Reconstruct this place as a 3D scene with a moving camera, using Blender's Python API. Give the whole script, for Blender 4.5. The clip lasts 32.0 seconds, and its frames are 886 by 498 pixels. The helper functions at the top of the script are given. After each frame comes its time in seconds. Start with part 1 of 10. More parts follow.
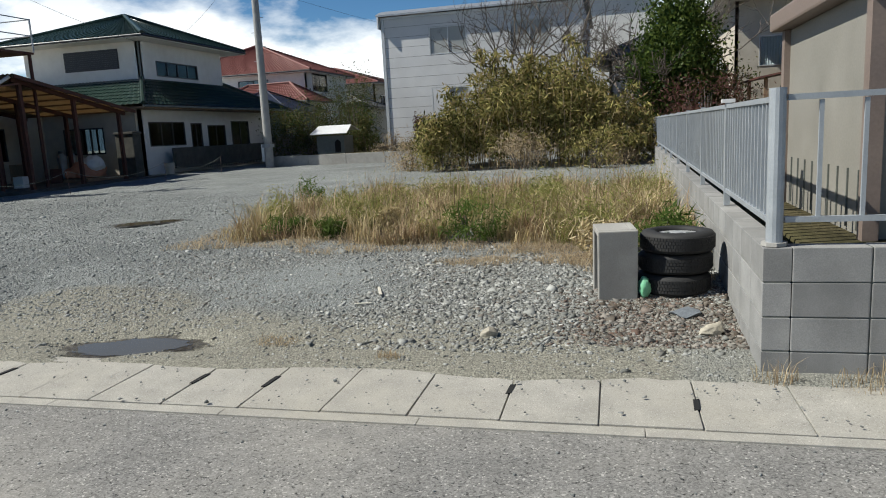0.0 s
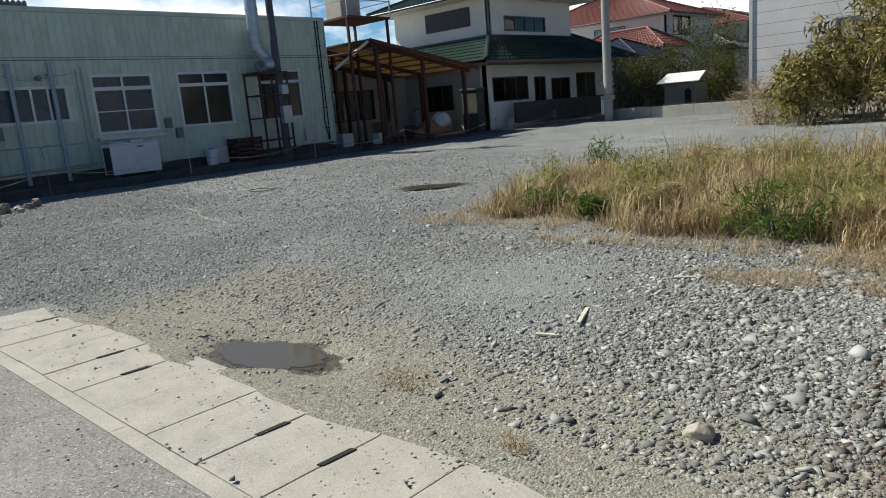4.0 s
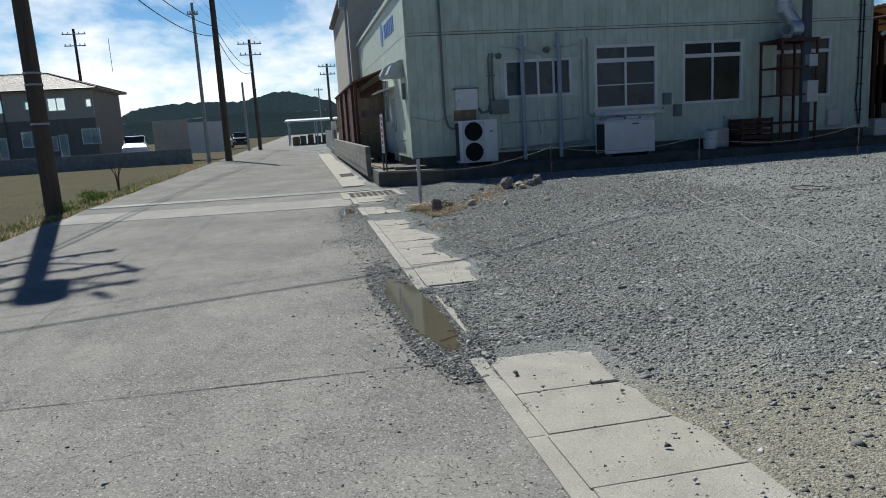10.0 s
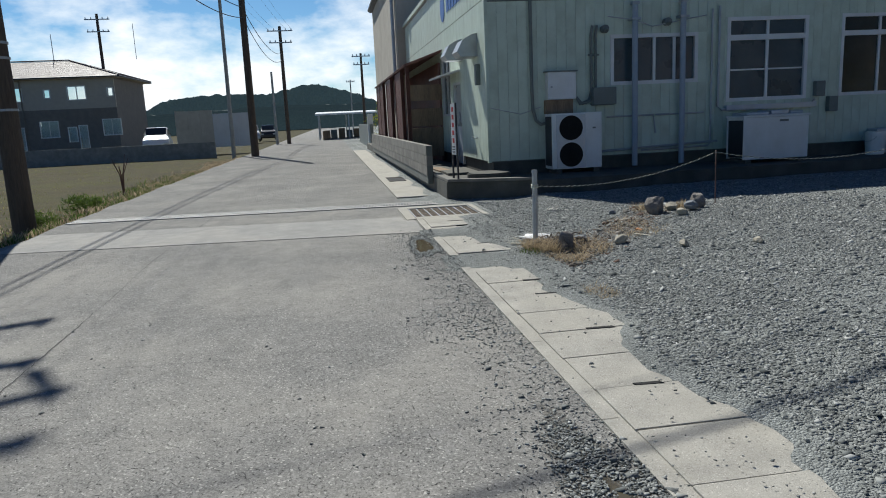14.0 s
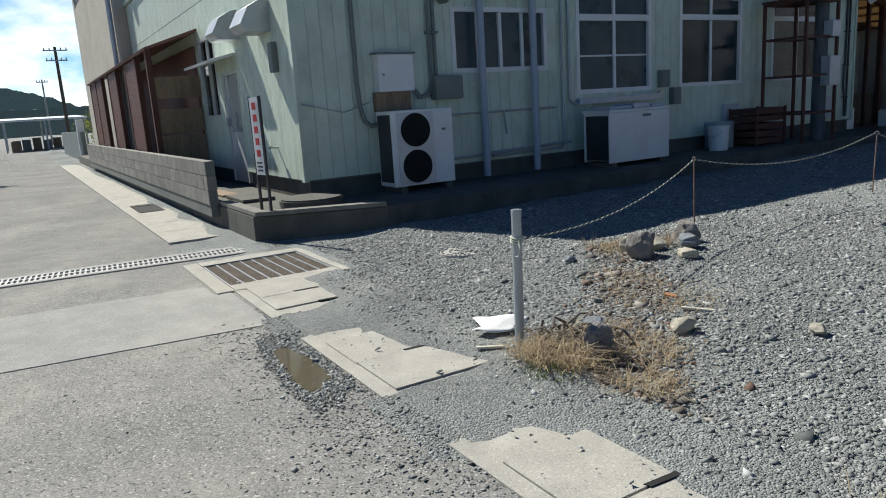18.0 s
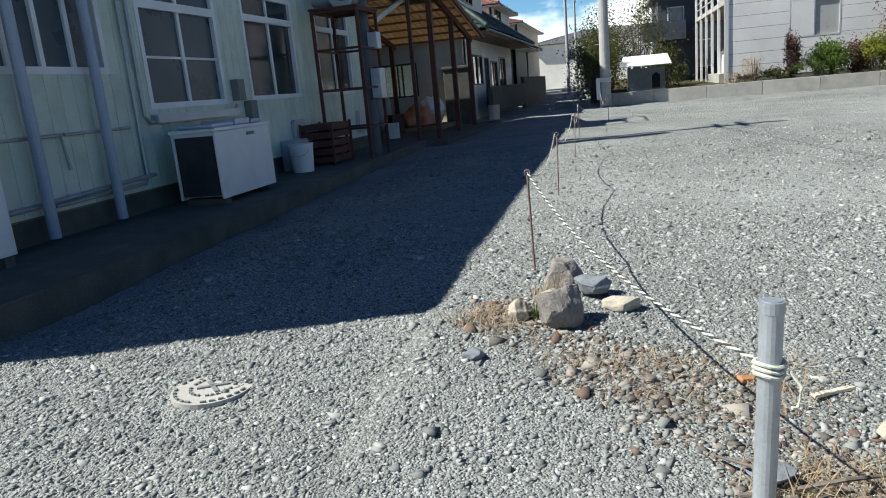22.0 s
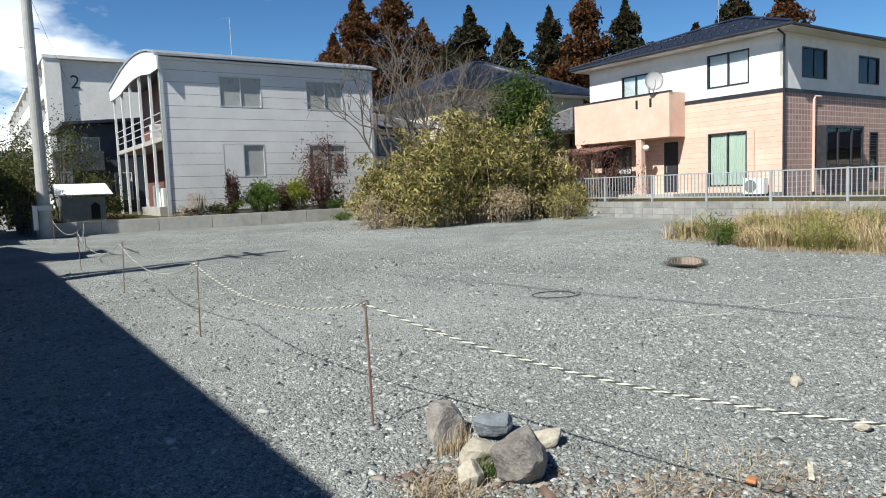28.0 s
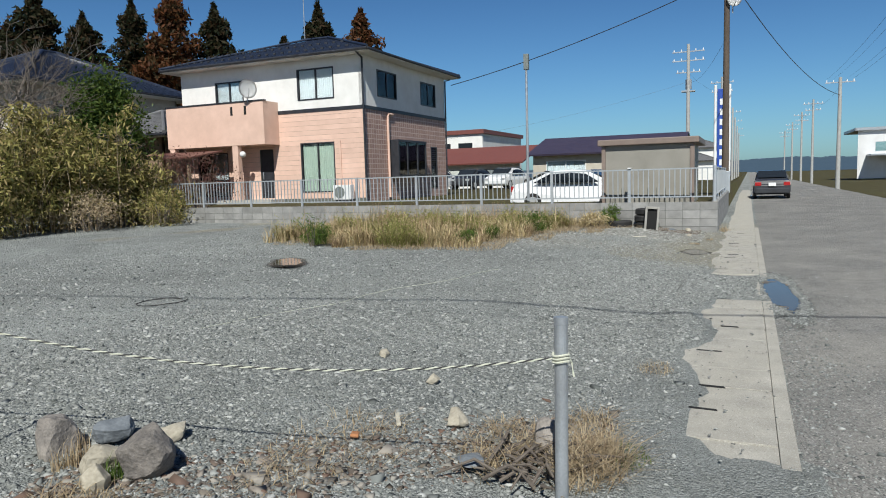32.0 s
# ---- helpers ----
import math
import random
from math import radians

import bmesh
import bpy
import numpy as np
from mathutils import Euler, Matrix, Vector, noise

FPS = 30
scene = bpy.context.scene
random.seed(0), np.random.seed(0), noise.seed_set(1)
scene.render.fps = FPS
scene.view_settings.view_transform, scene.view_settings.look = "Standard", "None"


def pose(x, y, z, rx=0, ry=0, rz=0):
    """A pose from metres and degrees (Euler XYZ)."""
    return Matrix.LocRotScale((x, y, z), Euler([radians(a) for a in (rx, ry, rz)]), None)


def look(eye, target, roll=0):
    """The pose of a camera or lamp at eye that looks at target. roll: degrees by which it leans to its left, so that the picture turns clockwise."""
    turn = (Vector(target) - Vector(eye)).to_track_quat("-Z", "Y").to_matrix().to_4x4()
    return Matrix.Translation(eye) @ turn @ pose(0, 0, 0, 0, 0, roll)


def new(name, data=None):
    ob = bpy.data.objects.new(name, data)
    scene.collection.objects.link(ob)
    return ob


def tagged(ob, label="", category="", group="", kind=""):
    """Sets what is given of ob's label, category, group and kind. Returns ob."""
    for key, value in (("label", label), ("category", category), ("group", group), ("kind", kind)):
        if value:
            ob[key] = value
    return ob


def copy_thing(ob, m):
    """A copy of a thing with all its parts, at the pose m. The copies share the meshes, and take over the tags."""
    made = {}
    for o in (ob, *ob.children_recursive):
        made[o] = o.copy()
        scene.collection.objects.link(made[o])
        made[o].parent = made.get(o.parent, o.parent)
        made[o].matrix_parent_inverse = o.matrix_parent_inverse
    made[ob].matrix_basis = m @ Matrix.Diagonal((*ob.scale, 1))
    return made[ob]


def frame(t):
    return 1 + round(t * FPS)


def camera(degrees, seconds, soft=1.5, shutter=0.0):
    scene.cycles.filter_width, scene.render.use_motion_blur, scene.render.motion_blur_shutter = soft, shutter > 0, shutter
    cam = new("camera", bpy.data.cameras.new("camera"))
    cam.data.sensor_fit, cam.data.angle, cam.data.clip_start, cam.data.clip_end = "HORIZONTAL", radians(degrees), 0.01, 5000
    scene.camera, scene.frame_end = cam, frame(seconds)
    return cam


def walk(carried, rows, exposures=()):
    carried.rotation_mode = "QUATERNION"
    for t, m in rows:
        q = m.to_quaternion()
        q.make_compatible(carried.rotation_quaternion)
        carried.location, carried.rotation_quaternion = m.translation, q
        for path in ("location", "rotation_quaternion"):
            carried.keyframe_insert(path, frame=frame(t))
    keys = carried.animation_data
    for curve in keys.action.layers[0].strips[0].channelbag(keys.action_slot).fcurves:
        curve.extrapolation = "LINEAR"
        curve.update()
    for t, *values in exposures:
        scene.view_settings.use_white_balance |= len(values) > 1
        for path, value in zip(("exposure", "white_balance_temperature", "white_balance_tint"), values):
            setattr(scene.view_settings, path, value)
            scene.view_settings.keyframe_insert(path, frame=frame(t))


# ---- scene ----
cam = camera(64.9, 32.0, soft=1.0)
METRES, EYE, TILT, LEAN, TURN = 20.3, 1.5, 0.0, 0.0, 14.1
ROWS = [
    (0.0, 0.0, 0.0, 0.0, -0.5, -9.58, 2.97),
    (0.5, 0.0049, 0.0175, 0.001, 0.27, -9.93, 2.85),
    (1.0, 0.0134, 0.0333, 0.0005, 0.63, -10.82, 2.81),
    (1.5, 0.0184, 0.0484, -0.0006, 2.31, -11.72, 3.01),
    (2.0, 0.0219, 0.062, -0.0005, 6.05, -12.16, 3.07),
    (2.5, 0.0291, 0.0733, -0.0008, 9.91, -12.51, 3.34),
    (3.0, 0.0329, 0.0828, -0.0009, 15.52, -12.31, 3.75),
    (3.5, 0.0336, 0.0904, -0.0012, 22.52, -11.67, 4.29),
    (4.0, 0.0369, 0.0963, -0.0009, 28.78, -11.53, 4.87),
    (4.5, 0.0373, 0.0981, -0.001, 35.75, -11.12, 5.19),
    (6.5, 0.0285, 0.0943, -0.001, 51.72, -9.98, 4.19),
    (7.0, 0.0225, 0.0991, -0.0018, 53.55, -10.08, 4.06),
    (7.5, 0.0112, 0.1089, -0.0015, 55.2, -10.05, 4.01),
    (8.0, -0.0082, 0.1142, -0.0017, 58.0, -10.02, 3.91),
    (8.5, -0.0291, 0.1227, -0.0023, 60.76, -9.78, 3.95),
    (9.0, -0.0523, 0.1301, -0.0025, 61.39, -9.9, 3.61),
    (9.5, -0.0766, 0.137, -0.0021, 62.8, -9.95, 3.1),
    (10.0, -0.1008, 0.1444, -0.0018, 64.46, -10.34, 3.42),
    (10.5, -0.1274, 0.147, -0.0011, 67.31, -10.91, 3.28),
    (11.0, -0.153, 0.1533, -0.0018, 70.0, -11.17, 3.4),
    (11.5, -0.1794, 0.1562, -0.0022, 71.41, -11.73, 3.6),
    (12.0, -0.2037, 0.1619, -0.0027, 70.98, -12.28, 3.03),
    (12.5, -0.2287, 0.1665, -0.0033, 69.64, -12.37, 2.7),
    (13.0, -0.2537, 0.1711, -0.0025, 68.96, -11.89, 2.44),
    (13.5, -0.2785, 0.1759, -0.0016, 67.92, -11.01, 2.59),
    (15.5, -0.3831, 0.1916, -0.0018, 60.05, -10.85, 2.76),
    (16.0, -0.4091, 0.1958, -0.0021, 56.59, -10.35, 3.1),
    (16.5, -0.4325, 0.2012, -0.0016, 53.49, -9.84, 3.03),
    (17.0, -0.455, 0.2074, -0.0011, 50.27, -9.93, 3.51),
    (17.5, -0.4794, 0.2112, -0.0005, 48.11, -10.22, 3.62),
    (18.0, -0.5031, 0.2181, -0.0005, 44.53, -11.64, 3.62),
    (18.5, -0.5286, 0.2239, -0.0016, 41.85, -12.39, 3.91),
    (19.0, -0.5519, 0.2321, -0.0026, 37.62, -13.22, 4.07),
    (19.5, -0.5763, 0.2381, -0.0024, 32.56, -14.34, 4.91),
    (20.0, -0.5984, 0.2456, -0.0023, 26.74, -14.82, 5.42),
    (20.5, -0.619, 0.2561, -0.0019, 18.49, -15.38, 5.73),
    (21.0, -0.6374, 0.266, -0.0026, 11.5, -15.23, 5.81),
    (21.5, -0.651, 0.279, -0.0031, 4.07, -14.43, 5.09),
    (22.0, -0.6661, 0.2907, -0.0023, -0.71, -12.9, 5.09),
    (22.5, -0.679, 0.3021, -0.0012, -3.21, -11.15, 4.55),
    (23.0, -0.6896, 0.3141, -0.0005, -5.68, -9.56, 4.3),
    (23.5, -0.7043, 0.323, -0.0, -7.07, -8.38, 4.0),
    (24.0, -0.7146, 0.3343, -0.0012, -10.87, -8.22, 3.59),
    (24.5, -0.7249, 0.345, -0.0006, -14.8, -8.46, 3.51),
    (25.0, -0.7344, 0.3539, -0.0011, -19.36, -8.81, 3.36),
    (25.5, -0.7403, 0.3646, -0.0024, -25.7, -9.04, 3.25),
    (26.0, -0.7477, 0.3717, -0.0014, -30.26, -8.28, 3.14),
    (26.5, -0.7516, 0.3746, -0.0007, -35.56, -7.05, 2.86),
    (28.5, -0.7607, 0.3766, -0.0009, -52.15, -5.15, 1.82),
    (29.0, -0.7664, 0.3737, -0.0017, -56.29, -5.52, 1.46),
    (29.5, -0.7717, 0.3741, -0.0015, -61.07, -5.85, 0.98),
    (30.0, -0.7756, 0.3762, -0.0017, -65.92, -6.1, 0.65),
    (30.5, -0.7761, 0.3763, -0.0015, -69.88, -6.14, 0.78),
    (31.0, -0.7752, 0.3752, -0.0014, -73.95, -5.94, 1.0),
    (31.5, -0.7748, 0.3732, -0.0012, -77.53, -5.68, 1.32),
    (32.0, -0.7748, 0.3714, -0.0011, -80.57, -5.69, 1.63),
]
EXPOSURES = [(0.0, 0.25, 6550, 7), (1.0, 0.25, 6700, 7), (3.0, 0.33, 6850, 7), (4.0, 0.36, 6700, 7), (9.0, 0.1, 6350, 7), (13.0, 0.05, 6350, 7), (16.0, 0.25, 6450, 7), (19.0, 0.55, 6550, 7),
             (21.0, 0.7, 6450, 7), (23.0, 0.95, 6500, 7), (26.0, 1.0, 6450, 7), (29.0, 0.42, 6500, 7), (32.0, 0.15, 6400, 7)]
walk(cam, [(t, pose(0, 0, EYE, TILT, LEAN, TURN) @ pose(METRES * x, METRES * y, METRES * z, 90 + pitch, roll, yaw)) for t, x, y, z, yaw, pitch, roll in ROWS],
     exposures=EXPOSURES)

# ---- world, sun ----
SUN_DIR = Vector((-4.37, -1.29, 4.78)).normalized()
world = bpy.data.worlds.new("sky")
scene.world = world
world.use_nodes = True
wn, wl = world.node_tree.nodes, world.node_tree.links
wn.clear()
w_out, w_bg, w_sky = wn.new("ShaderNodeOutputWorld"), wn.new("ShaderNodeBackground"), wn.new("ShaderNodeTexSky")
w_sky.sky_type, w_sky.sun_disc = "NISHITA", False
w_sky.sun_elevation, w_sky.sun_rotation = math.asin(SUN_DIR.z), math.atan2(SUN_DIR.x, SUN_DIR.y)
w_sky.air_density, w_sky.dust_density, w_sky.ozone_density = 1.0, 0.7, 2.4
w_bg.inputs["Strength"].default_value = 0.046
w_co, w_map, w_noise, w_ramp, w_mix = (wn.new("ShaderNodeTexCoord"), wn.new("ShaderNodeMapping"), wn.new("ShaderNodeTexNoise"),
                                       wn.new("ShaderNodeValToRGB"), wn.new("ShaderNodeMix"))
w_sep, w_low = wn.new("ShaderNodeSeparateXYZ"), wn.new("ShaderNodeValToRGB")
w_mix.data_type = "RGBA"
w_map.inputs["Scale"].default_value = (1.0, 1.0, 2.2)
w_noise.inputs["Scale"].default_value, w_noise.inputs["Detail"].default_value, w_noise.inputs["Roughness"].default_value = 3.2, 8, 0.55
w_ramp.color_ramp.elements[0].position, w_ramp.color_ramp.elements[1].position = 0.455, 0.57
w_low.color_ramp.elements[0].position, w_low.color_ramp.elements[1].position = 0.13, 0.36
w_low.color_ramp.elements[0].color, w_low.color_ramp.elements[1].color = (1, 1, 1, 1), (0, 0, 0, 1)
w_mul = wn.new("ShaderNodeMath")
w_mul.operation = "MULTIPLY"
wl.new(w_co.outputs["Generated"], w_map.inputs["Vector"])
wl.new(w_map.outputs["Vector"], w_noise.inputs["Vector"])
w_bank = wn.new("ShaderNodeMath")
w_bank.operation, w_bank.inputs[1].default_value = "MULTIPLY_ADD", -0.65
wl.new(w_sep.outputs["Z"], w_bank.inputs[0])
w_sum = wn.new("ShaderNodeMath")
w_sum.operation = "ADD"
w_bank.inputs[2].default_value = 0.10
wl.new(w_noise.outputs["Fac"], w_sum.inputs[0])
wl.new(w_bank.outputs["Value"], w_sum.inputs[1])
wl.new(w_sum.outputs["Value"], w_ramp.inputs["Fac"])
wl.new(w_co.outputs["Generated"], w_sep.inputs["Vector"])
wl.new(w_sep.outputs["Z"], w_low.inputs["Fac"])
wl.new(w_ramp.outputs["Color"], w_mul.inputs[0])
wl.new(w_low.outputs["Color"], w_mul.inputs[1])
w_east, w_mul2 = wn.new("ShaderNodeMapRange"), wn.new("ShaderNodeMath")
w_east.inputs["From Min"].default_value, w_east.inputs["From Max"].default_value = 0.42, 0.12
w_mul2.operation = "MULTIPLY"
wl.new(w_sep.outputs["X"], w_east.inputs["Value"])
wl.new(w_mul.outputs["Value"], w_mul2.inputs[0])
wl.new(w_east.outputs["Result"], w_mul2.inputs[1])
wl.new(w_mul2.outputs["Value"], w_mix.inputs["Factor"])
w_blue = wn.new("ShaderNodeMix")
w_blue.data_type, w_blue.blend_type = "RGBA", "MULTIPLY"
w_blue.inputs["Factor"].default_value = 1.0
w_grade, w_high = wn.new("ShaderNodeMix"), wn.new("ShaderNodeMapRange")
w_grade.data_type = "RGBA"
w_grade.inputs["A"].default_value, w_grade.inputs["B"].default_value = (0.98, 1.55, 2.02, 1), (0.13, 0.34, 0.72, 1)
w_high.inputs["From Min"].default_value, w_high.inputs["From Max"].default_value = 0.0, 0.6
wl.new(w_sep.outputs["Z"], w_high.inputs["Value"])
wl.new(w_high.outputs["Result"], w_grade.inputs["Factor"])
wl.new(w_grade.outputs["Result"], w_blue.inputs["B"])
wl.new(w_sky.outputs["Color"], w_blue.inputs["A"])
wl.new(w_blue.outputs["Result"], w_mix.inputs["A"])
w_mix.inputs["B"].default_value = (22.0, 22.5, 23.0, 1)
wl.new(w_mix.outputs["Result"], w_bg.inputs["Color"])
wl.new(w_bg.outputs["Background"], w_out.inputs["Surface"])
sun = new("sun", bpy.data.lights.new("sun", "SUN"))
sun.data.energy, sun.data.angle, sun.data.color = 5.0, radians(0.53), (1.0, 0.97, 0.91)
sun.matrix_world = look(SUN_DIR * 60, (0, 0, 0))

# ---- materials ----
def nodes_of(m):
    m.use_nodes = True
    return m.node_tree.nodes, m.node_tree.links, m.node_tree.nodes["Principled BSDF"]


def surface(name, a, b, rough=0.8, scale=8.0, fine=90.0, bump=0.15, depth=0.01, metal=0.0, stain=None, stain_scale=0.7, stain_amount=0.5,
            stretch=(1, 1, 1), random=0.0, rough_var=0.15):
    """A worn surface: two colours mixed by coarse and fine grain, stains at a larger scale, and fine relief."""
    m = bpy.data.materials.new(name)
    nt, lk, bsdf = nodes_of(m)
    co, mp = nt.new("ShaderNodeNewGeometry"), nt.new("ShaderNodeMapping")
    mp.inputs["Scale"].default_value = stretch
    lk.new(co.outputs["Position"], mp.inputs["Vector"])
    vec = mp.outputs["Vector"]
    if random:
        info, add = nt.new("ShaderNodeObjectInfo"), nt.new("ShaderNodeVectorMath")
        mul = nt.new("ShaderNodeMath")
        mul.operation, mul.inputs[1].default_value = "MULTIPLY", 37.0
        lk.new(info.outputs["Random"], mul.inputs[0])
        lk.new(vec, add.inputs[0])
        lk.new(mul.outputs[0], add.inputs[1])
        vec = add.outputs["Vector"]
    n1, n2 = nt.new("ShaderNodeTexNoise"), nt.new("ShaderNodeTexNoise")
    for n, s, d in ((n1, scale, 6), (n2, fine, 3)):
        n.inputs["Scale"].default_value, n.inputs["Detail"].default_value = s, d
        lk.new(vec, n.inputs["Vector"])
    mean = nt.new("ShaderNodeMath")
    mean.operation, mean.inputs[1].default_value = "ADD", 0.0
    half = nt.new("ShaderNodeMix")
    half.inputs["Factor"].default_value = 0.45
    lk.new(n1.outputs["Fac"], half.inputs["A"])
    lk.new(n2.outputs["Fac"], half.inputs["B"])
    ramp = nt.new("ShaderNodeValToRGB")
    ramp.color_ramp.elements[0].position, ramp.color_ramp.elements[1].position = 0.33, 0.67
    ramp.color_ramp.elements[0].color, ramp.color_ramp.elements[1].color = (*a, 1), (*b, 1)
    lk.new(half.outputs["Result"], ramp.inputs["Fac"])
    col = ramp.outputs["Color"]
    if stain:
        n3, r3, mx = nt.new("ShaderNodeTexNoise"), nt.new("ShaderNodeValToRGB"), nt.new("ShaderNodeMix")
        n3.inputs["Scale"].default_value, n3.inputs["Detail"].default_value = stain_scale, 7
        n3.inputs["Roughness"].default_value = 0.65
        lk.new(vec, n3.inputs["Vector"])
        r3.color_ramp.elements[0].position, r3.color_ramp.elements[1].position = 0.45, 0.72
        r3.color_ramp.elements[1].color = (stain_amount,) * 3 + (1,)
        lk.new(n3.outputs["Fac"], r3.inputs["Fac"])
        mx.data_type = "RGBA"
        lk.new(r3.outputs["Color"], mx.inputs["Factor"])
        lk.new(col, mx.inputs["A"])
        mx.inputs["B"].default_value = (*stain, 1)
        col = mx.outputs["Result"]
    if random:
        hsv, mr = nt.new("ShaderNodeHueSaturation"), nt.new("ShaderNodeMapRange")
        mr.inputs["To Min"].default_value, mr.inputs["To Max"].default_value = 1 - random, 1 + random
        lk.new(info.outputs["Random"], mr.inputs["Value"])
        lk.new(mr.outputs["Result"], hsv.inputs["Value"])
        lk.new(col, hsv.inputs["Color"])
        col = hsv.outputs["Color"]
    lk.new(col, bsdf.inputs["Base Color"])
    rr = nt.new("ShaderNodeMapRange")
    rr.inputs["To Min"].default_value, rr.inputs["To Max"].default_value = max(0, rough - rough_var), min(1, rough + rough_var)
    lk.new(n1.outputs["Fac"], rr.inputs["Value"])
    lk.new(rr.outputs["Result"], bsdf.inputs["Roughness"])
    bsdf.inputs["Metallic"].default_value = metal
    if bump:
        bp = nt.new("ShaderNodeBump")
        bp.inputs["Strength"].default_value, bp.inputs["Distance"].default_value = bump, depth
        lk.new(half.outputs["Result"], bp.inputs["Height"])
        lk.new(bp.outputs["Normal"], bsdf.inputs["Normal"])
    return m


def glassy(name, colour=(0.02, 0.025, 0.03), rough=0.05, alpha=None):
    """A window pane: clear dark glass with a mirror gloss."""
    m = bpy.data.materials.new(name)
    nt, lk, bsdf = nodes_of(m)
    bsdf.inputs["Base Color"].default_value = (*colour, 1)
    bsdf.inputs["Roughness"].default_value = rough
    bsdf.inputs["IOR"].default_value = 1.5
    co, n, bp = nt.new("ShaderNodeTexCoord"), nt.new("ShaderNodeTexNoise"), nt.new("ShaderNodeBump")
    n.inputs["Scale"].default_value = 1.5
    bp.inputs["Strength"].default_value, bp.inputs["Distance"].default_value = 0.04, 0.02
    lk.new(co.outputs["Object"], n.inputs["Vector"])
    lk.new(n.outputs["Fac"], bp.inputs["Height"])
    lk.new(bp.outputs["Normal"], bsdf.inputs["Normal"])
    return m


def speckled(name, stops, cell, depth, coarse, rough=0.88, sand=None, spots=0.5):
    """Stones bound or loose: cells of differing grey, darker and lighter stretches at a larger scale, and sand where the mesh says so."""
    m = bpy.data.materials.new(name)
    nt, lk, bsdf = nodes_of(m)
    co = nt.new("ShaderNodeTexCoord")
    vo, vf, no, nl = nt.new("ShaderNodeTexVoronoi"), nt.new("ShaderNodeTexVoronoi"), nt.new("ShaderNodeTexNoise"), nt.new("ShaderNodeTexNoise")
    vo.inputs["Scale"].default_value, vf.inputs["Scale"].default_value = cell, cell * 2.6
    no.inputs["Scale"].default_value, no.inputs["Detail"].default_value, no.inputs["Roughness"].default_value = coarse, 8, 0.62
    nl.inputs["Scale"].default_value, nl.inputs["Detail"].default_value = coarse * 0.17, 4
    for n in (vo, vf, no, nl):
        lk.new(co.outputs["Object"], n.inputs["Vector"])
    sep, sep2 = nt.new("ShaderNodeSeparateColor"), nt.new("ShaderNodeSeparateColor")
    lk.new(vo.outputs["Color"], sep.inputs["Color"])
    lk.new(vf.outputs["Color"], sep2.inputs["Color"])
    mixv = nt.new("ShaderNodeMix")
    mixv.inputs["Factor"].default_value = 0.4
    lk.new(sep.outputs["Red"], mixv.inputs["A"])
    lk.new(sep2.outputs["Red"], mixv.inputs["B"])
    ramp = nt.new("ShaderNodeValToRGB")
    ramp.color_ramp.elements[0].color, ramp.color_ramp.elements[1].color = (*stops[0], 1), (*stops[-1], 1)
    for i, c in enumerate(stops[1:-1]):
        ramp.color_ramp.elements.new((i + 1) / (len(stops) - 1)).color = (*c, 1)
    lk.new(mixv.outputs["Result"], ramp.inputs["Fac"])
    both, mr, hsv = nt.new("ShaderNodeMix"), nt.new("ShaderNodeMapRange"), nt.new("ShaderNodeHueSaturation")
    both.inputs["Factor"].default_value = 0.5
    lk.new(no.outputs["Fac"], both.inputs["A"])
    lk.new(nl.outputs["Fac"], both.inputs["B"])
    mr.inputs["From Min"].default_value, mr.inputs["From Max"].default_value = 0.34, 0.66
    mr.inputs["To Min"].default_value, mr.inputs["To Max"].default_value = 1 - spots * 0.5, 1 + spots * 0.5
    lk.new(both.outputs["Result"], mr.inputs["Value"])
    lk.new(mr.outputs["Result"], hsv.inputs["Value"])
    lk.new(ramp.outputs["Color"], hsv.inputs["Color"])
    col = hsv.outputs["Color"]
    fine = nt.new("ShaderNodeTexNoise")
    fine.inputs["Scale"].default_value, fine.inputs["Detail"].default_value = cell * 3, 3
    lk.new(co.outputs["Object"], fine.inputs["Vector"])
    rough_mix = nt.new("ShaderNodeMix")
    rough_mix.inputs["Factor"].default_value = 0.35
    lk.new(sep.outputs["Green"], rough_mix.inputs["A"])
    lk.new(fine.outputs["Fac"], rough_mix.inputs["B"])
    dome = nt.new("ShaderNodeMath")
    dome.operation, dome.inputs[1].default_value = "MULTIPLY_ADD", -1.1
    lk.new(vo.outputs["Distance"], dome.inputs[0])
    lk.new(rough_mix.outputs["Result"], dome.inputs[2])
    height = dome.outputs[0]
    if sand:
        at, nf, rs, mx = nt.new("ShaderNodeAttribute"), nt.new("ShaderNodeTexNoise"), nt.new("ShaderNodeValToRGB"), nt.new("ShaderNodeMix")
        at.attribute_name = "sand"
        nf.inputs["Scale"].default_value, nf.inputs["Detail"].default_value = 55, 6
        lk.new(co.outputs["Object"], nf.inputs["Vector"])
        rs.color_ramp.elements[0].position, rs.color_ramp.elements[1].position = 0.32, 0.68
        rs.color_ramp.elements[0].color, rs.color_ramp.elements[1].color = (*sand[0], 1), (*sand[1], 1)
        lk.new(nf.outputs["Fac"], rs.inputs["Fac"])
        peb, pv = nt.new("ShaderNodeHueSaturation"), nt.new("ShaderNodeMapRange")
        pv.inputs["To Min"].default_value, pv.inputs["To Max"].default_value = 0.55, 1.45
        lk.new(mixv.outputs["Result"], pv.inputs["Value"])
        lk.new(pv.outputs["Result"], peb.inputs["Value"])
        lk.new(rs.outputs["Color"], peb.inputs["Color"])
        ed, cl = nt.new("ShaderNodeMath"), nt.new("ShaderNodeMapRange")
        ed.operation = "ADD"
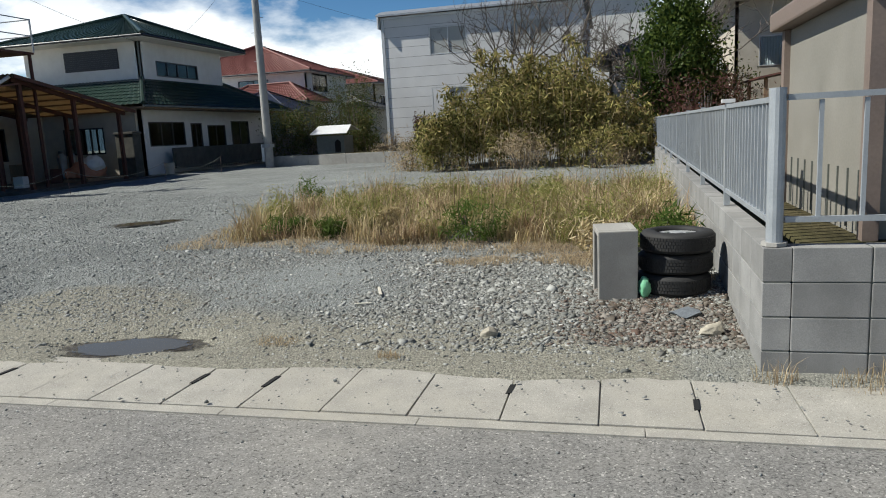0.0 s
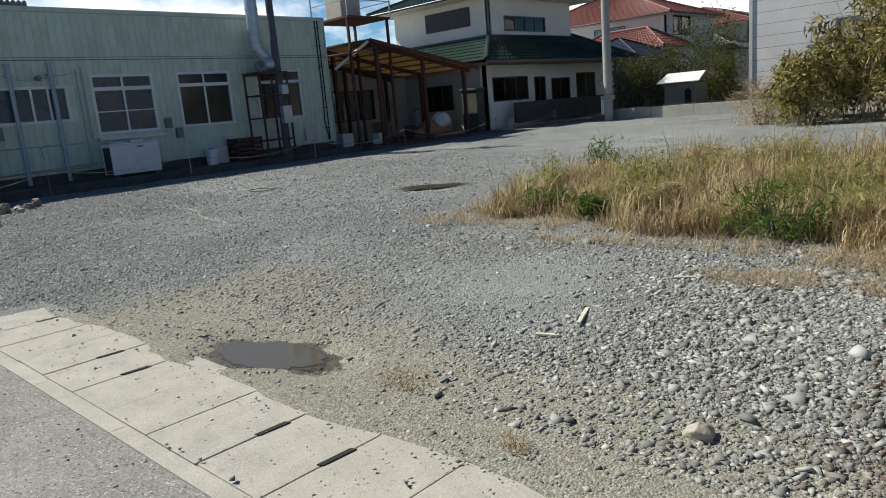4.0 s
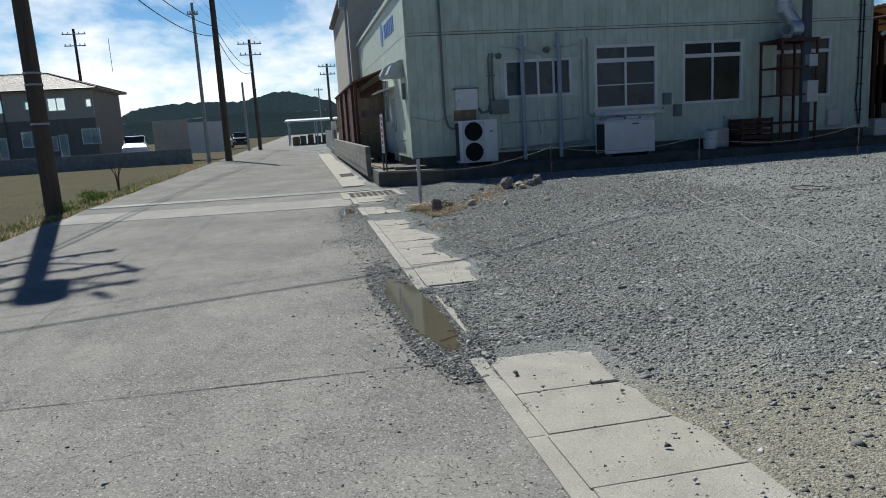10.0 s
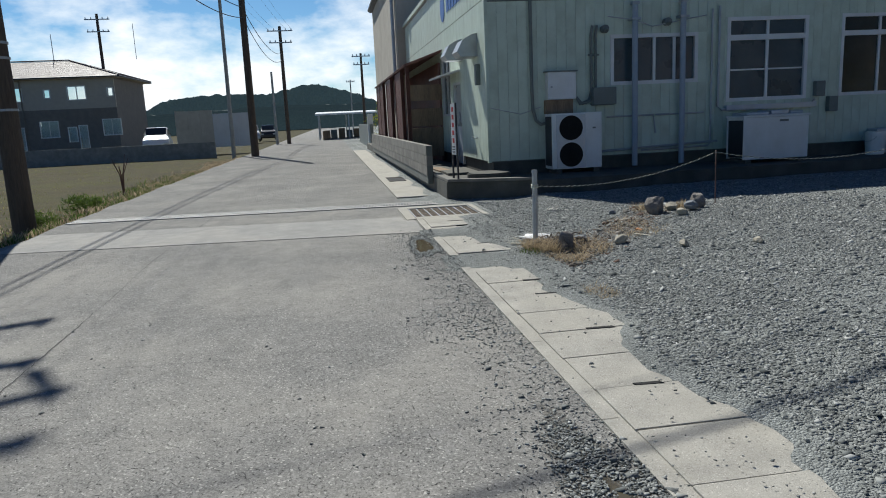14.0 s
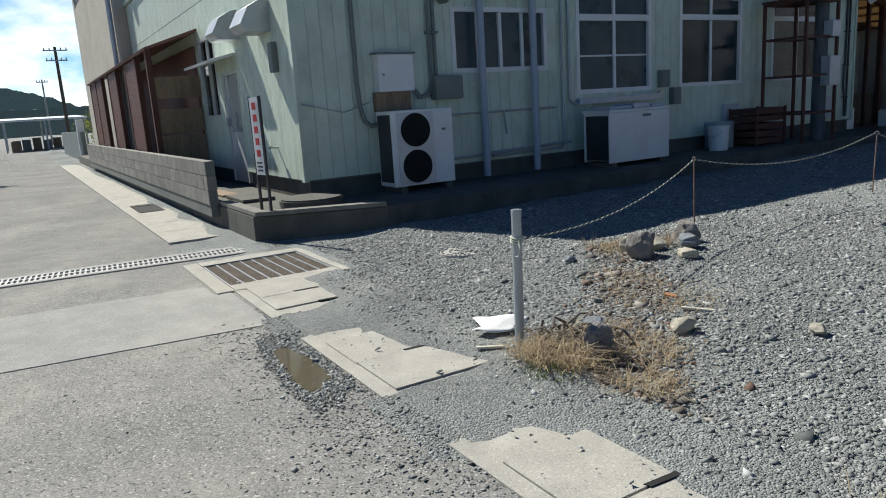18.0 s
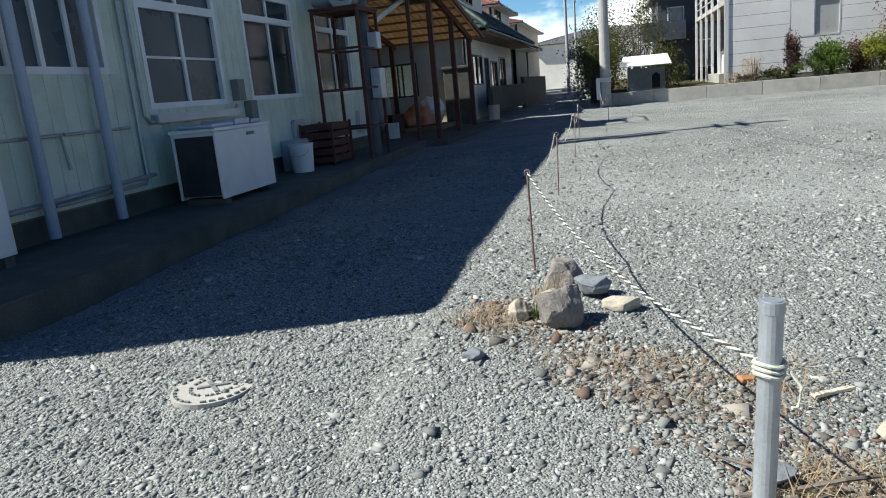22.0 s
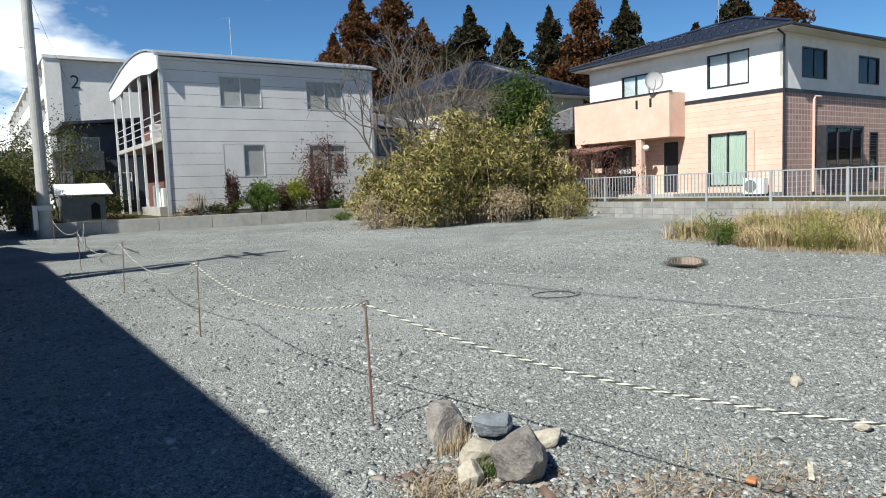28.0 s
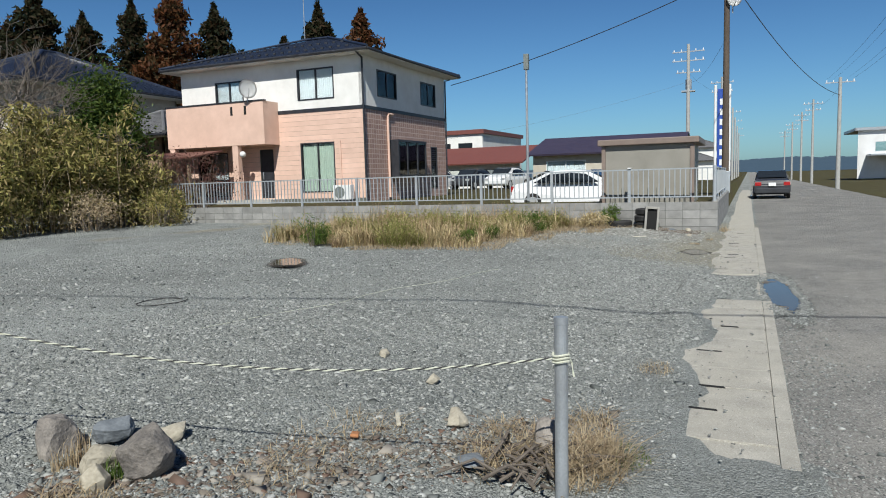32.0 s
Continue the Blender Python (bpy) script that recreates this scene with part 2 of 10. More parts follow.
        lk.new(at.outputs["Fac"], ed.inputs[0])
        sh = nt.new("ShaderNodeMath")
        sh.operation, sh.inputs[1].default_value = "MULTIPLY_ADD", 0.9
        sh.inputs[2].default_value = -0.45
        lk.new(no.outputs["Fac"], sh.inputs[0])
        lk.new(sh.outputs[0], ed.inputs[1])
        cl.inputs["From Min"].default_value, cl.inputs["From Max"].default_value = 0.25, 0.75
        lk.new(ed.outputs[0], cl.inputs["Value"])
        mx.data_type = "RGBA"
        lk.new(cl.outputs["Result"], mx.inputs["Factor"])
        lk.new(col, mx.inputs["A"])
        lk.new(peb.outputs["Color"], mx.inputs["B"])
        col = mx.outputs["Result"]
        calm = nt.new("ShaderNodeMix")
        lk.new(cl.outputs["Result"], calm.inputs["Factor"])
        lk.new(height, calm.inputs["A"])
        flat = nt.new("ShaderNodeMath")
        flat.operation, flat.inputs[1].default_value = "MULTIPLY", 0.45
        lk.new(height, flat.inputs[0])
        lk.new(flat.outputs[0], calm.inputs["B"])
        height = calm.outputs["Result"]
    lk.new(col, bsdf.inputs["Base Color"])
    bsdf.inputs["Roughness"].default_value = rough
    bsdf.inputs["Specular IOR Level"].default_value = 0.12
    bp = nt.new("ShaderNodeBump")
    bp.inputs["Strength"].default_value, bp.inputs["Distance"].default_value = 0.7, depth
    lk.new(height, bp.inputs["Height"])
    lk.new(bp.outputs["Normal"], bsdf.inputs["Normal"])
    return m


def aggregate(name, low, high, cell, light, specks=0.06, pits=0.5, mottle=0.25, depth=0.004, dust=None, dust_amount=0.6, rough=0.88):
    """Asphalt or old cast concrete: fine stones of differing tone, a few pale ones, dark pits, larger worn blotches and dust."""
    m = bpy.data.materials.new(name)
    nt, lk, bsdf = nodes_of(m)
    pos = nt.new("ShaderNodeNewGeometry").outputs["Position"]

    def tex(kind, scale, detail=0.0):
        n = nt.new(kind)
        n.inputs["Scale"].default_value, n.inputs["Detail"].default_value = scale, detail
        lk.new(pos, n.inputs["Vector"])
        return n

    def band(value, lo, hi, to_lo=0.0, to_hi=1.0):
        n = nt.new("ShaderNodeMapRange")
        for key, v in (("From Min", lo), ("From Max", hi), ("To Min", to_lo), ("To Max", to_hi)):
            n.inputs[key].default_value = v
        lk.new(value, n.inputs["Value"])
        return n.outputs["Result"]

    def blend(factor, a, b):
        n = nt.new("ShaderNodeMix")
        n.data_type = "RGBA"
        lk.new(factor, n.inputs["Factor"])
        for key, v in (("A", a), ("B", b)):
            if isinstance(v, tuple):
                n.inputs[key].default_value = (*v, 1)
            else:
                lk.new(v, n.inputs[key])
        return n.outputs["Result"]

    vo, small = tex("ShaderNodeTexVoronoi", cell), tex("ShaderNodeTexNoise", cell * 1.3, 2)
    pit, mid, big = tex("ShaderNodeTexNoise", cell * 0.62, 2), tex("ShaderNodeTexNoise", 5, 6), tex("ShaderNodeTexNoise", 0.8, 5)
    sep = nt.new("ShaderNodeSeparateColor")
    lk.new(vo.outputs["Color"], sep.inputs["Color"])
    tone = nt.new("ShaderNodeMix")
    tone.inputs["Factor"].default_value = 0.5
    lk.new(sep.outputs["Red"], tone.inputs["A"])
    lk.new(small.outputs["Fac"], tone.inputs["B"])
    col = blend(band(tone.outputs["Result"], 0.2, 0.8), low, high)
    col = blend(band(sep.outputs["Green"], 1 - specks, 1 - specks * 0.6), col, light)
    if dust:
        both = nt.new("ShaderNodeMath")
        both.operation = "MULTIPLY"
        lk.new(band(big.outputs["Fac"], 0.42, 0.66), both.inputs[0])
        lk.new(band(mid.outputs["Fac"], 0.3, 0.6, 0.3, dust_amount), both.inputs[1])
        col = blend(both.outputs[0], col, dust)
    hole = band(pit.outputs["Fac"], 0.36, 0.29, 0.0, pits)
    col = blend(hole, col, tuple(c * 0.28 for c in low))
    hsv, wear = nt.new("ShaderNodeHueSaturation"), nt.new("ShaderNodeMix")
    wear.inputs["Factor"].default_value = 0.5
    lk.new(mid.outputs["Fac"], wear.inputs["A"])
    lk.new(big.outputs["Fac"], wear.inputs["B"])
    lk.new(band(wear.outputs["Result"], 0.36, 0.64, 1 - mottle * 0.5, 1 + mottle * 0.5), hsv.inputs["Value"])
    lk.new(col, hsv.inputs["Color"])
    lk.new(hsv.outputs["Color"], bsdf.inputs["Base Color"])
    bsdf.inputs["Roughness"].default_value = rough
    bsdf.inputs["Specular IOR Level"].default_value = 0.25
    hgt = nt.new("ShaderNodeMath")
    hgt.operation, hgt.inputs[1].default_value = "MULTIPLY_ADD", 1.2
    lk.new(hole, hgt.inputs[0])
    lk.new(sep.outputs["Blue"], hgt.inputs[2])
    bp = nt.new("ShaderNodeBump")
    bp.inputs["Strength"].default_value, bp.inputs["Distance"].default_value = 0.9, depth
    bp.invert = True
    lk.new(hgt.outputs[0], bp.inputs["Height"])
    lk.new(bp.outputs["Normal"], bsdf.inputs["Normal"])
    return m


def shored(name, colour, rough, ragged, ior=1.45, relief=0.0):
    """A thin wet layer whose rim breaks up by the mesh's shore value and fine noise."""
    m = bpy.data.materials.new(name)
    nt, lk, bsdf = nodes_of(m)
    pos, at = nt.new("ShaderNodeNewGeometry").outputs["Position"], nt.new("ShaderNodeAttribute")
    at.attribute_name = "shore"
    n, add, cut = nt.new("ShaderNodeTexNoise"), nt.new("ShaderNodeMath"), nt.new("ShaderNodeMapRange")
    n.inputs["Scale"].default_value, n.inputs["Detail"].default_value = 22, 6
    lk.new(pos, n.inputs["Vector"])
    add.operation, add.inputs[1].default_value = "MULTIPLY_ADD", ragged
    lk.new(n.outputs["Fac"], add.inputs[0])
    lk.new(at.outputs["Fac"], add.inputs[2])
    cut.inputs["From Min"].default_value, cut.inputs["From Max"].default_value = ragged * 0.5 + 0.03, ragged * 0.5 + 0.03 + ragged * 0.35 + 0.04
    lk.new(add.outputs[0], cut.inputs["Value"])
    bsdf.inputs["Base Color"].default_value = (*colour, 1)
    bsdf.inputs["Roughness"].default_value, bsdf.inputs["IOR"].default_value = rough, ior
    if relief:
        bp = nt.new("ShaderNodeBump")
        bp.inputs["Strength"].default_value, bp.inputs["Distance"].default_value = 0.8, relief
        f = nt.new("ShaderNodeTexNoise")
        f.inputs["Scale"].default_value, f.inputs["Detail"].default_value = 70, 3
        lk.new(pos, f.inputs["Vector"])
        lk.new(f.outputs["Fac"], bp.inputs["Height"])
        lk.new(bp.outputs["Normal"], bsdf.inputs["Normal"])
    tr, mix = nt.new("ShaderNodeBsdfTransparent"), nt.new("ShaderNodeMixShader")
    lk.new(cut.outputs["Result"], mix.inputs["Fac"])
    lk.new(tr.outputs["BSDF"], mix.inputs[1])
    lk.new(bsdf.outputs["BSDF"], mix.inputs[2])
    lk.new(mix.outputs["Shader"], nt["Material Output"].inputs["Surface"])
    return m


ASPHALT = aggregate("asphalt", (0.14, 0.137, 0.128), (0.315, 0.307, 0.288), 120, (0.47, 0.455, 0.42), 0.05, 0.85, 0.25, 0.010, dust=(0.315, 0.298, 0.262), dust_amount=0.5)
GRAVEL = speckled("gravel", [(0.08, 0.087, 0.083), (0.27, 0.284, 0.272), (0.157, 0.168, 0.161), (0.37, 0.386, 0.37), (0.213, 0.226, 0.216), (0.53, 0.542, 0.52)], 88, 0.020, 1.1, 0.92,
                  sand=((0.185, 0.177, 0.145), (0.32, 0.308, 0.253)), spots=0.6)
LID = aggregate("worn_lid_concrete", (0.36, 0.342, 0.30), (0.47, 0.45, 0.40), 210, (0.58, 0.56, 0.51), 0.05, 0.6, 0.35, 0.002, dust=(0.32, 0.30, 0.25), dust_amount=0.75)
STRIP = aggregate("pale_strip_concrete", (0.26, 0.255, 0.24), (0.33, 0.325, 0.305), 110, (0.40, 0.39, 0.37), 0.05, 0.3, 0.25, 0.002, dust=(0.33, 0.31, 0.275), dust_amount=0.6)
SOIL = surface("field_soil", (0.038, 0.034, 0.019), (0.10, 0.085, 0.046), 0.97, 1.2, 12, 1.0, 0.08, stain=(0.085, 0.095, 0.028), stain_scale=0.35)
SOIL.node_tree.nodes["Principled BSDF"].inputs["Specular IOR Level"].default_value = 0.08
CONCRETE = surface("concrete", (0.33, 0.32, 0.29), (0.47, 0.455, 0.42), 0.85, 5, 120, 0.3, 0.004, stain=(0.24, 0.225, 0.195), stain_scale=1.1, random=0.1)
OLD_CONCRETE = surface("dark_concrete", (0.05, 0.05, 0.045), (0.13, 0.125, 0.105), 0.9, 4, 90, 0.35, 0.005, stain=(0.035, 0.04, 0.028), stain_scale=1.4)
BLOCK = surface("concrete_block", (0.20, 0.20, 0.195), (0.34, 0.335, 0.32), 0.9, 4, 160, 0.35, 0.004, stain=(0.13, 0.13, 0.12), stain_scale=1.6, random=0.14)
SIDING = surface("green_white_siding", (0.50, 0.585, 0.485), (0.62, 0.70, 0.595), 0.5, 1.5, 60, 0.08, 0.003, stain=(0.25, 0.285, 0.20), stain_scale=1.7, stain_amount=0.42, random=0.03)
PALE_SIDING = surface("pale_grey_siding", (0.60, 0.60, 0.60), (0.70, 0.70, 0.69), 0.6, 1.2, 50, 0.05, 0.003, stain=(0.52, 0.51, 0.49), stain_scale=0.5)
PINK = surface("pink_siding", (0.62, 0.42, 0.33), (0.74, 0.52, 0.42), 0.7, 3, 60, 0.1, 0.004, stain=(0.55, 0.38, 0.30), stain_scale=0.6, random=0.05)
WHITE_WALL = surface("white_render", (0.70, 0.69, 0.66), (0.80, 0.79, 0.76), 0.75, 3, 90, 0.1, 0.003, stain=(0.58, 0.56, 0.52), stain_scale=0.7, stain_amount=0.5)
WHITE_METAL = surface("white_paint", (0.68, 0.69, 0.69), (0.78, 0.79, 0.79), 0.4, 3, 60, 0.03, 0.002, stain=(0.55, 0.53, 0.48), stain_scale=2.0, stain_amount=0.4)
BLACK_METAL = surface("black_paint", (0.015, 0.016, 0.02), (0.04, 0.042, 0.05), 0.45, 5, 80, 0.05, 0.002)
GALV = surface("galvanised_steel", (0.33, 0.36, 0.39), (0.46, 0.49, 0.52), 0.45, 8, 90, 0.05, 0.002, metal=0.5, stain=(0.25, 0.22, 0.19), stain_scale=2.5, stain_amount=0.35)
FENCE_BLUE = surface("blue_grey_aluminium", (0.34, 0.37, 0.40), (0.43, 0.46, 0.48), 0.45, 8, 90, 0.04, 0.002, metal=0.25, stain=(0.25, 0.27, 0.28), stain_scale=3, stain_amount=0.3)
RUST_RED = surface("rusty_red_steel", (0.055, 0.020, 0.016), (0.115, 0.040, 0.028), 0.75, 8, 90, 0.3, 0.003, stain=(0.10, 0.05, 0.03), stain_scale=3)
BROWN_SHEET = surface("red_brown_sheet", (0.10, 0.04, 0.032), (0.17, 0.07, 0.055), 0.6, 3, 60, 0.1, 0.003, stain=(0.20, 0.11, 0.08), stain_scale=1.0)
DARK_ROOF = surface("dark_navy_roof", (0.010, 0.016, 0.034), (0.024, 0.034, 0.062), 0.45, 4, 80, 0.1, 0.004)
GREEN_ROOF = surface("green_glazed_tile", (0.010, 0.026, 0.020), (0.026, 0.055, 0.042), 0.35, 4, 60, 0.05, 0.003, random=0.2)
RED_ROOF = surface("red_roof", (0.13, 0.042, 0.035), (0.21, 0.075, 0.06), 0.6, 4, 60, 0.1, 0.004, stain=(0.16, 0.05, 0.04))
GREY_ROOF = surface("grey_tile_roof", (0.10, 0.10, 0.105), (0.18, 0.18, 0.185), 0.6, 4, 60, 0.15, 0.004)
GLASS = glassy("window_glass")
RUBBER = surface("tyre_rubber", (0.012, 0.012, 0.012), (0.03, 0.03, 0.03), 0.75, 12, 140, 0.3, 0.003)
WOOD_POLE = surface("old_pole_wood", (0.06, 0.045, 0.035), (0.13, 0.10, 0.075), 0.9, 6, 60, 0.4, 0.006, stretch=(1, 1, 0.1))
POLE_GREY = surface("pole_concrete", (0.30, 0.30, 0.29), (0.42, 0.42, 0.40), 0.85, 5, 90, 0.2, 0.003)


def clear_glass(name, tint=(0.88, 0.91, 0.90)):
    """Thin window glass: clear, with a mirror gloss that grows at a slant."""
    m = bpy.data.materials.new(name)
    m.use_nodes = True
    nt, lk = m.node_tree.nodes, m.node_tree.links
    nt.clear()
    out, mix, tr, gl, fr = (nt.new("ShaderNodeOutputMaterial"), nt.new("ShaderNodeMixShader"), nt.new("ShaderNodeBsdfTransparent"),
                            nt.new("ShaderNodeBsdfGlossy"), nt.new("ShaderNodeFresnel"))
    tr.inputs["Color"].default_value = (*tint, 1)
    gl.inputs["Roughness"].default_value = 0.03
    fr.inputs["IOR"].default_value = 1.5
    co, n, bp = nt.new("ShaderNodeTexCoord"), nt.new("ShaderNodeTexNoise"), nt.new("ShaderNodeBump")
    n.inputs["Scale"].default_value = 0.8
    bp.inputs["Strength"].default_value, bp.inputs["Distance"].default_value = 0.08, 0.02
    lk.new(co.outputs["Object"], n.inputs["Vector"])
    lk.new(n.outputs["Fac"], bp.inputs["Height"])
    lk.new(bp.outputs["Normal"], gl.inputs["Normal"])
    lk.new(fr.outputs["Fac"], mix.inputs["Fac"])
    lk.new(tr.outputs["BSDF"], mix.inputs[1])
    lk.new(gl.outputs["BSDF"], mix.inputs[2])
    lk.new(mix.outputs["Shader"], out.inputs["Surface"])
    return m


PANE = clear_glass("clear_pane")
FROST = surface("frosted_pane", (0.020, 0.042, 0.055), (0.05, 0.085, 0.105), 0.3, 2, 90, 0.05, 0.002, stain=(0.09, 0.115, 0.125), stain_scale=1.2)
# Opaque pane; its dark colour stands in for the dim room behind.
DARK_PANE = surface("dark_room_pane", (0.008, 0.018, 0.022), (0.022, 0.042, 0.048), 0.12, 2, 90, 0.04, 0.002, stain=(0.05, 0.065, 0.065), stain_scale=1.5)
PALE_FROST = surface("pale_frosted_pane", (0.30, 0.31, 0.30), (0.42, 0.43, 0.41), 0.3, 2, 90, 0.05, 0.002, stain=(0.22, 0.23, 0.23), stain_scale=1.0)
DRAIN_STEEL = surface("worn_drain_steel", (0.30, 0.295, 0.28), (0.46, 0.45, 0.43), 0.6, 9, 90, 0.2, 0.002, metal=0.15)
CURTAIN = surface("pale_curtain", (0.62, 0.68, 0.74), (0.74, 0.79, 0.84), 0.9, 6, 120, 0.1, 0.003)
GREEN_CURTAIN = surface("pale_green_curtain", (0.38, 0.47, 0.41), (0.47, 0.56, 0.50), 0.9, 6, 120, 0.1, 0.003)
# Dark colour standing in for unlit rooms behind the windows.
DARK_ROOM = surface("room_shade", (0.04, 0.04, 0.04), (0.08, 0.08, 0.08), 0.9, 2, 30, 0.0)
SEAM = surface("siding_seam", (0.10, 0.11, 0.10), (0.16, 0.17, 0.15), 0.8, 3, 50, 0.0)
ALU = surface("pale_aluminium", (0.50, 0.51, 0.51), (0.62, 0.63, 0.63), 0.4, 6, 90, 0.03, 0.001, metal=0.4)
DUCT = surface("zinc_duct", (0.40, 0.46, 0.53), (0.52, 0.57, 0.63), 0.42, 5, 60, 0.06, 0.003, metal=0.55, stain=(0.33, 0.36, 0.40), stain_scale=2)
PIPE_BLUE = surface("blue_grey_pipe", (0.26, 0.32, 0.40), (0.36, 0.42, 0.50), 0.5, 5, 60, 0.05, 0.002, stain=(0.40, 0.42, 0.44), stain_scale=2)
DARK_POLE = surface("dark_blue_pole", (0.045, 0.055, 0.07), (0.09, 0.10, 0.12), 0.6, 5, 60, 0.1, 0.002)
GREY_BOX = surface("grey_switch_box", (0.13, 0.15, 0.14), (0.20, 0.22, 0.21), 0.6, 5, 60, 0.05, 0.002)
OLD_WOOD = surface("weathered_board", (0.16, 0.11, 0.07), (0.32, 0.23, 0.15), 0.9, 5, 60, 0.4, 0.004, stretch=(1, 1, 0.15), stain=(0.10, 0.06, 0.04))
CREAM_WALL = surface("cream_render", (0.44, 0.40, 0.33), (0.56, 0.52, 0.44), 0.85, 3, 60, 0.1, 0.003, stain=(0.34, 0.29, 0.23), stain_scale=0.8)
AMBER_SHEET = surface("amber_corrugated_sheet", (0.20, 0.14, 0.075), (0.32, 0.24, 0.13), 0.5, 4, 50, 0.05, 0.002, stain=(0.22, 0.13, 0.06), stain_scale=1.2)
ROCK_A = surface("field_rock", (0.10, 0.092, 0.084), (0.25, 0.226, 0.206), 0.9, 9, 70, 0.7, 0.02, stain=(0.33, 0.30, 0.26), stain_scale=7, random=0.25)
CREAM_STONE = surface("cream_stone", (0.27, 0.245, 0.19), (0.46, 0.42, 0.34), 0.9, 6, 60, 0.5, 0.01, random=0.15)
ROPE_YELLOW = surface("faded_rope_strand", (0.44, 0.45, 0.36), (0.60, 0.61, 0.52), 0.9, 20, 150, 0.2, 0.002)
ROPE_BLACK = surface("black_rope_strand", (0.02, 0.02, 0.02), (0.05, 0.05, 0.05), 0.9, 20, 150, 0.2, 0.002)
PAPER = surface("white_torn_sack", (0.70, 0.70, 0.68), (0.82, 0.82, 0.80), 0.7, 6, 60, 0.3, 0.01)
BARK = surface("grey_bark", (0.08, 0.065, 0.055), (0.17, 0.145, 0.12), 0.95, 5, 40, 0.4, 0.01)
# ---- building blocks ----
def link_mesh(name, bm, mat, smooth=False):
    me = bpy.data.meshes.new(name)
    bm.to_mesh(me)
    bm.free()
    if mat:
        for one in (mat if isinstance(mat, (list, tuple)) else (mat,)):
            me.materials.append(one)
    if smooth:
        me.polygons.foreach_set("use_smooth", [True] * len(me.polygons))
    return me


def solid(name, bm, mat, label="", category="", group="", kind="", smooth=False):
    """One mesh object at top level."""
    return tagged(new(name, link_mesh(name, bm, mat, smooth)), label, category, group, kind)


def thing(name, at, label, category, group="", turn=0, kind=""):
    """An Empty that carries the parts of one thing."""
    ob = new(name)
    ob.empty_display_size = 0.1
    ob.matrix_basis = pose(*at, 0, 0, turn)
    return tagged(ob, label, category, group, kind)


def part(name, bm, mat, parent, label="", smooth=False):
    """One mesh under a thing or a part, in its parent's own axes."""
    ob = new(name, link_mesh(name, bm, mat, smooth))
    ob.parent = parent
    return tagged(ob, label)


def piece(name, me, parent, at, turn=0, size=(1, 1, 1)):
    ob = new(name, me)
    ob.parent = parent
    ob.matrix_basis = pose(*at, 0, 0, turn) @ Matrix.Diagonal((*size, 1))
    return ob


def B():
    return bmesh.new()


def box(bm, x0, y0, z0, x1, y1, z1, bevel=0.0):
    made = bmesh.ops.create_cube(bm, size=1.0, matrix=Matrix.LocRotScale(((x0 + x1) / 2, (y0 + y1) / 2, (z0 + z1) / 2), None, (x1 - x0, y1 - y0, z1 - z0)))
    if bevel:
        edges = list({e for v in made["verts"] for e in v.link_edges})
        bmesh.ops.bevel(bm, geom=edges, offset=bevel, segments=2, affect="EDGES", profile=0.6)
    return bm


def cyl(bm, a, b, r, r2=None, seg=12, caps=True):
    a, b = Vector(a), Vector(b)
    turn = (b - a).to_track_quat("Z", "Y").to_matrix().to_4x4()
    bmesh.ops.create_cone(bm, cap_ends=caps, segments=seg, radius1=r, radius2=r if r2 is None else r2, depth=(b - a).length,
                          matrix=Matrix.Translation((a + b) / 2) @ turn)
    return bm


def bar(bm, a, b, w, h):
    """A square bar from a to b."""
    a, b = Vector(a), Vector(b)
    turn = (b - a).to_track_quat("Z", "Y").to_matrix().to_4x4()
    bmesh.ops.create_cube(bm, size=1.0, matrix=Matrix.Translation((a + b) / 2) @ turn @ Matrix.Diagonal((w, h, (b - a).length, 1)))
    return bm


def tube(bm, points, r, seg=8):
    """A pipe or cable along points, rounded at each joint."""
    rings, pts = [], [Vector(p) for p in points]
    up = Vector((0.13, 0.29, 0.95)).normalized()
    for i, p in enumerate(pts):
        d = (pts[min(i + 1, len(pts) - 1)] - pts[max(i - 1, 0)]).normalized()
        s = d.cross(up)
        s = s.normalized() if s.length > 1e-3 else Vector((1, 0, 0))
        t = d.cross(s)
        rr = r[i] if isinstance(r, (list, tuple)) else r
        rings.append([bm.verts.new(p + rr * (math.cos(k * math.tau / seg) * s + math.sin(k * math.tau / seg) * t)) for k in range(seg)])
    for a, b in zip(rings, rings[1:]):
        for k in range(seg):
            bm.faces.new((a[k], a[(k + 1) % seg], b[(k + 1) % seg], b[k]))
    bm.faces.new(rings[0][::-1])
    bm.faces.new(rings[-1])
    return bm


def sag(a, b, drop, n=16):
    a, b = Vector(a), Vector(b)
    return [a.lerp(b, i / n) - Vector((0, 0, drop * 4 * (i / n) * (1 - i / n))) for i in range(n + 1)]


def prism(bm, outline, z0, z1):
    lo, hi = [bm.verts.new((x, y, z0)) for x, y in outline], [bm.verts.new((x, y, z1)) for x, y in outline]
    n = len(outline)
    for i in range(n):
        bm.faces.new((lo[i], lo[(i + 1) % n], hi[(i + 1) % n], hi[i]))
    bm.faces.new(hi)
    bm.faces.new(lo[::-1])
    return bm


def slab_of(bm, corners, thick):
    """A flat plate under four corners (any tilt)."""
    c = [Vector(p) for p in corners]
    n = (c[1] - c[0]).cross(c[2] - c[0]).normalized()
    if n.z < 0:
        n = -n
    hi, lo = [bm.verts.new(p) for p in c], [bm.verts.new(p - n * thick) for p in c]
    k = len(c)
    for i in range(k):
        bm.faces.new((lo[i], lo[(i + 1) % k], hi[(i + 1) % k], hi[i]))
    bm.faces.new(hi)
    bm.faces.new(lo[::-1])
    bmesh.ops.recalc_face_normals(bm, faces=bm.faces)
    return bm


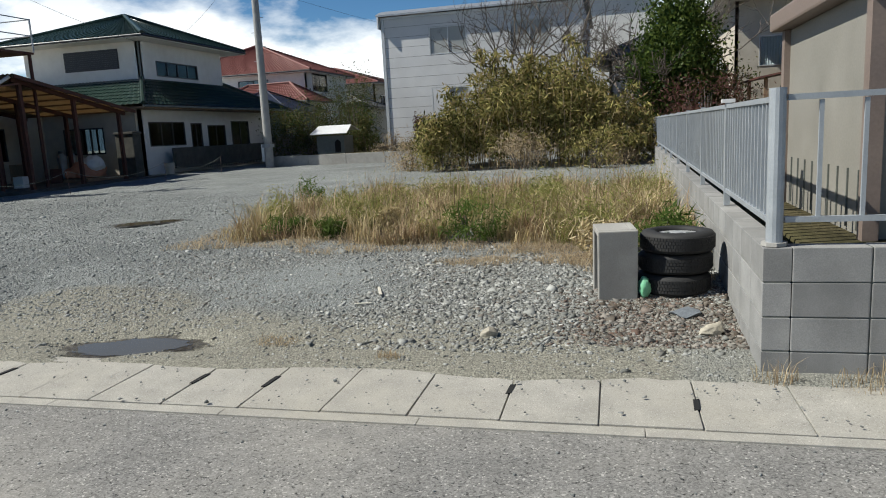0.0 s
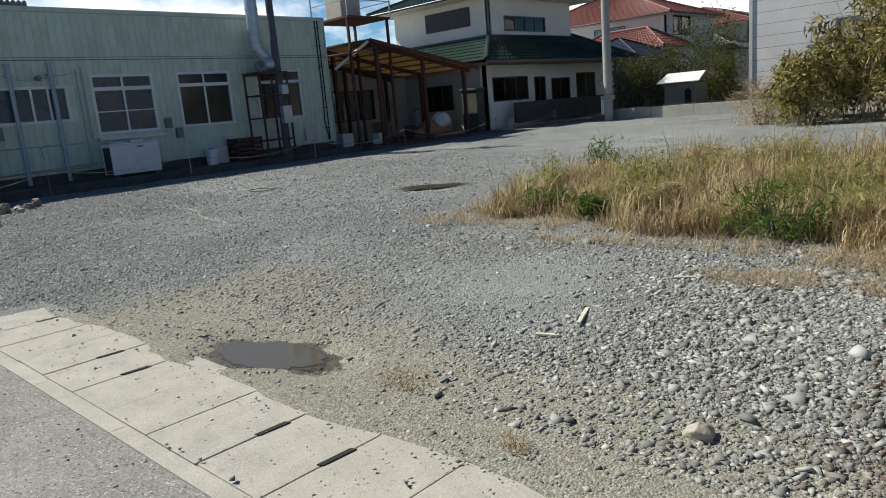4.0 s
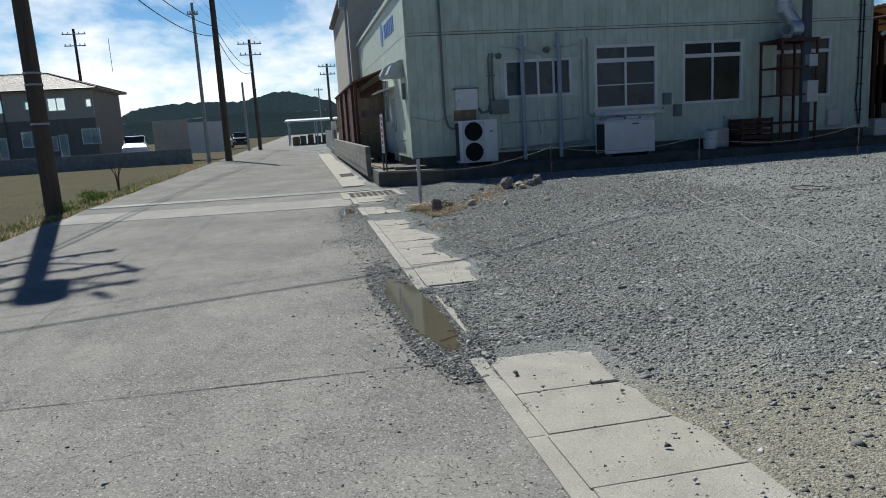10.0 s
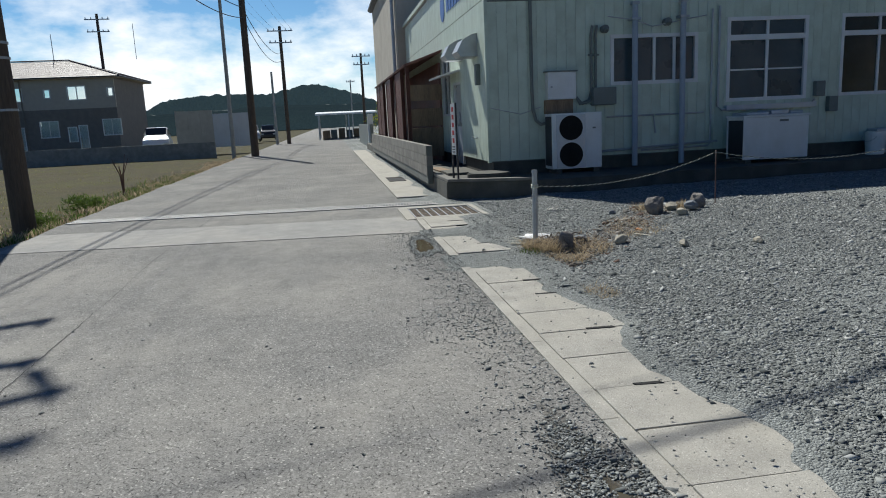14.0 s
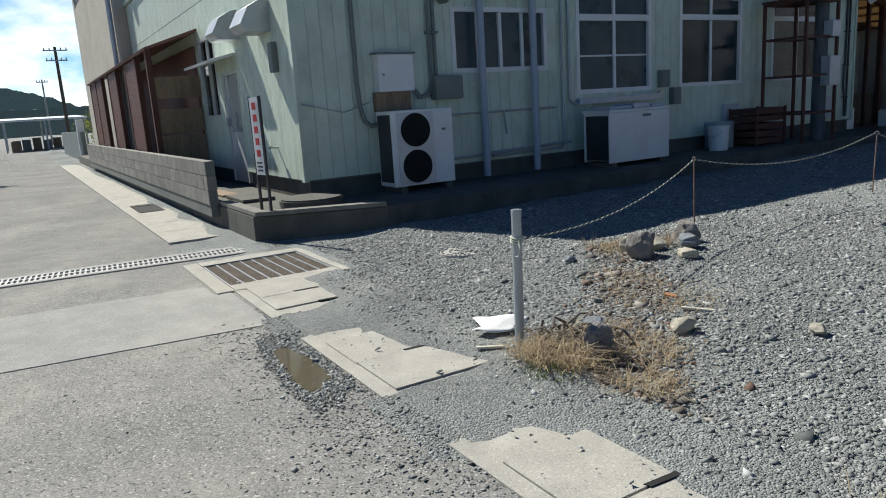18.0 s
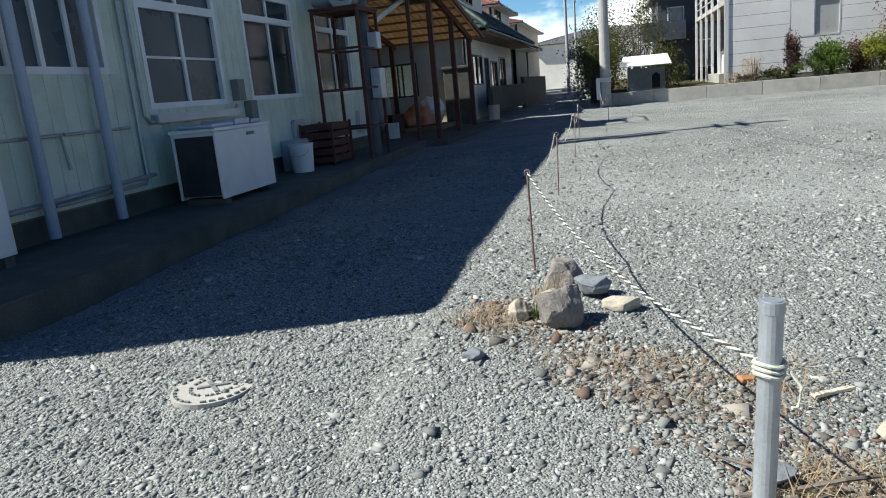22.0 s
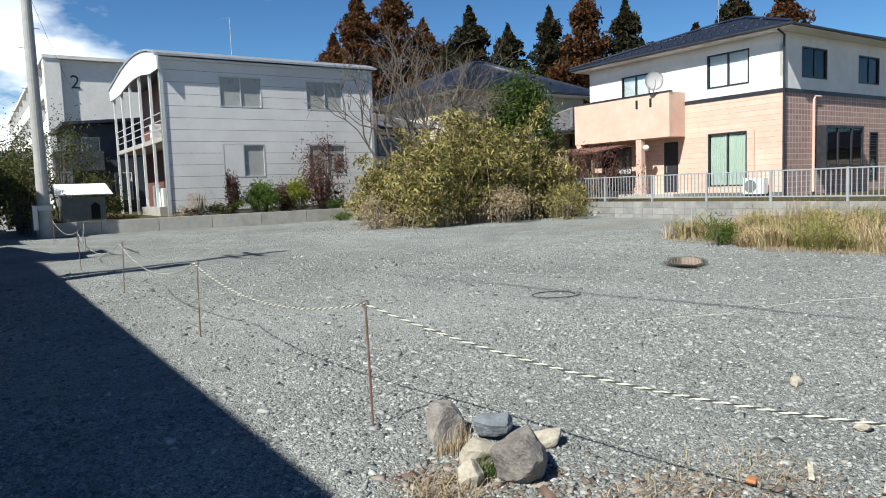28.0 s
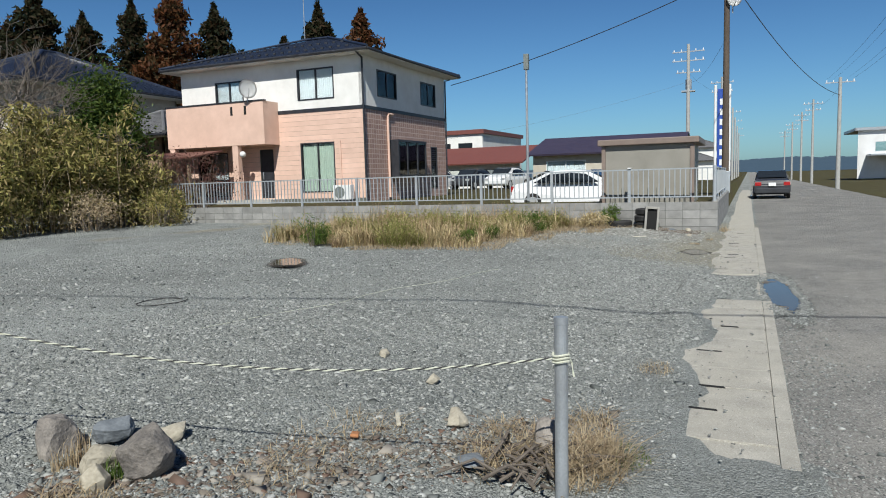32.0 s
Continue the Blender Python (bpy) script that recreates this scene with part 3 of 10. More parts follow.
def wall_with_holes(bm, length, z0, z1, thick, holes):
    """A wall from x = 0 to length, its outer face at y = 0, with openings (x0, z0, x1, z1) right through it: one closed shell."""
    xs_ = sorted({0.0, length, *(min(length, max(0.0, v)) for h in holes for v in (h[0], h[2]))})
    zs_ = sorted({z0, z1, *(min(z1, max(z0, v)) for h in holes for v in (h[1], h[3]))})

    def full(i, k):
        if not (0 <= i < len(xs_) - 1 and 0 <= k < len(zs_) - 1):
            return False
        mx, mz = (xs_[i] + xs_[i + 1]) / 2, (zs_[k] + zs_[k + 1]) / 2
        return not any(h[0] < mx < h[2] and h[1] < mz < h[3] for h in holes)

    pts = {}

    def at(i, k, back):
        if (i, k, back) not in pts:
            pts[i, k, back] = bm.verts.new((xs_[i], thick if back else 0.0, zs_[k]))
        return pts[i, k, back]

    for i in range(len(xs_) - 1):
        for k in range(len(zs_) - 1):
            if not full(i, k):
                continue
            bm.faces.new((at(i, k, 0), at(i + 1, k, 0), at(i + 1, k + 1, 0), at(i, k + 1, 0)))
            bm.faces.new((at(i, k, 1), at(i, k + 1, 1), at(i + 1, k + 1, 1), at(i + 1, k, 1)))
            for ni, nk, (ai, ak), (bi, bk) in ((i - 1, k, (i, k + 1), (i, k)), (i + 1, k, (i + 1, k), (i + 1, k + 1)), (i, k - 1, (i, k), (i + 1, k)), (i, k + 1, (i + 1, k + 1), (i, k + 1))):
                if not full(ni, nk):
                    bm.faces.new((at(bi, bk, 0), at(ai, ak, 0), at(ai, ak, 1), at(bi, bk, 1)))
    bmesh.ops.recalc_face_normals(bm, faces=bm.faces)
    return bm


def smooth01(v, a, b):
    t = min(1.0, max(0.0, (v - a) / (b - a)))
    return t * t * (3 - 2 * t)


def lot_z(x, y):
    """Height of the gravel lot and lane."""
    return 0.04 + (0.16 + 0.03 * smooth01(-x, 8, 14)) * smooth01(y, 4.0, 7.6 if x < -15.6 else 6.4) + 0.10 * smooth01(y, 7.5, 29)


# ---- ground, road, kerb slabs ----
def spread(lo, hi, fine, reach, grow=1.35):
    inner = list(np.arange(lo, hi + 1e-6, fine))
    a, b, s = lo, hi, fine
    left, right = [], []
    while b < reach:
        s *= grow
        a, b = a - s, b + s
        left.append(a)
        right.append(b)
    return left[::-1] + inner + right


PUDDLES = [  # x, y, half length, half width, turn, water level
    (-3.58, 4.34, 0.46, 0.23, 8, 0.018),
    (-8.05, 3.11, 1.32, 0.16, 3, 0.024),
    (-7.75, 10.35, 0.62, 0.24, 35, 0.215),
    (-14.78, 3.03, 0.46, 0.11, -3, 0.023),
]


def pool(x, y, grow=1.0):
    """How deep inside a puddle a spot lies: over 0 within its shore."""
    best = -9.0
    for px, py, a, b, turn, _ in PUDDLES:
        c, s = math.cos(radians(turn)), math.sin(radians(turn))
        u, v = ((x - px) * c + (y - py) * s) / (a * grow), (-(x - px) * s + (y - py) * c) / (b * grow)
        best = max(best, 1 - math.hypot(u, v) + 0.5 * noise.noise((x * 2.6, y * 2.6, 5)) + 0.25 * noise.noise((x * 7, y * 7, 2)))
    return best


def ground_z(x, y):
    if y < 2.4:
        return -0.06 - 0.12 * smooth01(-y, 2.5, 3.4) + (0.03 * noise.noise((x * 2, y * 2, 4)) if y < -2.7 else 0)
    if x > 0.98 + 0.0192 * (y - 4.13) and y > 4.2:
        return 0.70 - 0.40 * smooth01(x, 3.8, 4.8) * (1 - smooth01(y, 11.8, 13.5)) * smooth01(y, 4.3, 5.5)
    if y > 29.0 and x > -15.0:
        return 0.72
    if y > 5.2 and x < -20.1:
        return 0.1
    rough = noise.noise((x * 1.3, y * 1.3, 0)) * 0.02 + noise.noise((x * 4, y * 4, 3)) * 0.008
    z = lot_z(x, y) + rough * smooth01(y, 4.0, 4.8) - 0.09 * smooth01(-x, 17.2, 18.4) * smooth01(y, 5.6, 6.6)
    if y < 4.25:
        shore = 3.2 if x > -6.6 or x < -16.4 else 3.08 - 0.16 * smooth01(noise.noise((x * 0.9, 2, 2)), -0.1, 0.5) - 0.06 * noise.noise((x * 3, 1, 2))
        if y < shore:
            return -0.03
        z = 0.018 + 0.004 * noise.noise((x * 6, y * 6, 1))
        if x < -6.7:
            z += 0.042 * smooth01(-x, 6.7, 7.4) * smooth01(y + 0.22 * noise.noise((x * 1.1, 0, 8)) + 0.10 * noise.noise((x * 4, y * 2, 8)), 3.62, 4.0)
        else:
            z += 0.030 * smooth01(y + 0.16 * noise.noise((x * 0.9, 0, 8)) + 0.05 * noise.noise((x * 5, y * 3, 8)), 3.84, 4.04)
        w = x + 0.10 * noise.noise((x * 2, y * 4, 6))
        bury = max(smooth01(-w, a - 0.08, a + 0.08) * smooth01(w, -b - 0.08, -b + 0.08) for a, b in ((6.68, 8.62), (13.45, 14.08), (15.36, 15.92)))
        z += 0.026 * bury
    if -18.45 < x < -17.0 and y < 4.3:
        z = min(z, -0.02)
    if y > 2.5:
        z -= 0.05 * smooth01(pool(x, y, 1.55), 0.0, 0.30)
    return z


xs = sorted({round(v, 3) for v in spread(-21, 3.0, 0.14, 1500)})
ys = sorted({round(v, 3) for v in [*np.arange(-6, 2.5, 0.4), *np.arange(2.5, 9, 0.08), *np.arange(9, 29.2, 0.25)]} | {round(v, 3) for v in spread(-6, 29, 0.5, 1500)})
gv = [(x, y, ground_z(x, y)) for y in ys for x in xs]
nx = len(xs)
GX, GY, GZ = np.array(xs), np.array(ys), np.array([v[2] for v in gv]).reshape(len(ys), nx)
gf = [(j * nx + i, j * nx + i + 1, (j + 1) * nx + i + 1, (j + 1) * nx + i) for j in range(len(ys) - 1) for i in range(nx - 1)]
gm = bpy.data.meshes.new("ground")
gm.from_pydata(gv, [], gf)
for m in (GRAVEL, SOIL):
    gm.materials.append(m)
gm.polygons.foreach_set("use_smooth", [True] * len(gm.polygons))
for p in gm.polygons:
    c = p.center
    p.material_index = 1 if c.y < -2.4 or c.x > 0.95 + 0.0192 * (c.y - 4.13) and c.y > 4.16 or c.y > 29.0 and c.x > -15 else 0
def sandy(x, y):
    """Where the gravel is worn down to sandy soil: along the lids, by the puddle, and in wheel tracks."""
    s = (0.15 + 0.6 * smooth01(x, -6.4, -5.0)) * smooth01(noise.noise((x * 0.35, y * 0.6, 12)), 0.1, 0.5)
    if x > -6.6:
        s = max(s, (1 - smooth01(y + 0.5 * noise.noise((x * 0.8, 0, 3)), 4.45, 5.5)) * smooth01(0.6 - x, -0.4, 0.6) * (0.35 + 0.65 * smooth01(x, -6.4, -4.9)))
        s = max(s, 1.0 - smooth01(math.hypot((x + 4.6) / 1.3, (y - 5.0) / 0.8), 0.6, 1.2))
    if x > -0.5 and y < 5.4:
        s = max(s, 0.55)
    if x < -16 and y < 5.2:
        s = max(s, 0.25)
    if y < 4.2:
        s = max(s, 0.5 if x > -5.5 else 0.2)
    return s


at = gm.attributes.new("sand", "FLOAT", "POINT")
at.data.foreach_set("value", [sandy(x, y) if -22 < x < 4 and 2 < y < 30 else 0.2 for x, y, _ in gv])
tagged(new("ground", gm), "grey crushed gravel lot with worn sandy patches", "ground", kind="structure")

# the road, with the gaps of the drain channel and the pale concrete strip
bm = B()
rx = sorted([-700, -200, -90, -60, 60, 90, 200, 700, *np.arange(-45, 40, 0.7)])
for xa, xb in zip(rx, rx[1:]):
    mid = (xa + xb) / 2
    hi = 3.24 if mid > -7 or mid < -16 else 3.24 - 0.05 * abs(noise.noise((mid * 2, 3, 0)))
    prism(bm, [(xa, -2.45 - 0.12 * noise.noise((xa * 0.7, 0, 0))), (xb, -2.45 - 0.12 * noise.noise((xb * 0.7, 0, 0))), (xb, hi), (xa, hi)], -0.2, 0.02)
road = solid("road", bm, ASPHALT, "worn grey asphalt village road with fine cracks", "road", kind="structure")
bm = B()
prism(bm, [(-18.05, -2.35), (-16.45, -2.3), (-15.80, 3.19), (-16.96, 3.19), (-16.96, 3.05), (-17.35, 3.05)], -0.1, 0.026)
part("concrete_strip", bm, STRIP, road, "pale concrete strip across the road")
CRACK = surface("crack_filling", (0.02, 0.02, 0.02), (0.05, 0.05, 0.048), 0.9, 6, 60, 0.0)
for k, (ax, ay, bx, by, wide) in enumerate(((-6.95, -1.9, -6.68, 3.1, 0.006), (-11.5, -1.8, -11.2, 2.6, 0.002), (-36.0, 0.14, -16.3, 0.0, 0.006), (-16.0, -0.02, -8.6, 0.06, 0.004))):
    bm = B()
    n = max(8, int(math.hypot(bx - ax, by - ay) / 0.045))
    left, right = [], []
    for i in range(n + 1):
        u = i / n
        w = max(0.0012, wide * (0.55 + 0.9 * noise.noise((u * n * 0.04, k, 0)) + 0.5 * noise.noise((u * n * 0.5, k, 3))))
        px, py = ax + (bx - ax) * u, ay + (by - ay) * u
        d = 0.05 * noise.noise((u * n * 0.02, k * 3.1, 1)) + 0.012 * noise.noise((u * n * 0.45, k * 3.1, 7))
        tx, ty = -(by - ay), (bx - ax)
        q = math.hypot(tx, ty)
        left.append(bm.verts.new((px + tx / q * (d + w), py + ty / q * (d + w), 0.0235)))
        right.append(bm.verts.new((px + tx / q * (d - w), py + ty / q * (d - w), 0.0235)))
    for i in range(n):
        bm.faces.new((left[i], right[i], right[i + 1], left[i + 1]))
    part("crack", bm, CRACK, road)

# puddles
WATER = shored("muddy_water", (0.095, 0.082, 0.055), 0.05, 0.18, 1.33)
WET = shored("wet_mud", (0.075, 0.067, 0.055), 0.5, 0.75, 1.4, 0.01)
for px, py, a, b, turn, level in PUDDLES:
    for name, grow, z, mat, label in (("wet_mud", 1.6 if py < 3.3 else 1.35, level - 0.001, WET, "dark wet mud rim round a puddle"), ("puddle", 1.0, level + 0.004, WATER, "shallow brown puddle reflecting the sky")):
        c, q = math.cos(radians(turn)), math.sin(radians(turn))
        rings, verts, shore = 10, [], []
        for j in range(1, rings + 1):
            for k in range(120):
                an = k * math.tau / 120
                r = grow * j / rings * (1 + 0.30 * noise.noise((math.cos(an) * 1.5 + px, math.sin(an) * 1.5 + py, 2)) + 0.10 * noise.noise((math.cos(an) * 5 + px, math.sin(an) * 5, 3)))
                u, v = a * r * math.cos(an), b * (r + 0.25 * (grow - 1) * j / rings) * math.sin(an)
                verts.append((px + u * c - v * q, py + u * q + v * c, z))
                shore.append(1 - j / rings)
        faces = [list(range(120))] + [(j * 120 + k, j * 120 + (k + 1) % 120, (j + 1) * 120 + (k + 1) % 120, (j + 1) * 120 + k) for j in range(rings - 1) for k in range(120)]
        me = bpy.data.meshes.new(name)
        me.from_pydata(verts, [], faces)
        me.attributes.new("shore", "FLOAT", "POINT").data.foreach_set("value", shore)
        me.materials.append(mat)
        tagged(new(name, me), label, "puddle", kind="structure")

# concrete gutter lids along the road
pavement = thing("pavement", (0, 0, 0), "row of worn concrete gutter lids beside the road", "pavement", kind="structure")
SLAB = link_mesh("gutter_lid", box(B(), -0.5, -0.5, -0.5, 0.5, 0.5, 0.5, 0.012), LID)
random.seed(5)
KERB = link_mesh("edge_strip", box(B(), -0.5, -0.5, -0.5, 0.5, 0.5, 0.5, 0.012), LID)
BED = link_mesh("bed", box(B(), -0.5, -0.5, -0.5, 0.5, 0.5, 0.5, 0.004), LID)
for x0, x1, first, count, step in ((-6.68, 2.40, -6.525, 18, 0.495), (-13.45, -8.62, -13.17, 9, 0.50), (-15.36, -14.08, -15.12, 2, 0.50), (-17.0, -15.92, -16.97, 2, 0.43)):
    piece("bed", BED, pavement, ((x0 + x1) / 2, 3.69, -0.04), 0, (x1 - x0, 0.75, 0.13))
    for k in range(count):
        piece("gutter_lid", SLAB, pavement, (first + (k + 0.5) * step, 3.662 + random.uniform(-0.005, 0.005), -0.046 + random.uniform(0, 0.004)), random.uniform(-0.3, 0.3), (step - 0.009, 0.68, 0.16))
    n = max(1, round((x1 - x0) / 1.2))
    for k in range(n):
        piece("edge_strip", KERB, pavement, (x0 + (x1 - x0) * (k + 0.5) / n, 3.268, -0.050), random.uniform(-0.15, 0.15), ((x1 - x0) / n - 0.004, 0.088, 0.16))
for k in range(4):
    piece("edge_strip", KERB, pavement, (-8.37 + k * 0.475, 3.355, -0.048), random.uniform(-1, 1), (0.47, 0.055, 0.16))
x = -20.0
while x > -44:
    piece("gutter_lid", SLAB, pavement, (x - 0.5, 3.6, -0.035), 0, (0.985, 0.74, 0.16))
    x -= 1.0
x = 2.45
while x < 40:
    piece("gutter_lid", SLAB, pavement, (x + 0.5, 3.665, -0.046), 0, (0.985, 0.70, 0.16))
    x += 1.0
# Near-black standing in for shade in slots, pits and openings; fan guards too.
SLOT = surface("slot_shade_dark", (0.006, 0.006, 0.006), (0.014, 0.014, 0.013), 0.95, 9, 50, 0.0)
# Thin dark prisms painted as the shaded depth of the lifting slots.
for sx, sy, ln in ((0.40, 3.62, 0.16), (-0.585, 3.74, 0.15), (-2.07, 3.72, 0.19), (-2.565, 3.72, 0.18), (-4.05, 3.70, 0.18), (-4.545, 3.74, 0.18), (-6.03, 3.82, 0.16), (-8.66, 3.74, 0.2),
                   (-10.17, 3.62, 0.16), (-11.17, 3.75, 0.2), (-12.17, 3.70, 0.2), (-12.67, 3.72, 0.18), (-14.62, 3.74, 0.2), (-16.54, 3.72, 0.22), (-16.1, 3.74, 0.16)):
    bm = B()
    prism(bm, [(sx - 0.020, sy - ln / 2), (sx + 0.010, sy - ln / 2 + 0.01), (sx + 0.020, sy + ln / 2), (sx - 0.012, sy + ln / 2 - 0.012)], 0.02, 0.0405)
    part("lifting_slot", bm, SLOT, pavement, "dark lifting slot")

# drain channel across the road, corner grating
drain = thing("drain_channel", (-19.2, 0.7, 0), "steel grating over a drain channel across the road", "drain", turn=-5.5, kind="structure")
# Flat plate over the road; its black replaces the channel's shaded depth.
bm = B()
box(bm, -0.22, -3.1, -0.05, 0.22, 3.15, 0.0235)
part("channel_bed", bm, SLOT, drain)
for q in (-1, 1):
    bm = B()
    box(bm, q * 0.215 - 0.03, -3.1, -0.05, q * 0.215 + 0.03, 3.15, 0.034, 0.004)
    part("rail", bm, STRIP, drain, "pale concrete edge of the channel")
RUNG = link_mesh("grating_bar", box(B(), -0.184, -0.010, 0.0, 0.184, 0.010, 0.014), DRAIN_STEEL)
for k in range(122):
    piece("grating_bar", RUNG, drain, (0, -3.06 + k * 0.051, 0.0185))
for q in (-0.16, 0.0, 0.16):
    bm = B()
    box(bm, q - 0.018, -3.1, 0.024, q + 0.018, 3.15, 0.0335)
    part("rail", bm, DRAIN_STEEL, drain)
grate = thing("corner_grating", (-17.71, 3.74, 0.006), "rusty steel grating in a concrete frame at the gutter corner", "drain grating", turn=0, kind="structure")
bm = B()
box(bm, -0.76, -0.66, -0.1, 0.74, -0.51, 0.03, 0.008)
box(bm, -0.76, 0.51, -0.1, 0.74, 0.60, 0.03, 0.008)
box(bm, -0.76, -0.505, -0.1, -0.54, 0.505, 0.03, 0.008)
box(bm, 0.52, -0.505, -0.1, 0.74, 0.505, 0.03, 0.008)
part("frame", bm, LID, grate, "pale concrete frame")
# Dark floor plate: the shade under the grating is put into its colour.
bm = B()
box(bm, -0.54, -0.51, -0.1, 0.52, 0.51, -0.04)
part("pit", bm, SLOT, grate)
RUSTY = surface("rusty_grating", (0.10, 0.08, 0.06), (0.20, 0.16, 0.12), 0.8, 12, 90, 0.3, 0.003, metal=0.3)
BEARER = link_mesh("bearing_bar", box(B(), -0.53, -0.006, -0.03, 0.51, 0.006, 0.022), GALV)
for k in range(9):
    piece("bearing_bar", BEARER, grate, (0, -0.49 + k * 0.1225, 0))
THIN = link_mesh("cross_bar", box(B(), -0.006, -0.505, -0.005, 0.006, 0.505, 0.012), RUSTY)
for k in range(44):
    piece("cross_bar", THIN, grate, (-0.525 + k * 0.0238, 0, 0))
small = thing("gutter_grating", (-24.2, 3.6, 0.05), "small rusty gutter grating set in the lids", "drain grating", kind="structure")
# Near-black plate paints the shade below the small grating.
bm = B()
box(bm, -0.35, -0.2, -0.02, 0.35, 0.2, 0.004)
part("pit", bm, SLOT, small)
for k in range(9):
    piece("bearing_bar", link_mesh("bearing_bar", box(B(), -0.012, -0.2, -0.01, 0.012, 0.2, 0.012), RUSTY) if k == 0 else small.children[1].data, small, (-0.33 + k * 0.08, 0, 0))
cover = thing("manhole_cover", (-16.55, 5.3, lot_z(-16.55, 5.3) - 0.012), "pale round iron manhole cover in the gravel lane", "manhole cover", kind="structure")
bm = B()
cyl(bm, (0, 0, -0.05), (0, 0, 0.022), 0.205, seg=32)
part("lid", bm, CONCRETE, cover)
bm = B()
for r in (0.185, 0.11):
    for k in range(28):
        a = k * math.tau / 28
        if k % 7:
            bar(bm, (r * math.cos(a), r * math.sin(a), 0.024), (r * math.cos(a + 0.14), r * math.sin(a + 0.14), 0.024), 0.012, 0.014)
bar(bm, (-0.07, -0.03, 0.025), (0.07, 0.04, 0.025), 0.02, 0.01)
bar(bm, (-0.05, 0.05, 0.025), (0.06, -0.06, 0.025), 0.02, 0.01)
part("raised_mark", bm, GREY_BOX, cover, "dark raised ring mark")


def leafy(name, colours, rough=0.7, through_light=0.4):
    """Leaves that differ one by one: a ramp of colours picked per leaf."""
    m = bpy.data.materials.new(name)
    nt, lk, bsdf = nodes_of(m)
    geo, ramp = nt.new("ShaderNodeNewGeometry"), nt.new("ShaderNodeValToRGB")
    ramp.color_ramp.elements[0].color = (*colours[0], 1)
    ramp.color_ramp.elements[-1].color = (*colours[-1], 1)
    for i, c in enumerate(colours[1:-1]):
        ramp.color_ramp.elements.new((i + 1) / (len(colours) - 1)).color = (*c, 1)
    lk.new(geo.outputs["Random Per Island"], ramp.inputs["Fac"])
    lk.new(ramp.outputs["Color"], bsdf.inputs["Base Color"])
    bsdf.inputs["Roughness"].default_value = rough
    bsdf.inputs["Specular IOR Level"].default_value = 0.2
    if through_light:
        tl, mix = nt.new("ShaderNodeBsdfTranslucent"), nt.new("ShaderNodeMixShader")
        lk.new(ramp.outputs["Color"], tl.inputs["Color"])
        mix.inputs["Fac"].default_value = through_light
        lk.new(bsdf.outputs["BSDF"], mix.inputs[1])
        lk.new(tl.outputs["BSDF"], mix.inputs[2])
        lk.new(mix.outputs["Shader"], nt["Material Output"].inputs["Surface"])
    return m


BAMBOO_LEAF = leafy("bamboo_leaf", [(0.03, 0.038, 0.012), (0.20, 0.19, 0.055), (0.46, 0.41, 0.15), (0.07, 0.08, 0.02), (0.30, 0.26, 0.085), (0.46, 0.35, 0.17), (0.04, 0.05, 0.014)], 0.7, 0.3)
TREE_LEAF = leafy("dark_green_leaf", [(0.02, 0.05, 0.012), (0.06, 0.10, 0.022), (0.11, 0.15, 0.03), (0.04, 0.07, 0.016)], 0.5)
HEDGE_LEAF = leafy("hedge_leaf", [(0.025, 0.045, 0.012), (0.06, 0.085, 0.022), (0.12, 0.12, 0.04), (0.10, 0.07, 0.035)])
YELLOW_LEAF = leafy("yellow_green_leaf", [(0.10, 0.14, 0.02), (0.32, 0.32, 0.05), (0.18, 0.22, 0.035)])
RED_LEAF = leafy("red_brown_leaf", [(0.07, 0.03, 0.025), (0.16, 0.07, 0.06), (0.10, 0.07, 0.05), (0.20, 0.11, 0.09)])
CEDAR_LEAF = leafy("cedar_spray", [(0.012, 0.02, 0.01), (0.03, 0.035, 0.015), (0.06, 0.035, 0.018), (0.02, 0.028, 0.012)])
RUST_CEDAR = leafy("rusty_cedar_spray", [(0.06, 0.025, 0.012), (0.15, 0.055, 0.022), (0.09, 0.05, 0.02), (0.035, 0.03, 0.014)])
WEED = leafy("weed_blade", [(0.26, 0.23, 0.10), (0.62, 0.50, 0.29), (0.36, 0.30, 0.14), (0.74, 0.61, 0.40), (0.24, 0.18, 0.09), (0.52, 0.40, 0.22)], 0.8, 0.22)
STRAW = leafy("dry_straw", [(0.40, 0.31, 0.19), (0.60, 0.50, 0.34), (0.30, 0.22, 0.14), (0.52, 0.43, 0.29), (0.24, 0.175, 0.11)], 0.9)
OLIVE = leafy("olive_weed", [(0.15, 0.16, 0.05), (0.34, 0.33, 0.11), (0.22, 0.24, 0.07), (0.44, 0.40, 0.16)], 0.8)
DEAD = leafy("dead_stalk", [(0.32, 0.22, 0.13), (0.58, 0.44, 0.28), (0.18, 0.12, 0.075), (0.44, 0.32, 0.19)], 0.9, 0.22)
GREEN_BLADE = leafy("green_blade", [(0.05, 0.10, 0.02), (0.13, 0.19, 0.04), (0.09, 0.14, 0.03)], 0.7)
CHIP = leafy("stone_chip", [(0.09, 0.098, 0.094), (0.21, 0.222, 0.214), (0.135, 0.144, 0.139), (0.32, 0.331, 0.318), (0.18, 0.19, 0.182), (0.44, 0.447, 0.43), (0.112, 0.12, 0.115)], 0.9, 0)
WARM_CHIP = leafy("warm_stone_chip", [(0.125, 0.127, 0.114), (0.26, 0.262, 0.242), (0.18, 0.183, 0.168), (0.36, 0.362, 0.336), (0.215, 0.218, 0.20), (0.48, 0.48, 0.45), (0.15, 0.153, 0.138), (0.19, 0.17, 0.145)], 0.9, 0)
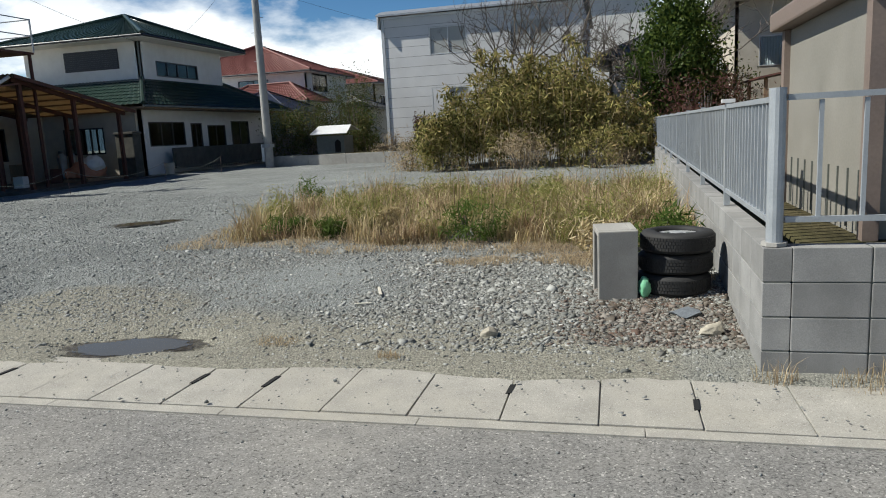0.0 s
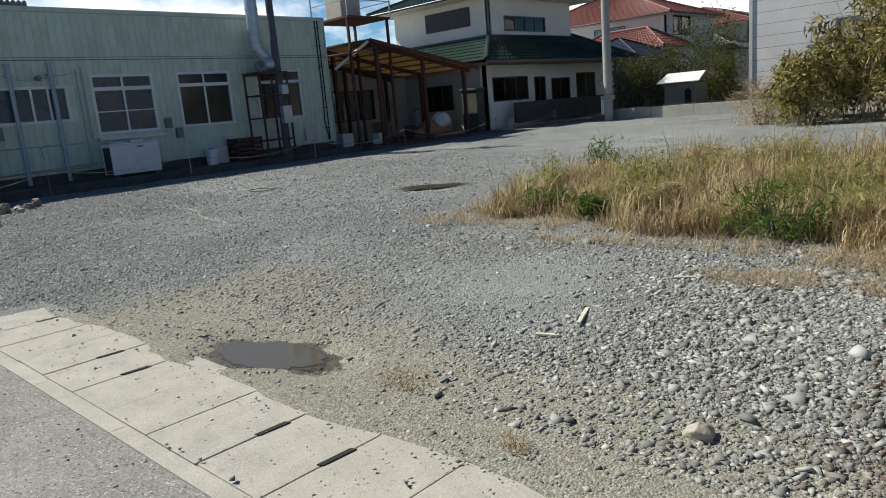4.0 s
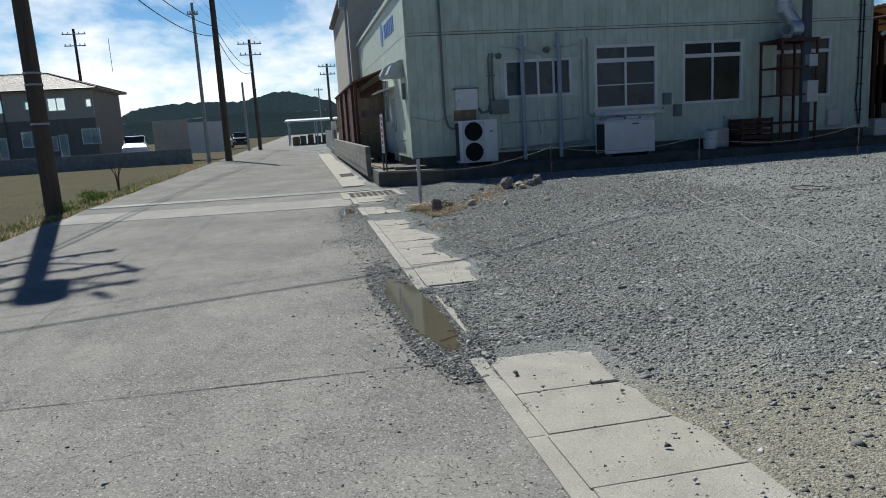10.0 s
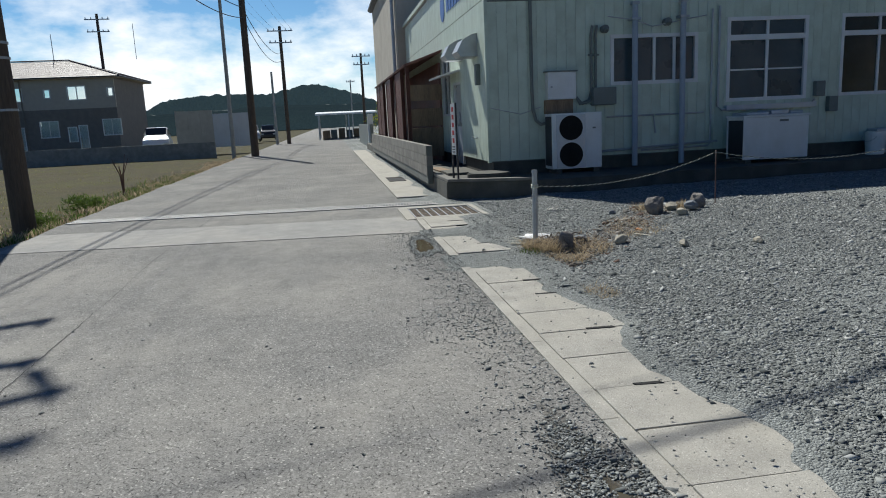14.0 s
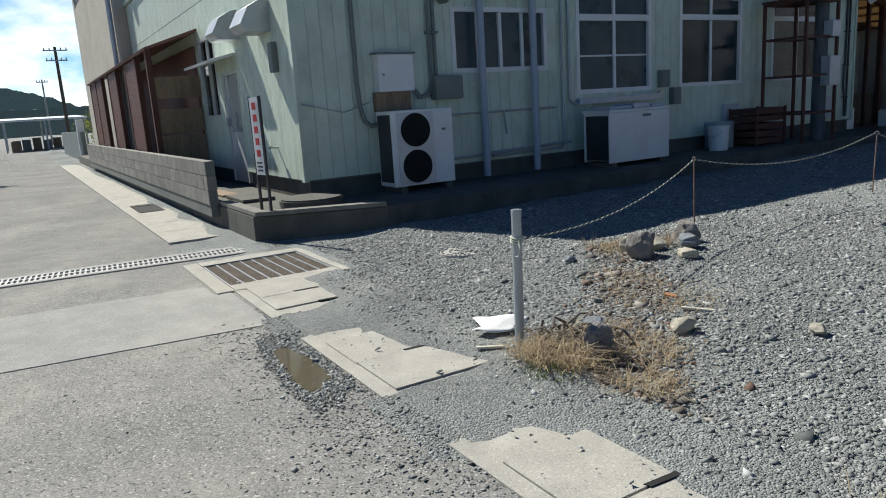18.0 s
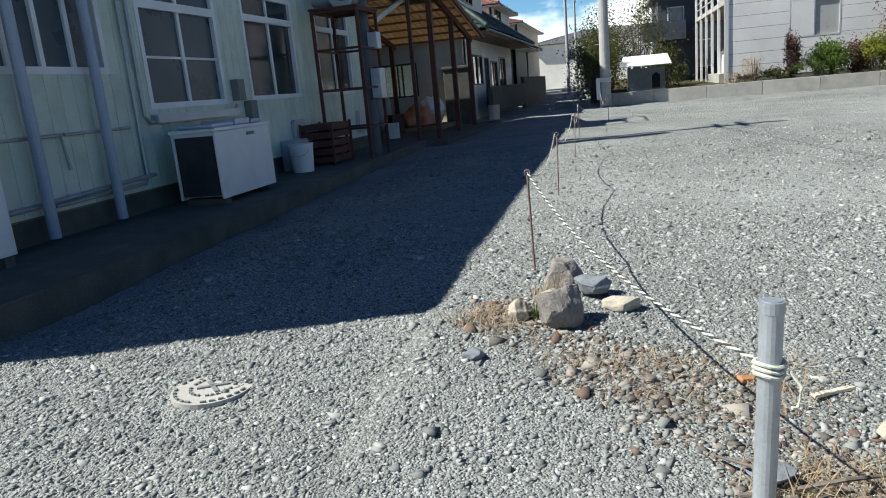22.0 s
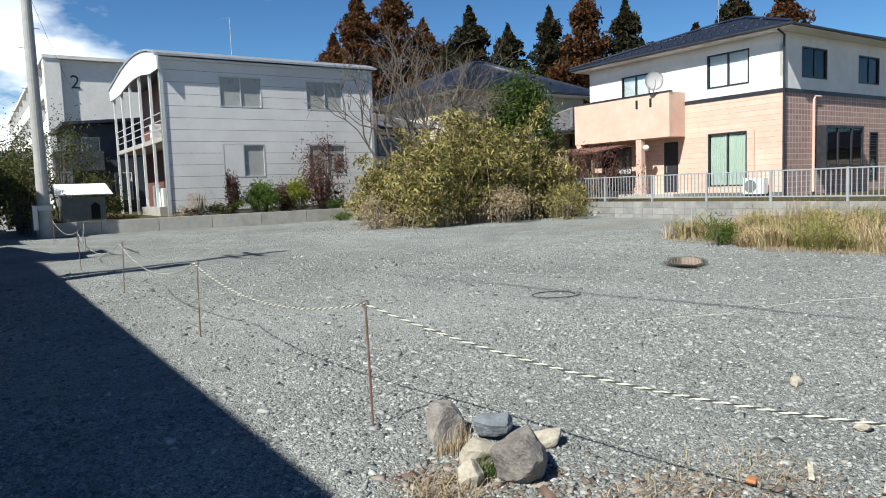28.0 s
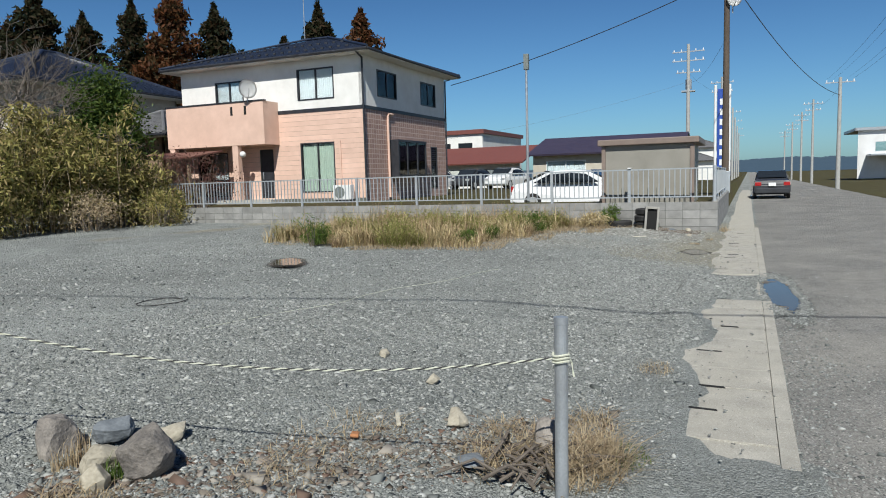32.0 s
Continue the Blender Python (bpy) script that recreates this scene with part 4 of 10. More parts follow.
RED_CHIP = leafy("rubble_chip", [(0.09, 0.072, 0.055), (0.18, 0.16, 0.135), (0.13, 0.08, 0.06), (0.32, 0.30, 0.265), (0.13, 0.125, 0.115), (0.08, 0.06, 0.048)], 0.9, 0)


def quads(name, verts, size, mat):
    """A mesh of loose faces: verts is (n, size, 3)."""
    n = len(verts)
    me = bpy.data.meshes.new(name)
    me.vertices.add(n * size)
    me.vertices.foreach_set("co", np.asarray(verts, np.float32).ravel())
    me.loops.add(n * size)
    me.loops.foreach_set("vertex_index", np.arange(n * size, dtype=np.int32))
    me.polygons.add(n)
    me.polygons.foreach_set("loop_start", np.arange(0, n * size, size, dtype=np.int32))
    me.update(calc_edges=True)
    me.materials.append(mat)
    return me


def leaf_mesh(name, centres, length, width, mat, seed=0, droop=0.3):
    """Small pointed leaves at the given spots, each a bent diamond."""
    r = np.random.default_rng(seed)
    c = np.asarray(centres, float)
    n = len(c)
    d = r.normal(size=(n, 3))
    d[:, 2] -= droop
    d /= np.linalg.norm(d, axis=1, keepdims=True)
    s = np.cross(d, r.normal(size=(n, 3)))
    s /= np.linalg.norm(s, axis=1, keepdims=True)
    ln = length * r.uniform(0.6, 1.3, (n, 1))
    wd = width * r.uniform(0.7, 1.3, (n, 1))
    v = np.stack([c - d * ln * 0.5, c + s * wd * 0.5 - d * ln * 0.05, c + d * ln * 0.5, c - s * wd * 0.5 - d * ln * 0.05], 1)
    return quads(name, v, 4, mat)


def blob_points(centre, radii, n, seed, clumps=14, spread=0.35, fill=0.5):
    """Spots for leaves: clumps strewn over and in an ellipsoid, uneven and with gaps."""
    r = np.random.default_rng(seed)
    u = r.normal(size=(clumps, 3))
    u /= np.linalg.norm(u, axis=1, keepdims=True)
    u *= r.uniform(fill, 1.0, (clumps, 1))
    pick = r.integers(0, clumps, n)
    p = u[pick] + r.normal(size=(n, 3)) * spread * r.uniform(0.5, 1.2, (clumps, 1))[pick]
    return np.asarray(centre) + p * np.asarray(radii)


def branches(bm, base, height, spread, seed, levels=4, r0=0.10, first=5, tips=None):
    """A bare tree: a tapered trunk that forks again and again."""
    rng = random.Random(seed)

    def grow(p, d, ln, r, lev):
        mid = p + d * ln * 0.5 + Vector((rng.gauss(0, 1), rng.gauss(0, 1), rng.gauss(0, 1))) * ln * 0.06
        end = p + d * ln
        tube(bm, [p, mid, end], [r, r * 0.85, r * 0.68], 6 if lev < 2 else 4)
        if tips is not None and lev >= levels - 1:
            tips.append(end)
        if lev >= levels:
            return
        for _ in range(first if lev == 0 else rng.choice((2, 3, 3))):
            nd = (d * 0.75 + Vector((rng.gauss(0, 1), rng.gauss(0, 1), rng.gauss(0.25, 0.6))) * spread).normalized()
            grow(end if lev else p + d * ln * rng.uniform(0.5, 1.0), nd, ln * rng.uniform(0.55, 0.85), r * 0.62, lev + 1)

    grow(Vector(base), Vector((rng.gauss(0, 0.06), rng.gauss(0, 0.06), 1)).normalized(), height * 0.34, r0, 0)
    return bm


def tile_slope(bm, a, b, c, d, cols, rows, wave=0.03, step=0.025):
    """A roof slope of pan tiles: a, b along the eave, c, d along the top (c above b, d above a)."""
    a, b, c, d = Vector(a), Vector(b), Vector(c), Vector(d)
    n = (b - a).cross(d - a).normalized()
    if n.z < 0:
        n = -n
    nu = cols * 3
    last = None
    for j in range(rows):
        for e in (0, 1):
            v = (j + e * 0.999) / rows
            p, q = a.lerp(d, v), b.lerp(c, v)
            row = [bm.verts.new(p.lerp(q, i / nu) + n * (wave * (0.0, 1.0, 0.6)[i % 3] + step * (1 - e))) for i in range(nu + 1)]
            if last:
                for i in range(nu):
                    bm.faces.new((last[i], last[i + 1], row[i + 1], row[i]))
            last = row
    return bm


def hip_roof(parent, x0, y0, x1, y1, ze, zt, over, mat, ridge="x", tiles=False, cap=None, fascia=None):
    """A hipped roof with eaves; each slope a part, with ridge caps."""
    x0, y0, x1, y1 = x0 - over, y0 - over, x1 + over, y1 + over
    if ridge == "x":
        h = min((y1 - y0) / 2, (x1 - x0) / 2 - 0.05)
        r0, r1 = (x0 + h, (y0 + y1) / 2, zt), (x1 - h, (y0 + y1) / 2, zt)
        slopes = [((x0, y0, ze), (x1, y0, ze), r1, r0), ((x1, y1, ze), (x0, y1, ze), r0, r1), ((x0, y1, ze), (x0, y0, ze), r0, r0), ((x1, y0, ze), (x1, y1, ze), r1, r1)]
    else:
        h = min((x1 - x0) / 2, (y1 - y0) / 2 - 0.05)
        r0, r1 = ((x0 + x1) / 2, y0 + h, zt), ((x0 + x1) / 2, y1 - h, zt)
        slopes = [((x0, y0, ze), (x1, y0, ze), r0, r0), ((x1, y0, ze), (x1, y1, ze), r1, r0), ((x1, y1, ze), (x0, y1, ze), r1, r1), ((x0, y1, ze), (x0, y0, ze), r0, r1)]
    for a, b, c, d in slopes:
        bm = B()
        ln = (Vector(b) - Vector(a)).length
        tile_slope(bm, a, b, c, d, max(6, int(ln / 0.27)) if tiles else max(4, int(ln / 0.9)), max(5, int((Vector(d) - Vector(a)).length / 0.30)), 0.03 if tiles else 0.0, 0.03 if tiles else 0.015)
        part("roof_slope", bm, mat, parent)
    cap = cap or mat
    for a, b in ((r0, r1), ((x0, y0, ze), r0), ((x1, y1, ze), r1), ((x1, y0, ze), r1 if ridge == "x" else r0), ((x0, y1, ze), r0 if ridge == "x" else r1)):
        if (Vector(a) - Vector(b)).length > 0.2:
            bm = B()
            tube(bm, [Vector(a) + Vector((0, 0, 0.05)), Vector(b) + Vector((0, 0, 0.07))], 0.09 if tiles else 0.05, 8)
            part("ridge_cap", bm, cap, parent)
    bm = B()
    box(bm, x0 + 0.02, y0 + 0.02, ze - 0.12, x1 - 0.02, y1 - 0.02, ze - 0.01)
    part("soffit", bm, fascia or WHITE_WALL, parent)
    bm = B()
    for ax, ay, bx, by in ((x0, y0, x1, y0), (x1, y0, x1, y1), (x1, y1, x0, y1), (x0, y1, x0, y0)):
        tube(bm, [(ax, ay, ze - 0.04), (bx, by, ze - 0.04)], 0.055, 8)
    part("gutter", bm, BLACK_METAL, parent)


# ---- walls with windows ----
def face(ox, oy, angle):
    """A wall's own axes: x along it, -y out of it, z up."""
    return pose(ox, oy, 0, 0, 0, angle)


def put(name, bm, mat, parent, m, label="", smooth=False):
    bm.transform(m)
    return part(name, bm, mat, parent, label, smooth)


def window(parent, m, x0, z0, x1, z1, frame_mat, panes=2, transom=0.0, bar_z=(), curtain=None, depth=0.10, wide=0.05, label="", shut=(), glass=None):
    """A sash window in an opening: a one-piece frame with its mullions, transom and bars, panes, and a curtain behind where one hangs. Sits 2 cm proud of the wall."""
    bm = wall_with_holes(B(), x1 - x0, z0, z1, depth + 0.02, [(wide, z0 + wide, x1 - x0 - wide, z1 - wide)])
    bm.transform(Matrix.Translation((x0, -0.02, 0)))
    win = put("window", bm, frame_mat, parent, m, label)
    top = z1 - transom if transom else z1
    w = (x1 - x0 - 2 * wide) / panes

    def stick(name, *corners):
        put(name, box(B(), *corners), frame_mat, win, m)

    if transom:
        stick("transom", x0 + wide, -0.015, top - wide, x1 - wide, depth - 0.01, top + wide * 0.5)
    for k in range(1, panes):
        xm = x0 + wide + k * w
        stick("mullion", xm - wide * 0.4, 0.0, z0 + wide, xm + wide * 0.4, depth - 0.02, top - wide)
        if transom and k * 2 == panes:
            stick("mullion", xm - wide * 0.4, 0.0, top + wide * 0.5, xm + wide * 0.4, depth - 0.02, z1 - wide)
    for zb in bar_z:
        stick("glazing_bar", x0 + wide, 0.012, zb - 0.015, x1 - wide, 0.029, zb + 0.015)
    for k in range(panes):
        bm = B()
        box(bm, x0 + wide + k * w, 0.03 + 0.012 * (k % 2), z0 + wide, x0 + wide + (k + 1) * w, 0.034 + 0.012 * (k % 2), top - wide)
        pane = put("pane", bm, glass or PANE, win, m)
        pane.visible_shadow = False
    if transom:
        bm = B()
        box(bm, x0 + wide, 0.03, top + wide * 0.5, x1 - wide, 0.034, z1 - wide)
        put("pane", bm, glass or PANE, win, m).visible_shadow = False
    if curtain:
        for k in range(panes):
            if k in shut:
                continue
            bm = B()
            xa, xb = x0 + wide + k * w + 0.03, x0 + wide + (k + 1) * w - 0.03
            n = 26
            lo, hi = [], []
            for i in range(n + 1):
                x = xa + (xb - xa) * i / n
                y = 0.072 + 0.012 * math.sin(i * 1.9 + k)
                lo.append(bm.verts.new((x, y, z0 + wide)))
                hi.append(bm.verts.new((x, y, top - wide * 0.5)))
            for i in range(n):
                bm.faces.new((lo[i], lo[i + 1], hi[i + 1], hi[i]))
            put("curtain", bm, curtain, win, m)
    return win


def holes_free(x0, x1, z0, z1, holes):
    """The stretches of a strip x0..x1 between z0 and z1 that no opening takes."""
    spans = [(z0, z1)]
    for h in holes:
        if h[0] < x1 - 1e-3 and h[2] > x0 + 1e-3:
            spans = [s for a, b in spans for s in ((a, min(b, h[1])), (max(a, h[3]), b)) if s[1] - s[0] > 0.02]
    return spans


UNIT = {}


def unit_box(mat):
    if mat.name not in UNIT:
        UNIT[mat.name] = link_mesh("panel", box(B(), -0.5, -0.5, -0.5, 0.5, 0.5, 0.5), mat)
    return UNIT[mat.name]


def clad(wall, m, length, z0, z1, holes, mat, step, upright=True, proud=0.012, gap=0.005, name="panel"):
    """Boards or panels of a siding, each a piece, laid proud of a darker wall."""
    turn = math.degrees(m.to_euler().z)
    n = round((length if upright else z1 - z0) / step)
    for k in range(n):
        if upright:
            xa, xb = length * k / n, length * (k + 1) / n
            cells = [(xa, xb, a, b) for a, b in holes_free(xa, xb, z0, z1, holes)]
        else:
            za, zb = z0 + (z1 - z0) * k / n, z0 + (z1 - z0) * (k + 1) / n
            flipped = [(h[1], h[0], h[3], h[2]) for h in holes]
            cells = [(a, b, za, zb) for a, b in holes_free(za, zb, 0, length, flipped)]
        for h in holes:
            if upright:
                spans = [(max(xa, u), min(xb, v)) for u, v in ((xa, h[0]), (h[2], xb)) if xa < v and u < xb and h[0] < xb and h[2] > xa]
                cells += [(u, v, max(z0, h[1]), min(z1, h[3])) for u, v in spans if v - u > 0.02 and h[1] < z1 and h[3] > z0]
            else:
                spans = [(max(za, u), min(zb, v)) for u, v in ((za, h[1]), (h[3], zb)) if za < v and u < zb and h[1] < zb and h[3] > za]
                cells += [(max(0, h[0]), min(length, h[2]), u, v) for u, v in spans if v - u > 0.02]
        for a, b, c, d in cells:
            g = gap if upright else 0
            h = 0 if upright else gap
            at = m @ Vector(((a + b) / 2, -proud / 2, (c + d) / 2))
            piece(name, unit_box(mat), wall, at, turn, (b - a - g, proud, d - c - h))


# ---- the workshop ----
FZ, FTOP = 0.42, 4.81
factory = thing("workshop", (0, 0, 0), "single-storey workshop with pale green ribbed siding and aluminium windows", "building")
EAST, SOUTH = face(-19.9, 5.05, 90), face(-33.0, 5.05, 0)
e_holes = [(2.39, 1.94, 4.18, 2.88), (4.79, 1.53, 6.53, 3.14), (7.26, 1.55, 9.01, 3.15), (9.95, 1.55, 11.69, 3.14)]
s_holes = [(9.4, FZ, 10.35, 2.27), (7.9, 1.53, 9.1, 2.97)]
bm = wall_with_holes(B(), 12.9, FZ + 0.18, FTOP, 0.14, e_holes)
east_wall = put("wall", bm, SEAM, factory, EAST)
clad(east_wall, EAST, 12.9, FZ + 0.2, 3.595, e_holes, SIDING, 0.19, name="siding_panel")
clad(east_wall, EAST, 12.9, 3.61, FTOP - 0.03, [], SIDING, 0.19, name="siding_panel")
bm = wall_with_holes(B(), 12.96, FZ + 0.18, FTOP, 0.14, s_holes)
south_wall = put("wall", bm, SEAM, factory, SOUTH)
clad(south_wall, SOUTH, 13.09, FZ + 0.2, 3.595, s_holes, SIDING, 0.12, name="siding_panel", gap=0.006)
clad(south_wall, SOUTH, 13.09, 3.61, FTOP - 0.03, [], SIDING, 0.12, name="siding_panel", gap=0.006)
bm = B()
box(bm, -33, 17.81, FZ + 0.18, -20.04, 17.95, FTOP)
part("wall", bm, SIDING, factory)
bm = B()
box(bm, -33.0, 5.19, FZ + 0.18, -32.9, 17.81, FTOP)
part("wall", bm, SIDING, factory)
bm = B()
slab_of(bm, [(-33.0, 5.0, FTOP + 0.01), (-19.87, 5.0, FTOP + 0.01), (-19.87, 18.0, FTOP + 0.01), (-33.0, 18.0, FTOP + 0.01)], 0.09)
part("roof", bm, GALV, factory)
bm = B()
box(bm, -19.93, 5.0, FTOP - 0.06, -19.84, 18.0, FTOP + 0.05)
box(bm, -33, 4.96, FTOP - 0.06, -19.931, 5.055, FTOP + 0.05)
part("roof_edge", bm, SIDING, factory)
bm = B()
box(bm, -19.895, 5.0, FTOP - 1.285, -19.875, 17.95, FTOP - 1.265)
part("seam_strip", bm, SEAM, factory)
for x0, y0, x1, y1 in ((-19.96, 5.0, -19.86, 5.06), (-19.96, 17.94, -19.86, 18.0)):
    bm = B()
    box(bm, x0, y0, FZ + 0.18, x1, y1, FTOP - 0.06)
    part("corner_trim", bm, SIDING, factory)
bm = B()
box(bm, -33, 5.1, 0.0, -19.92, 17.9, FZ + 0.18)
part("foundation", bm, OLD_CONCRETE, factory, "dark concrete foundation")
# Unseen dark wall and screen, added so the windows look into shade.
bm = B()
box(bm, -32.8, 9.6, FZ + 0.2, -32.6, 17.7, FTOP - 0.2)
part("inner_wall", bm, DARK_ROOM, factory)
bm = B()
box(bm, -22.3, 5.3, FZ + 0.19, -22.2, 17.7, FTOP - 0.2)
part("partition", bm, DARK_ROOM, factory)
window(factory, EAST, *e_holes[0], WHITE_METAL, panes=4, glass=FROST, wide=0.07)
window(factory, EAST, *e_holes[1], WHITE_METAL, panes=2, transom=0.37, bar_z=(2.14,), glass=FROST, wide=0.07)
window(factory, EAST, *e_holes[2], WHITE_METAL, panes=2, transom=0.36, glass=DARK_PANE, wide=0.065)
window(factory, EAST, *e_holes[3], WHITE_METAL, panes=2, transom=0.36, glass=DARK_PANE, wide=0.065)
window(factory, SOUTH, *s_holes[1], ALU, panes=2, transom=0.42, curtain=GREEN_CURTAIN)
bm = B()
xa, za, xb, zb = s_holes[0]
box(bm, xa, 0.0, za, xa + 0.05, 0.1, zb)
box(bm, xb - 0.05, 0.0, za, xb, 0.1, zb)
box(bm, xa + 0.05, 0.0, zb - 0.05, xb - 0.05, 0.1, zb)
box(bm, xa + 0.05, 0.03, za, xb - 0.05, 0.07, za + 0.85)
box(bm, xa + 0.05, 0.03, za + 0.85, xa + 0.15, 0.07, zb - 0.05)
box(bm, xb - 0.15, 0.03, za + 0.85, xb - 0.05, 0.07, zb - 0.05)
door = put("door", bm, ALU, factory, SOUTH, "pale aluminium glazed door, closed")
bm = B()
box(bm, xa + 0.15, 0.045, za + 0.85, xb - 0.15, 0.05, zb - 0.05)
put("pane", bm, PALE_FROST, door, SOUTH).visible_shadow = False
bm = B()
box(bm, xa + 0.09, -0.05, za + 0.95, xa + 0.12, 0.03, za + 1.1)
put("handle", bm, GALV, door, SOUTH)
bm = B()
slab_of(bm, [(8.7, -0.48, 2.42), (10.4, -0.48, 2.42), (10.4, 0.0, 2.54), (8.7, 0.0, 2.54)], 0.04)
put("awning", bm, WHITE_METAL, factory, SOUTH, "small tilted white door awning")
for x0, z0, wide in ((10.25, 2.70, 0.52), (11.72, 2.64, 0.58)):
    bm = B()
    side = [(0.0, 0.0), (-0.34, 0.0), (-0.42, 0.10), (-0.30, 0.32), (-0.12, 0.42), (0.0, 0.44)]
    a = [bm.verts.new((x0, y, z0 + z)) for y, z in side]
    b = [bm.verts.new((x0 + wide, y, z0 + z)) for y, z in side]
    for i in range(len(side)):
        bm.faces.new((a[i], a[(i + 1) % 6], b[(i + 1) % 6], b[i]))
    bm.faces.new(a[::-1])
    bm.faces.new(b)
    bmesh.ops.recalc_face_normals(bm, faces=bm.faces)
    put("vent_hood", bm, GALV, factory, SOUTH, "grey sheet-metal vent hood")
bm = B()
box(bm, 12.32, -0.1, 2.08, 12.48, -0.012, 2.48, 0.015)
put("wall_lamp", bm, GREY_BOX, factory, SOUTH, "dark bulkhead wall lamp")
bm = B()
tube(bm, [(12.05, -0.012, 1.05), (12.05, -0.12, 1.05), (12.05, -0.14, 1.0)], 0.015)
box(bm, 12.0, -0.15, 1.06, 12.1, -0.1, 1.075)
put("tap", bm, GALV, factory, SOUTH, "outdoor water tap")
BLUE_SIGN = surface("blue_lettering", (0.05, 0.13, 0.38), (0.08, 0.18, 0.48), 0.5, 5, 60, 0.0)
bm = B()
prism(bm, [(0.30 * math.cos(k * math.tau / 20), 0.34 * math.sin(k * math.tau / 20)) for k in range(20)], 0, 0.012)
bm.transform(Matrix.Translation((8.4, -0.014, 4.15)) @ pose(0, 0, 0, 90, 0, 0))
put("wall_emblem", bm, BLUE_SIGN, factory, SOUTH, "faded blue oval emblem")
bm = B()
for k in range(6):
    box(bm, 9.0 + k * 0.36, -0.026, 3.95, 9.26 + k * 0.36, -0.013, 4.35)
put("wall_lettering", bm, BLUE_SIGN, factory, SOUTH, "faded blue wall lettering")
# pipes and boxes on the east wall
for y0, z1 in ((2.83, 3.40), (3.80, 3.42)):
    bm = B()
    cyl(bm, (y0, -0.14, FZ - 0.02), (y0, -0.14, z1), 0.055, seg=14)
    vent_pipe = put("vent_pipe", bm, PIPE_BLUE, factory, EAST, "blue-grey vertical vent pipe", smooth=False)
    bm = B()
    box(bm, y0 - 0.09, -0.21, z1 - 0.28, y0 + 0.09, -0.012, z1 - 0.24)
    box(bm, y0 - 0.07, -0.2, z1, y0 + 0.07, -0.07, z1 + 0.05, 0.01)
    put("bracket", bm, GALV, vent_pipe, EAST)
bm = B()
tube(bm, [(0.82, -0.05, FTOP), (0.82, -0.05, 1.9), (0.83, -0.07, 1.55), (0.88, -0.08, 1.35), (0.98, -0.08, 1.27), (1.10, -0.08, 1.30), (1.18, -0.06, 1.42)], 0.032)
tube(bm, [(0.82, -0.05, FTOP), (0.81, -0.02, FTOP + 0.06), (0.9, 0.1, FTOP + 0.08), (0.8, 0.3, FTOP + 0.06)], 0.032)
put("conduit", bm, GREY_BOX, factory, EAST, "drooping dark cable conduit")
bm = B()
for dx in (0, 0.09):
    tube(bm, [(2.02 + dx, -0.05, 3.05), (1.99 + dx, -0.05, 2.9), (1.99 + dx, -0.05, 1.85), (1.93 + dx, -0.06, 1.68), (1.75 + dx * 0.5, -0.08, 1.62), (1.68, -0.08, 1.75)], 0.026)
box(bm, 1.94, -0.085, 2.5, 2.14, -0.012, 2.53)
put("conduit", bm, GREY_BOX, factory, EAST, "pair of dark cable conduits")
bm = B()
box(bm, 1.09, -0.19, 1.72, 1.64, -0.013, 2.22, 0.012)
cabinet_box = put("control_cabinet", bm, WHITE_METAL, factory, EAST, "white metal wall control cabinet")
bm = B()
box(bm, 1.06, -0.21, 2.222, 1.67, -0.0125, 2.245)
put("lid", bm, GREY_BOX, cabinet_box, EAST)
bm = B()
cyl(bm, (1.16, -0.192, 1.95), (1.16, -0.20, 1.95), 0.02)
put("lock", bm, GALV, cabinet_box, EAST)
bm = B()
box(bm, 1.06, -0.12, 1.46, 1.60, -0.013, 1.715)
put("backing_board", bm, OLD_WOOD, factory, EAST, "weathered wooden backing board")
bm = B()
box(bm, 1.98, -0.2, 1.58, 2.44, -0.013, 1.91, 0.02)
put("meter_box", bm, GREY_BOX, factory, EAST, "dark green-grey meter box")
for a, zz in ((6.68, 1.56), (6.98, 1.25)):
    bm = B()
    box(bm, a, -0.13, zz, a + 0.2, -0.013, zz + 0.3, 0.012)
    put("switch_box", bm, GREY_BOX, factory, EAST, "small grey switch box")
for run, r in (([(4.6, -0.05, 3.35), (4.6, -0.05, 1.45), (4.68, -0.06, 1.38), (6.6, -0.06, 1.38), (6.7, -0.06, 1.5)], 0.024),
               ([(4.45, -0.05, 3.3), (4.45, -0.05, 0.75), (4.4, -0.06, 0.7), (3.0, -0.06, 0.68)], 0.02),
               ([(2.3, -0.05, 1.35), (3.25, -0.05, 1.35), (3.3, -0.05, 1.0)], 0.018), ([(3.3, -0.05, 1.35), (4.3, -0.05, 1.35)], 0.018),
               ([(2.2, -0.05, 0.7), (4.6, -0.05, 0.78)], 0.025), ([(1.0, -0.04, 1.6), (0.6, -0.04, 1.48), (0.02, -0.03, 1.62)], 0.008),
               ([(2.3, -0.12, 3.2), (2.82, -0.14, 3.12), (3.2, -0.1, 3.0), (3.8, -0.14, 3.1), (4.3, -0.1, 3.18)], 0.01)):
    put("pipe_run", tube(B(), run, r), GALV, factory, EAST, "thin grey pipe along the siding")
for a, zz in ((2.25, 2.98), (3.5, 3.08)):
    bm = B()
    cyl(bm, (a, -0.012, zz), (a, -0.14, zz), 0.07, seg=16)
    cyl(bm, (a, -0.14, zz - 0.03), (a, -0.16, zz - 0.05), 0.06, 0.045, seg=16)
    put("vent_cap", bm, GREY_BOX, factory, EAST, "round wall vent cap")
bm = B()
box(bm, 4.75, -0.12, 1.36, 6.7, -0.0125, 1.46)
put("sill_duct", bm, DUCT, factory, EAST, "low zinc duct under the window")
bm = B()
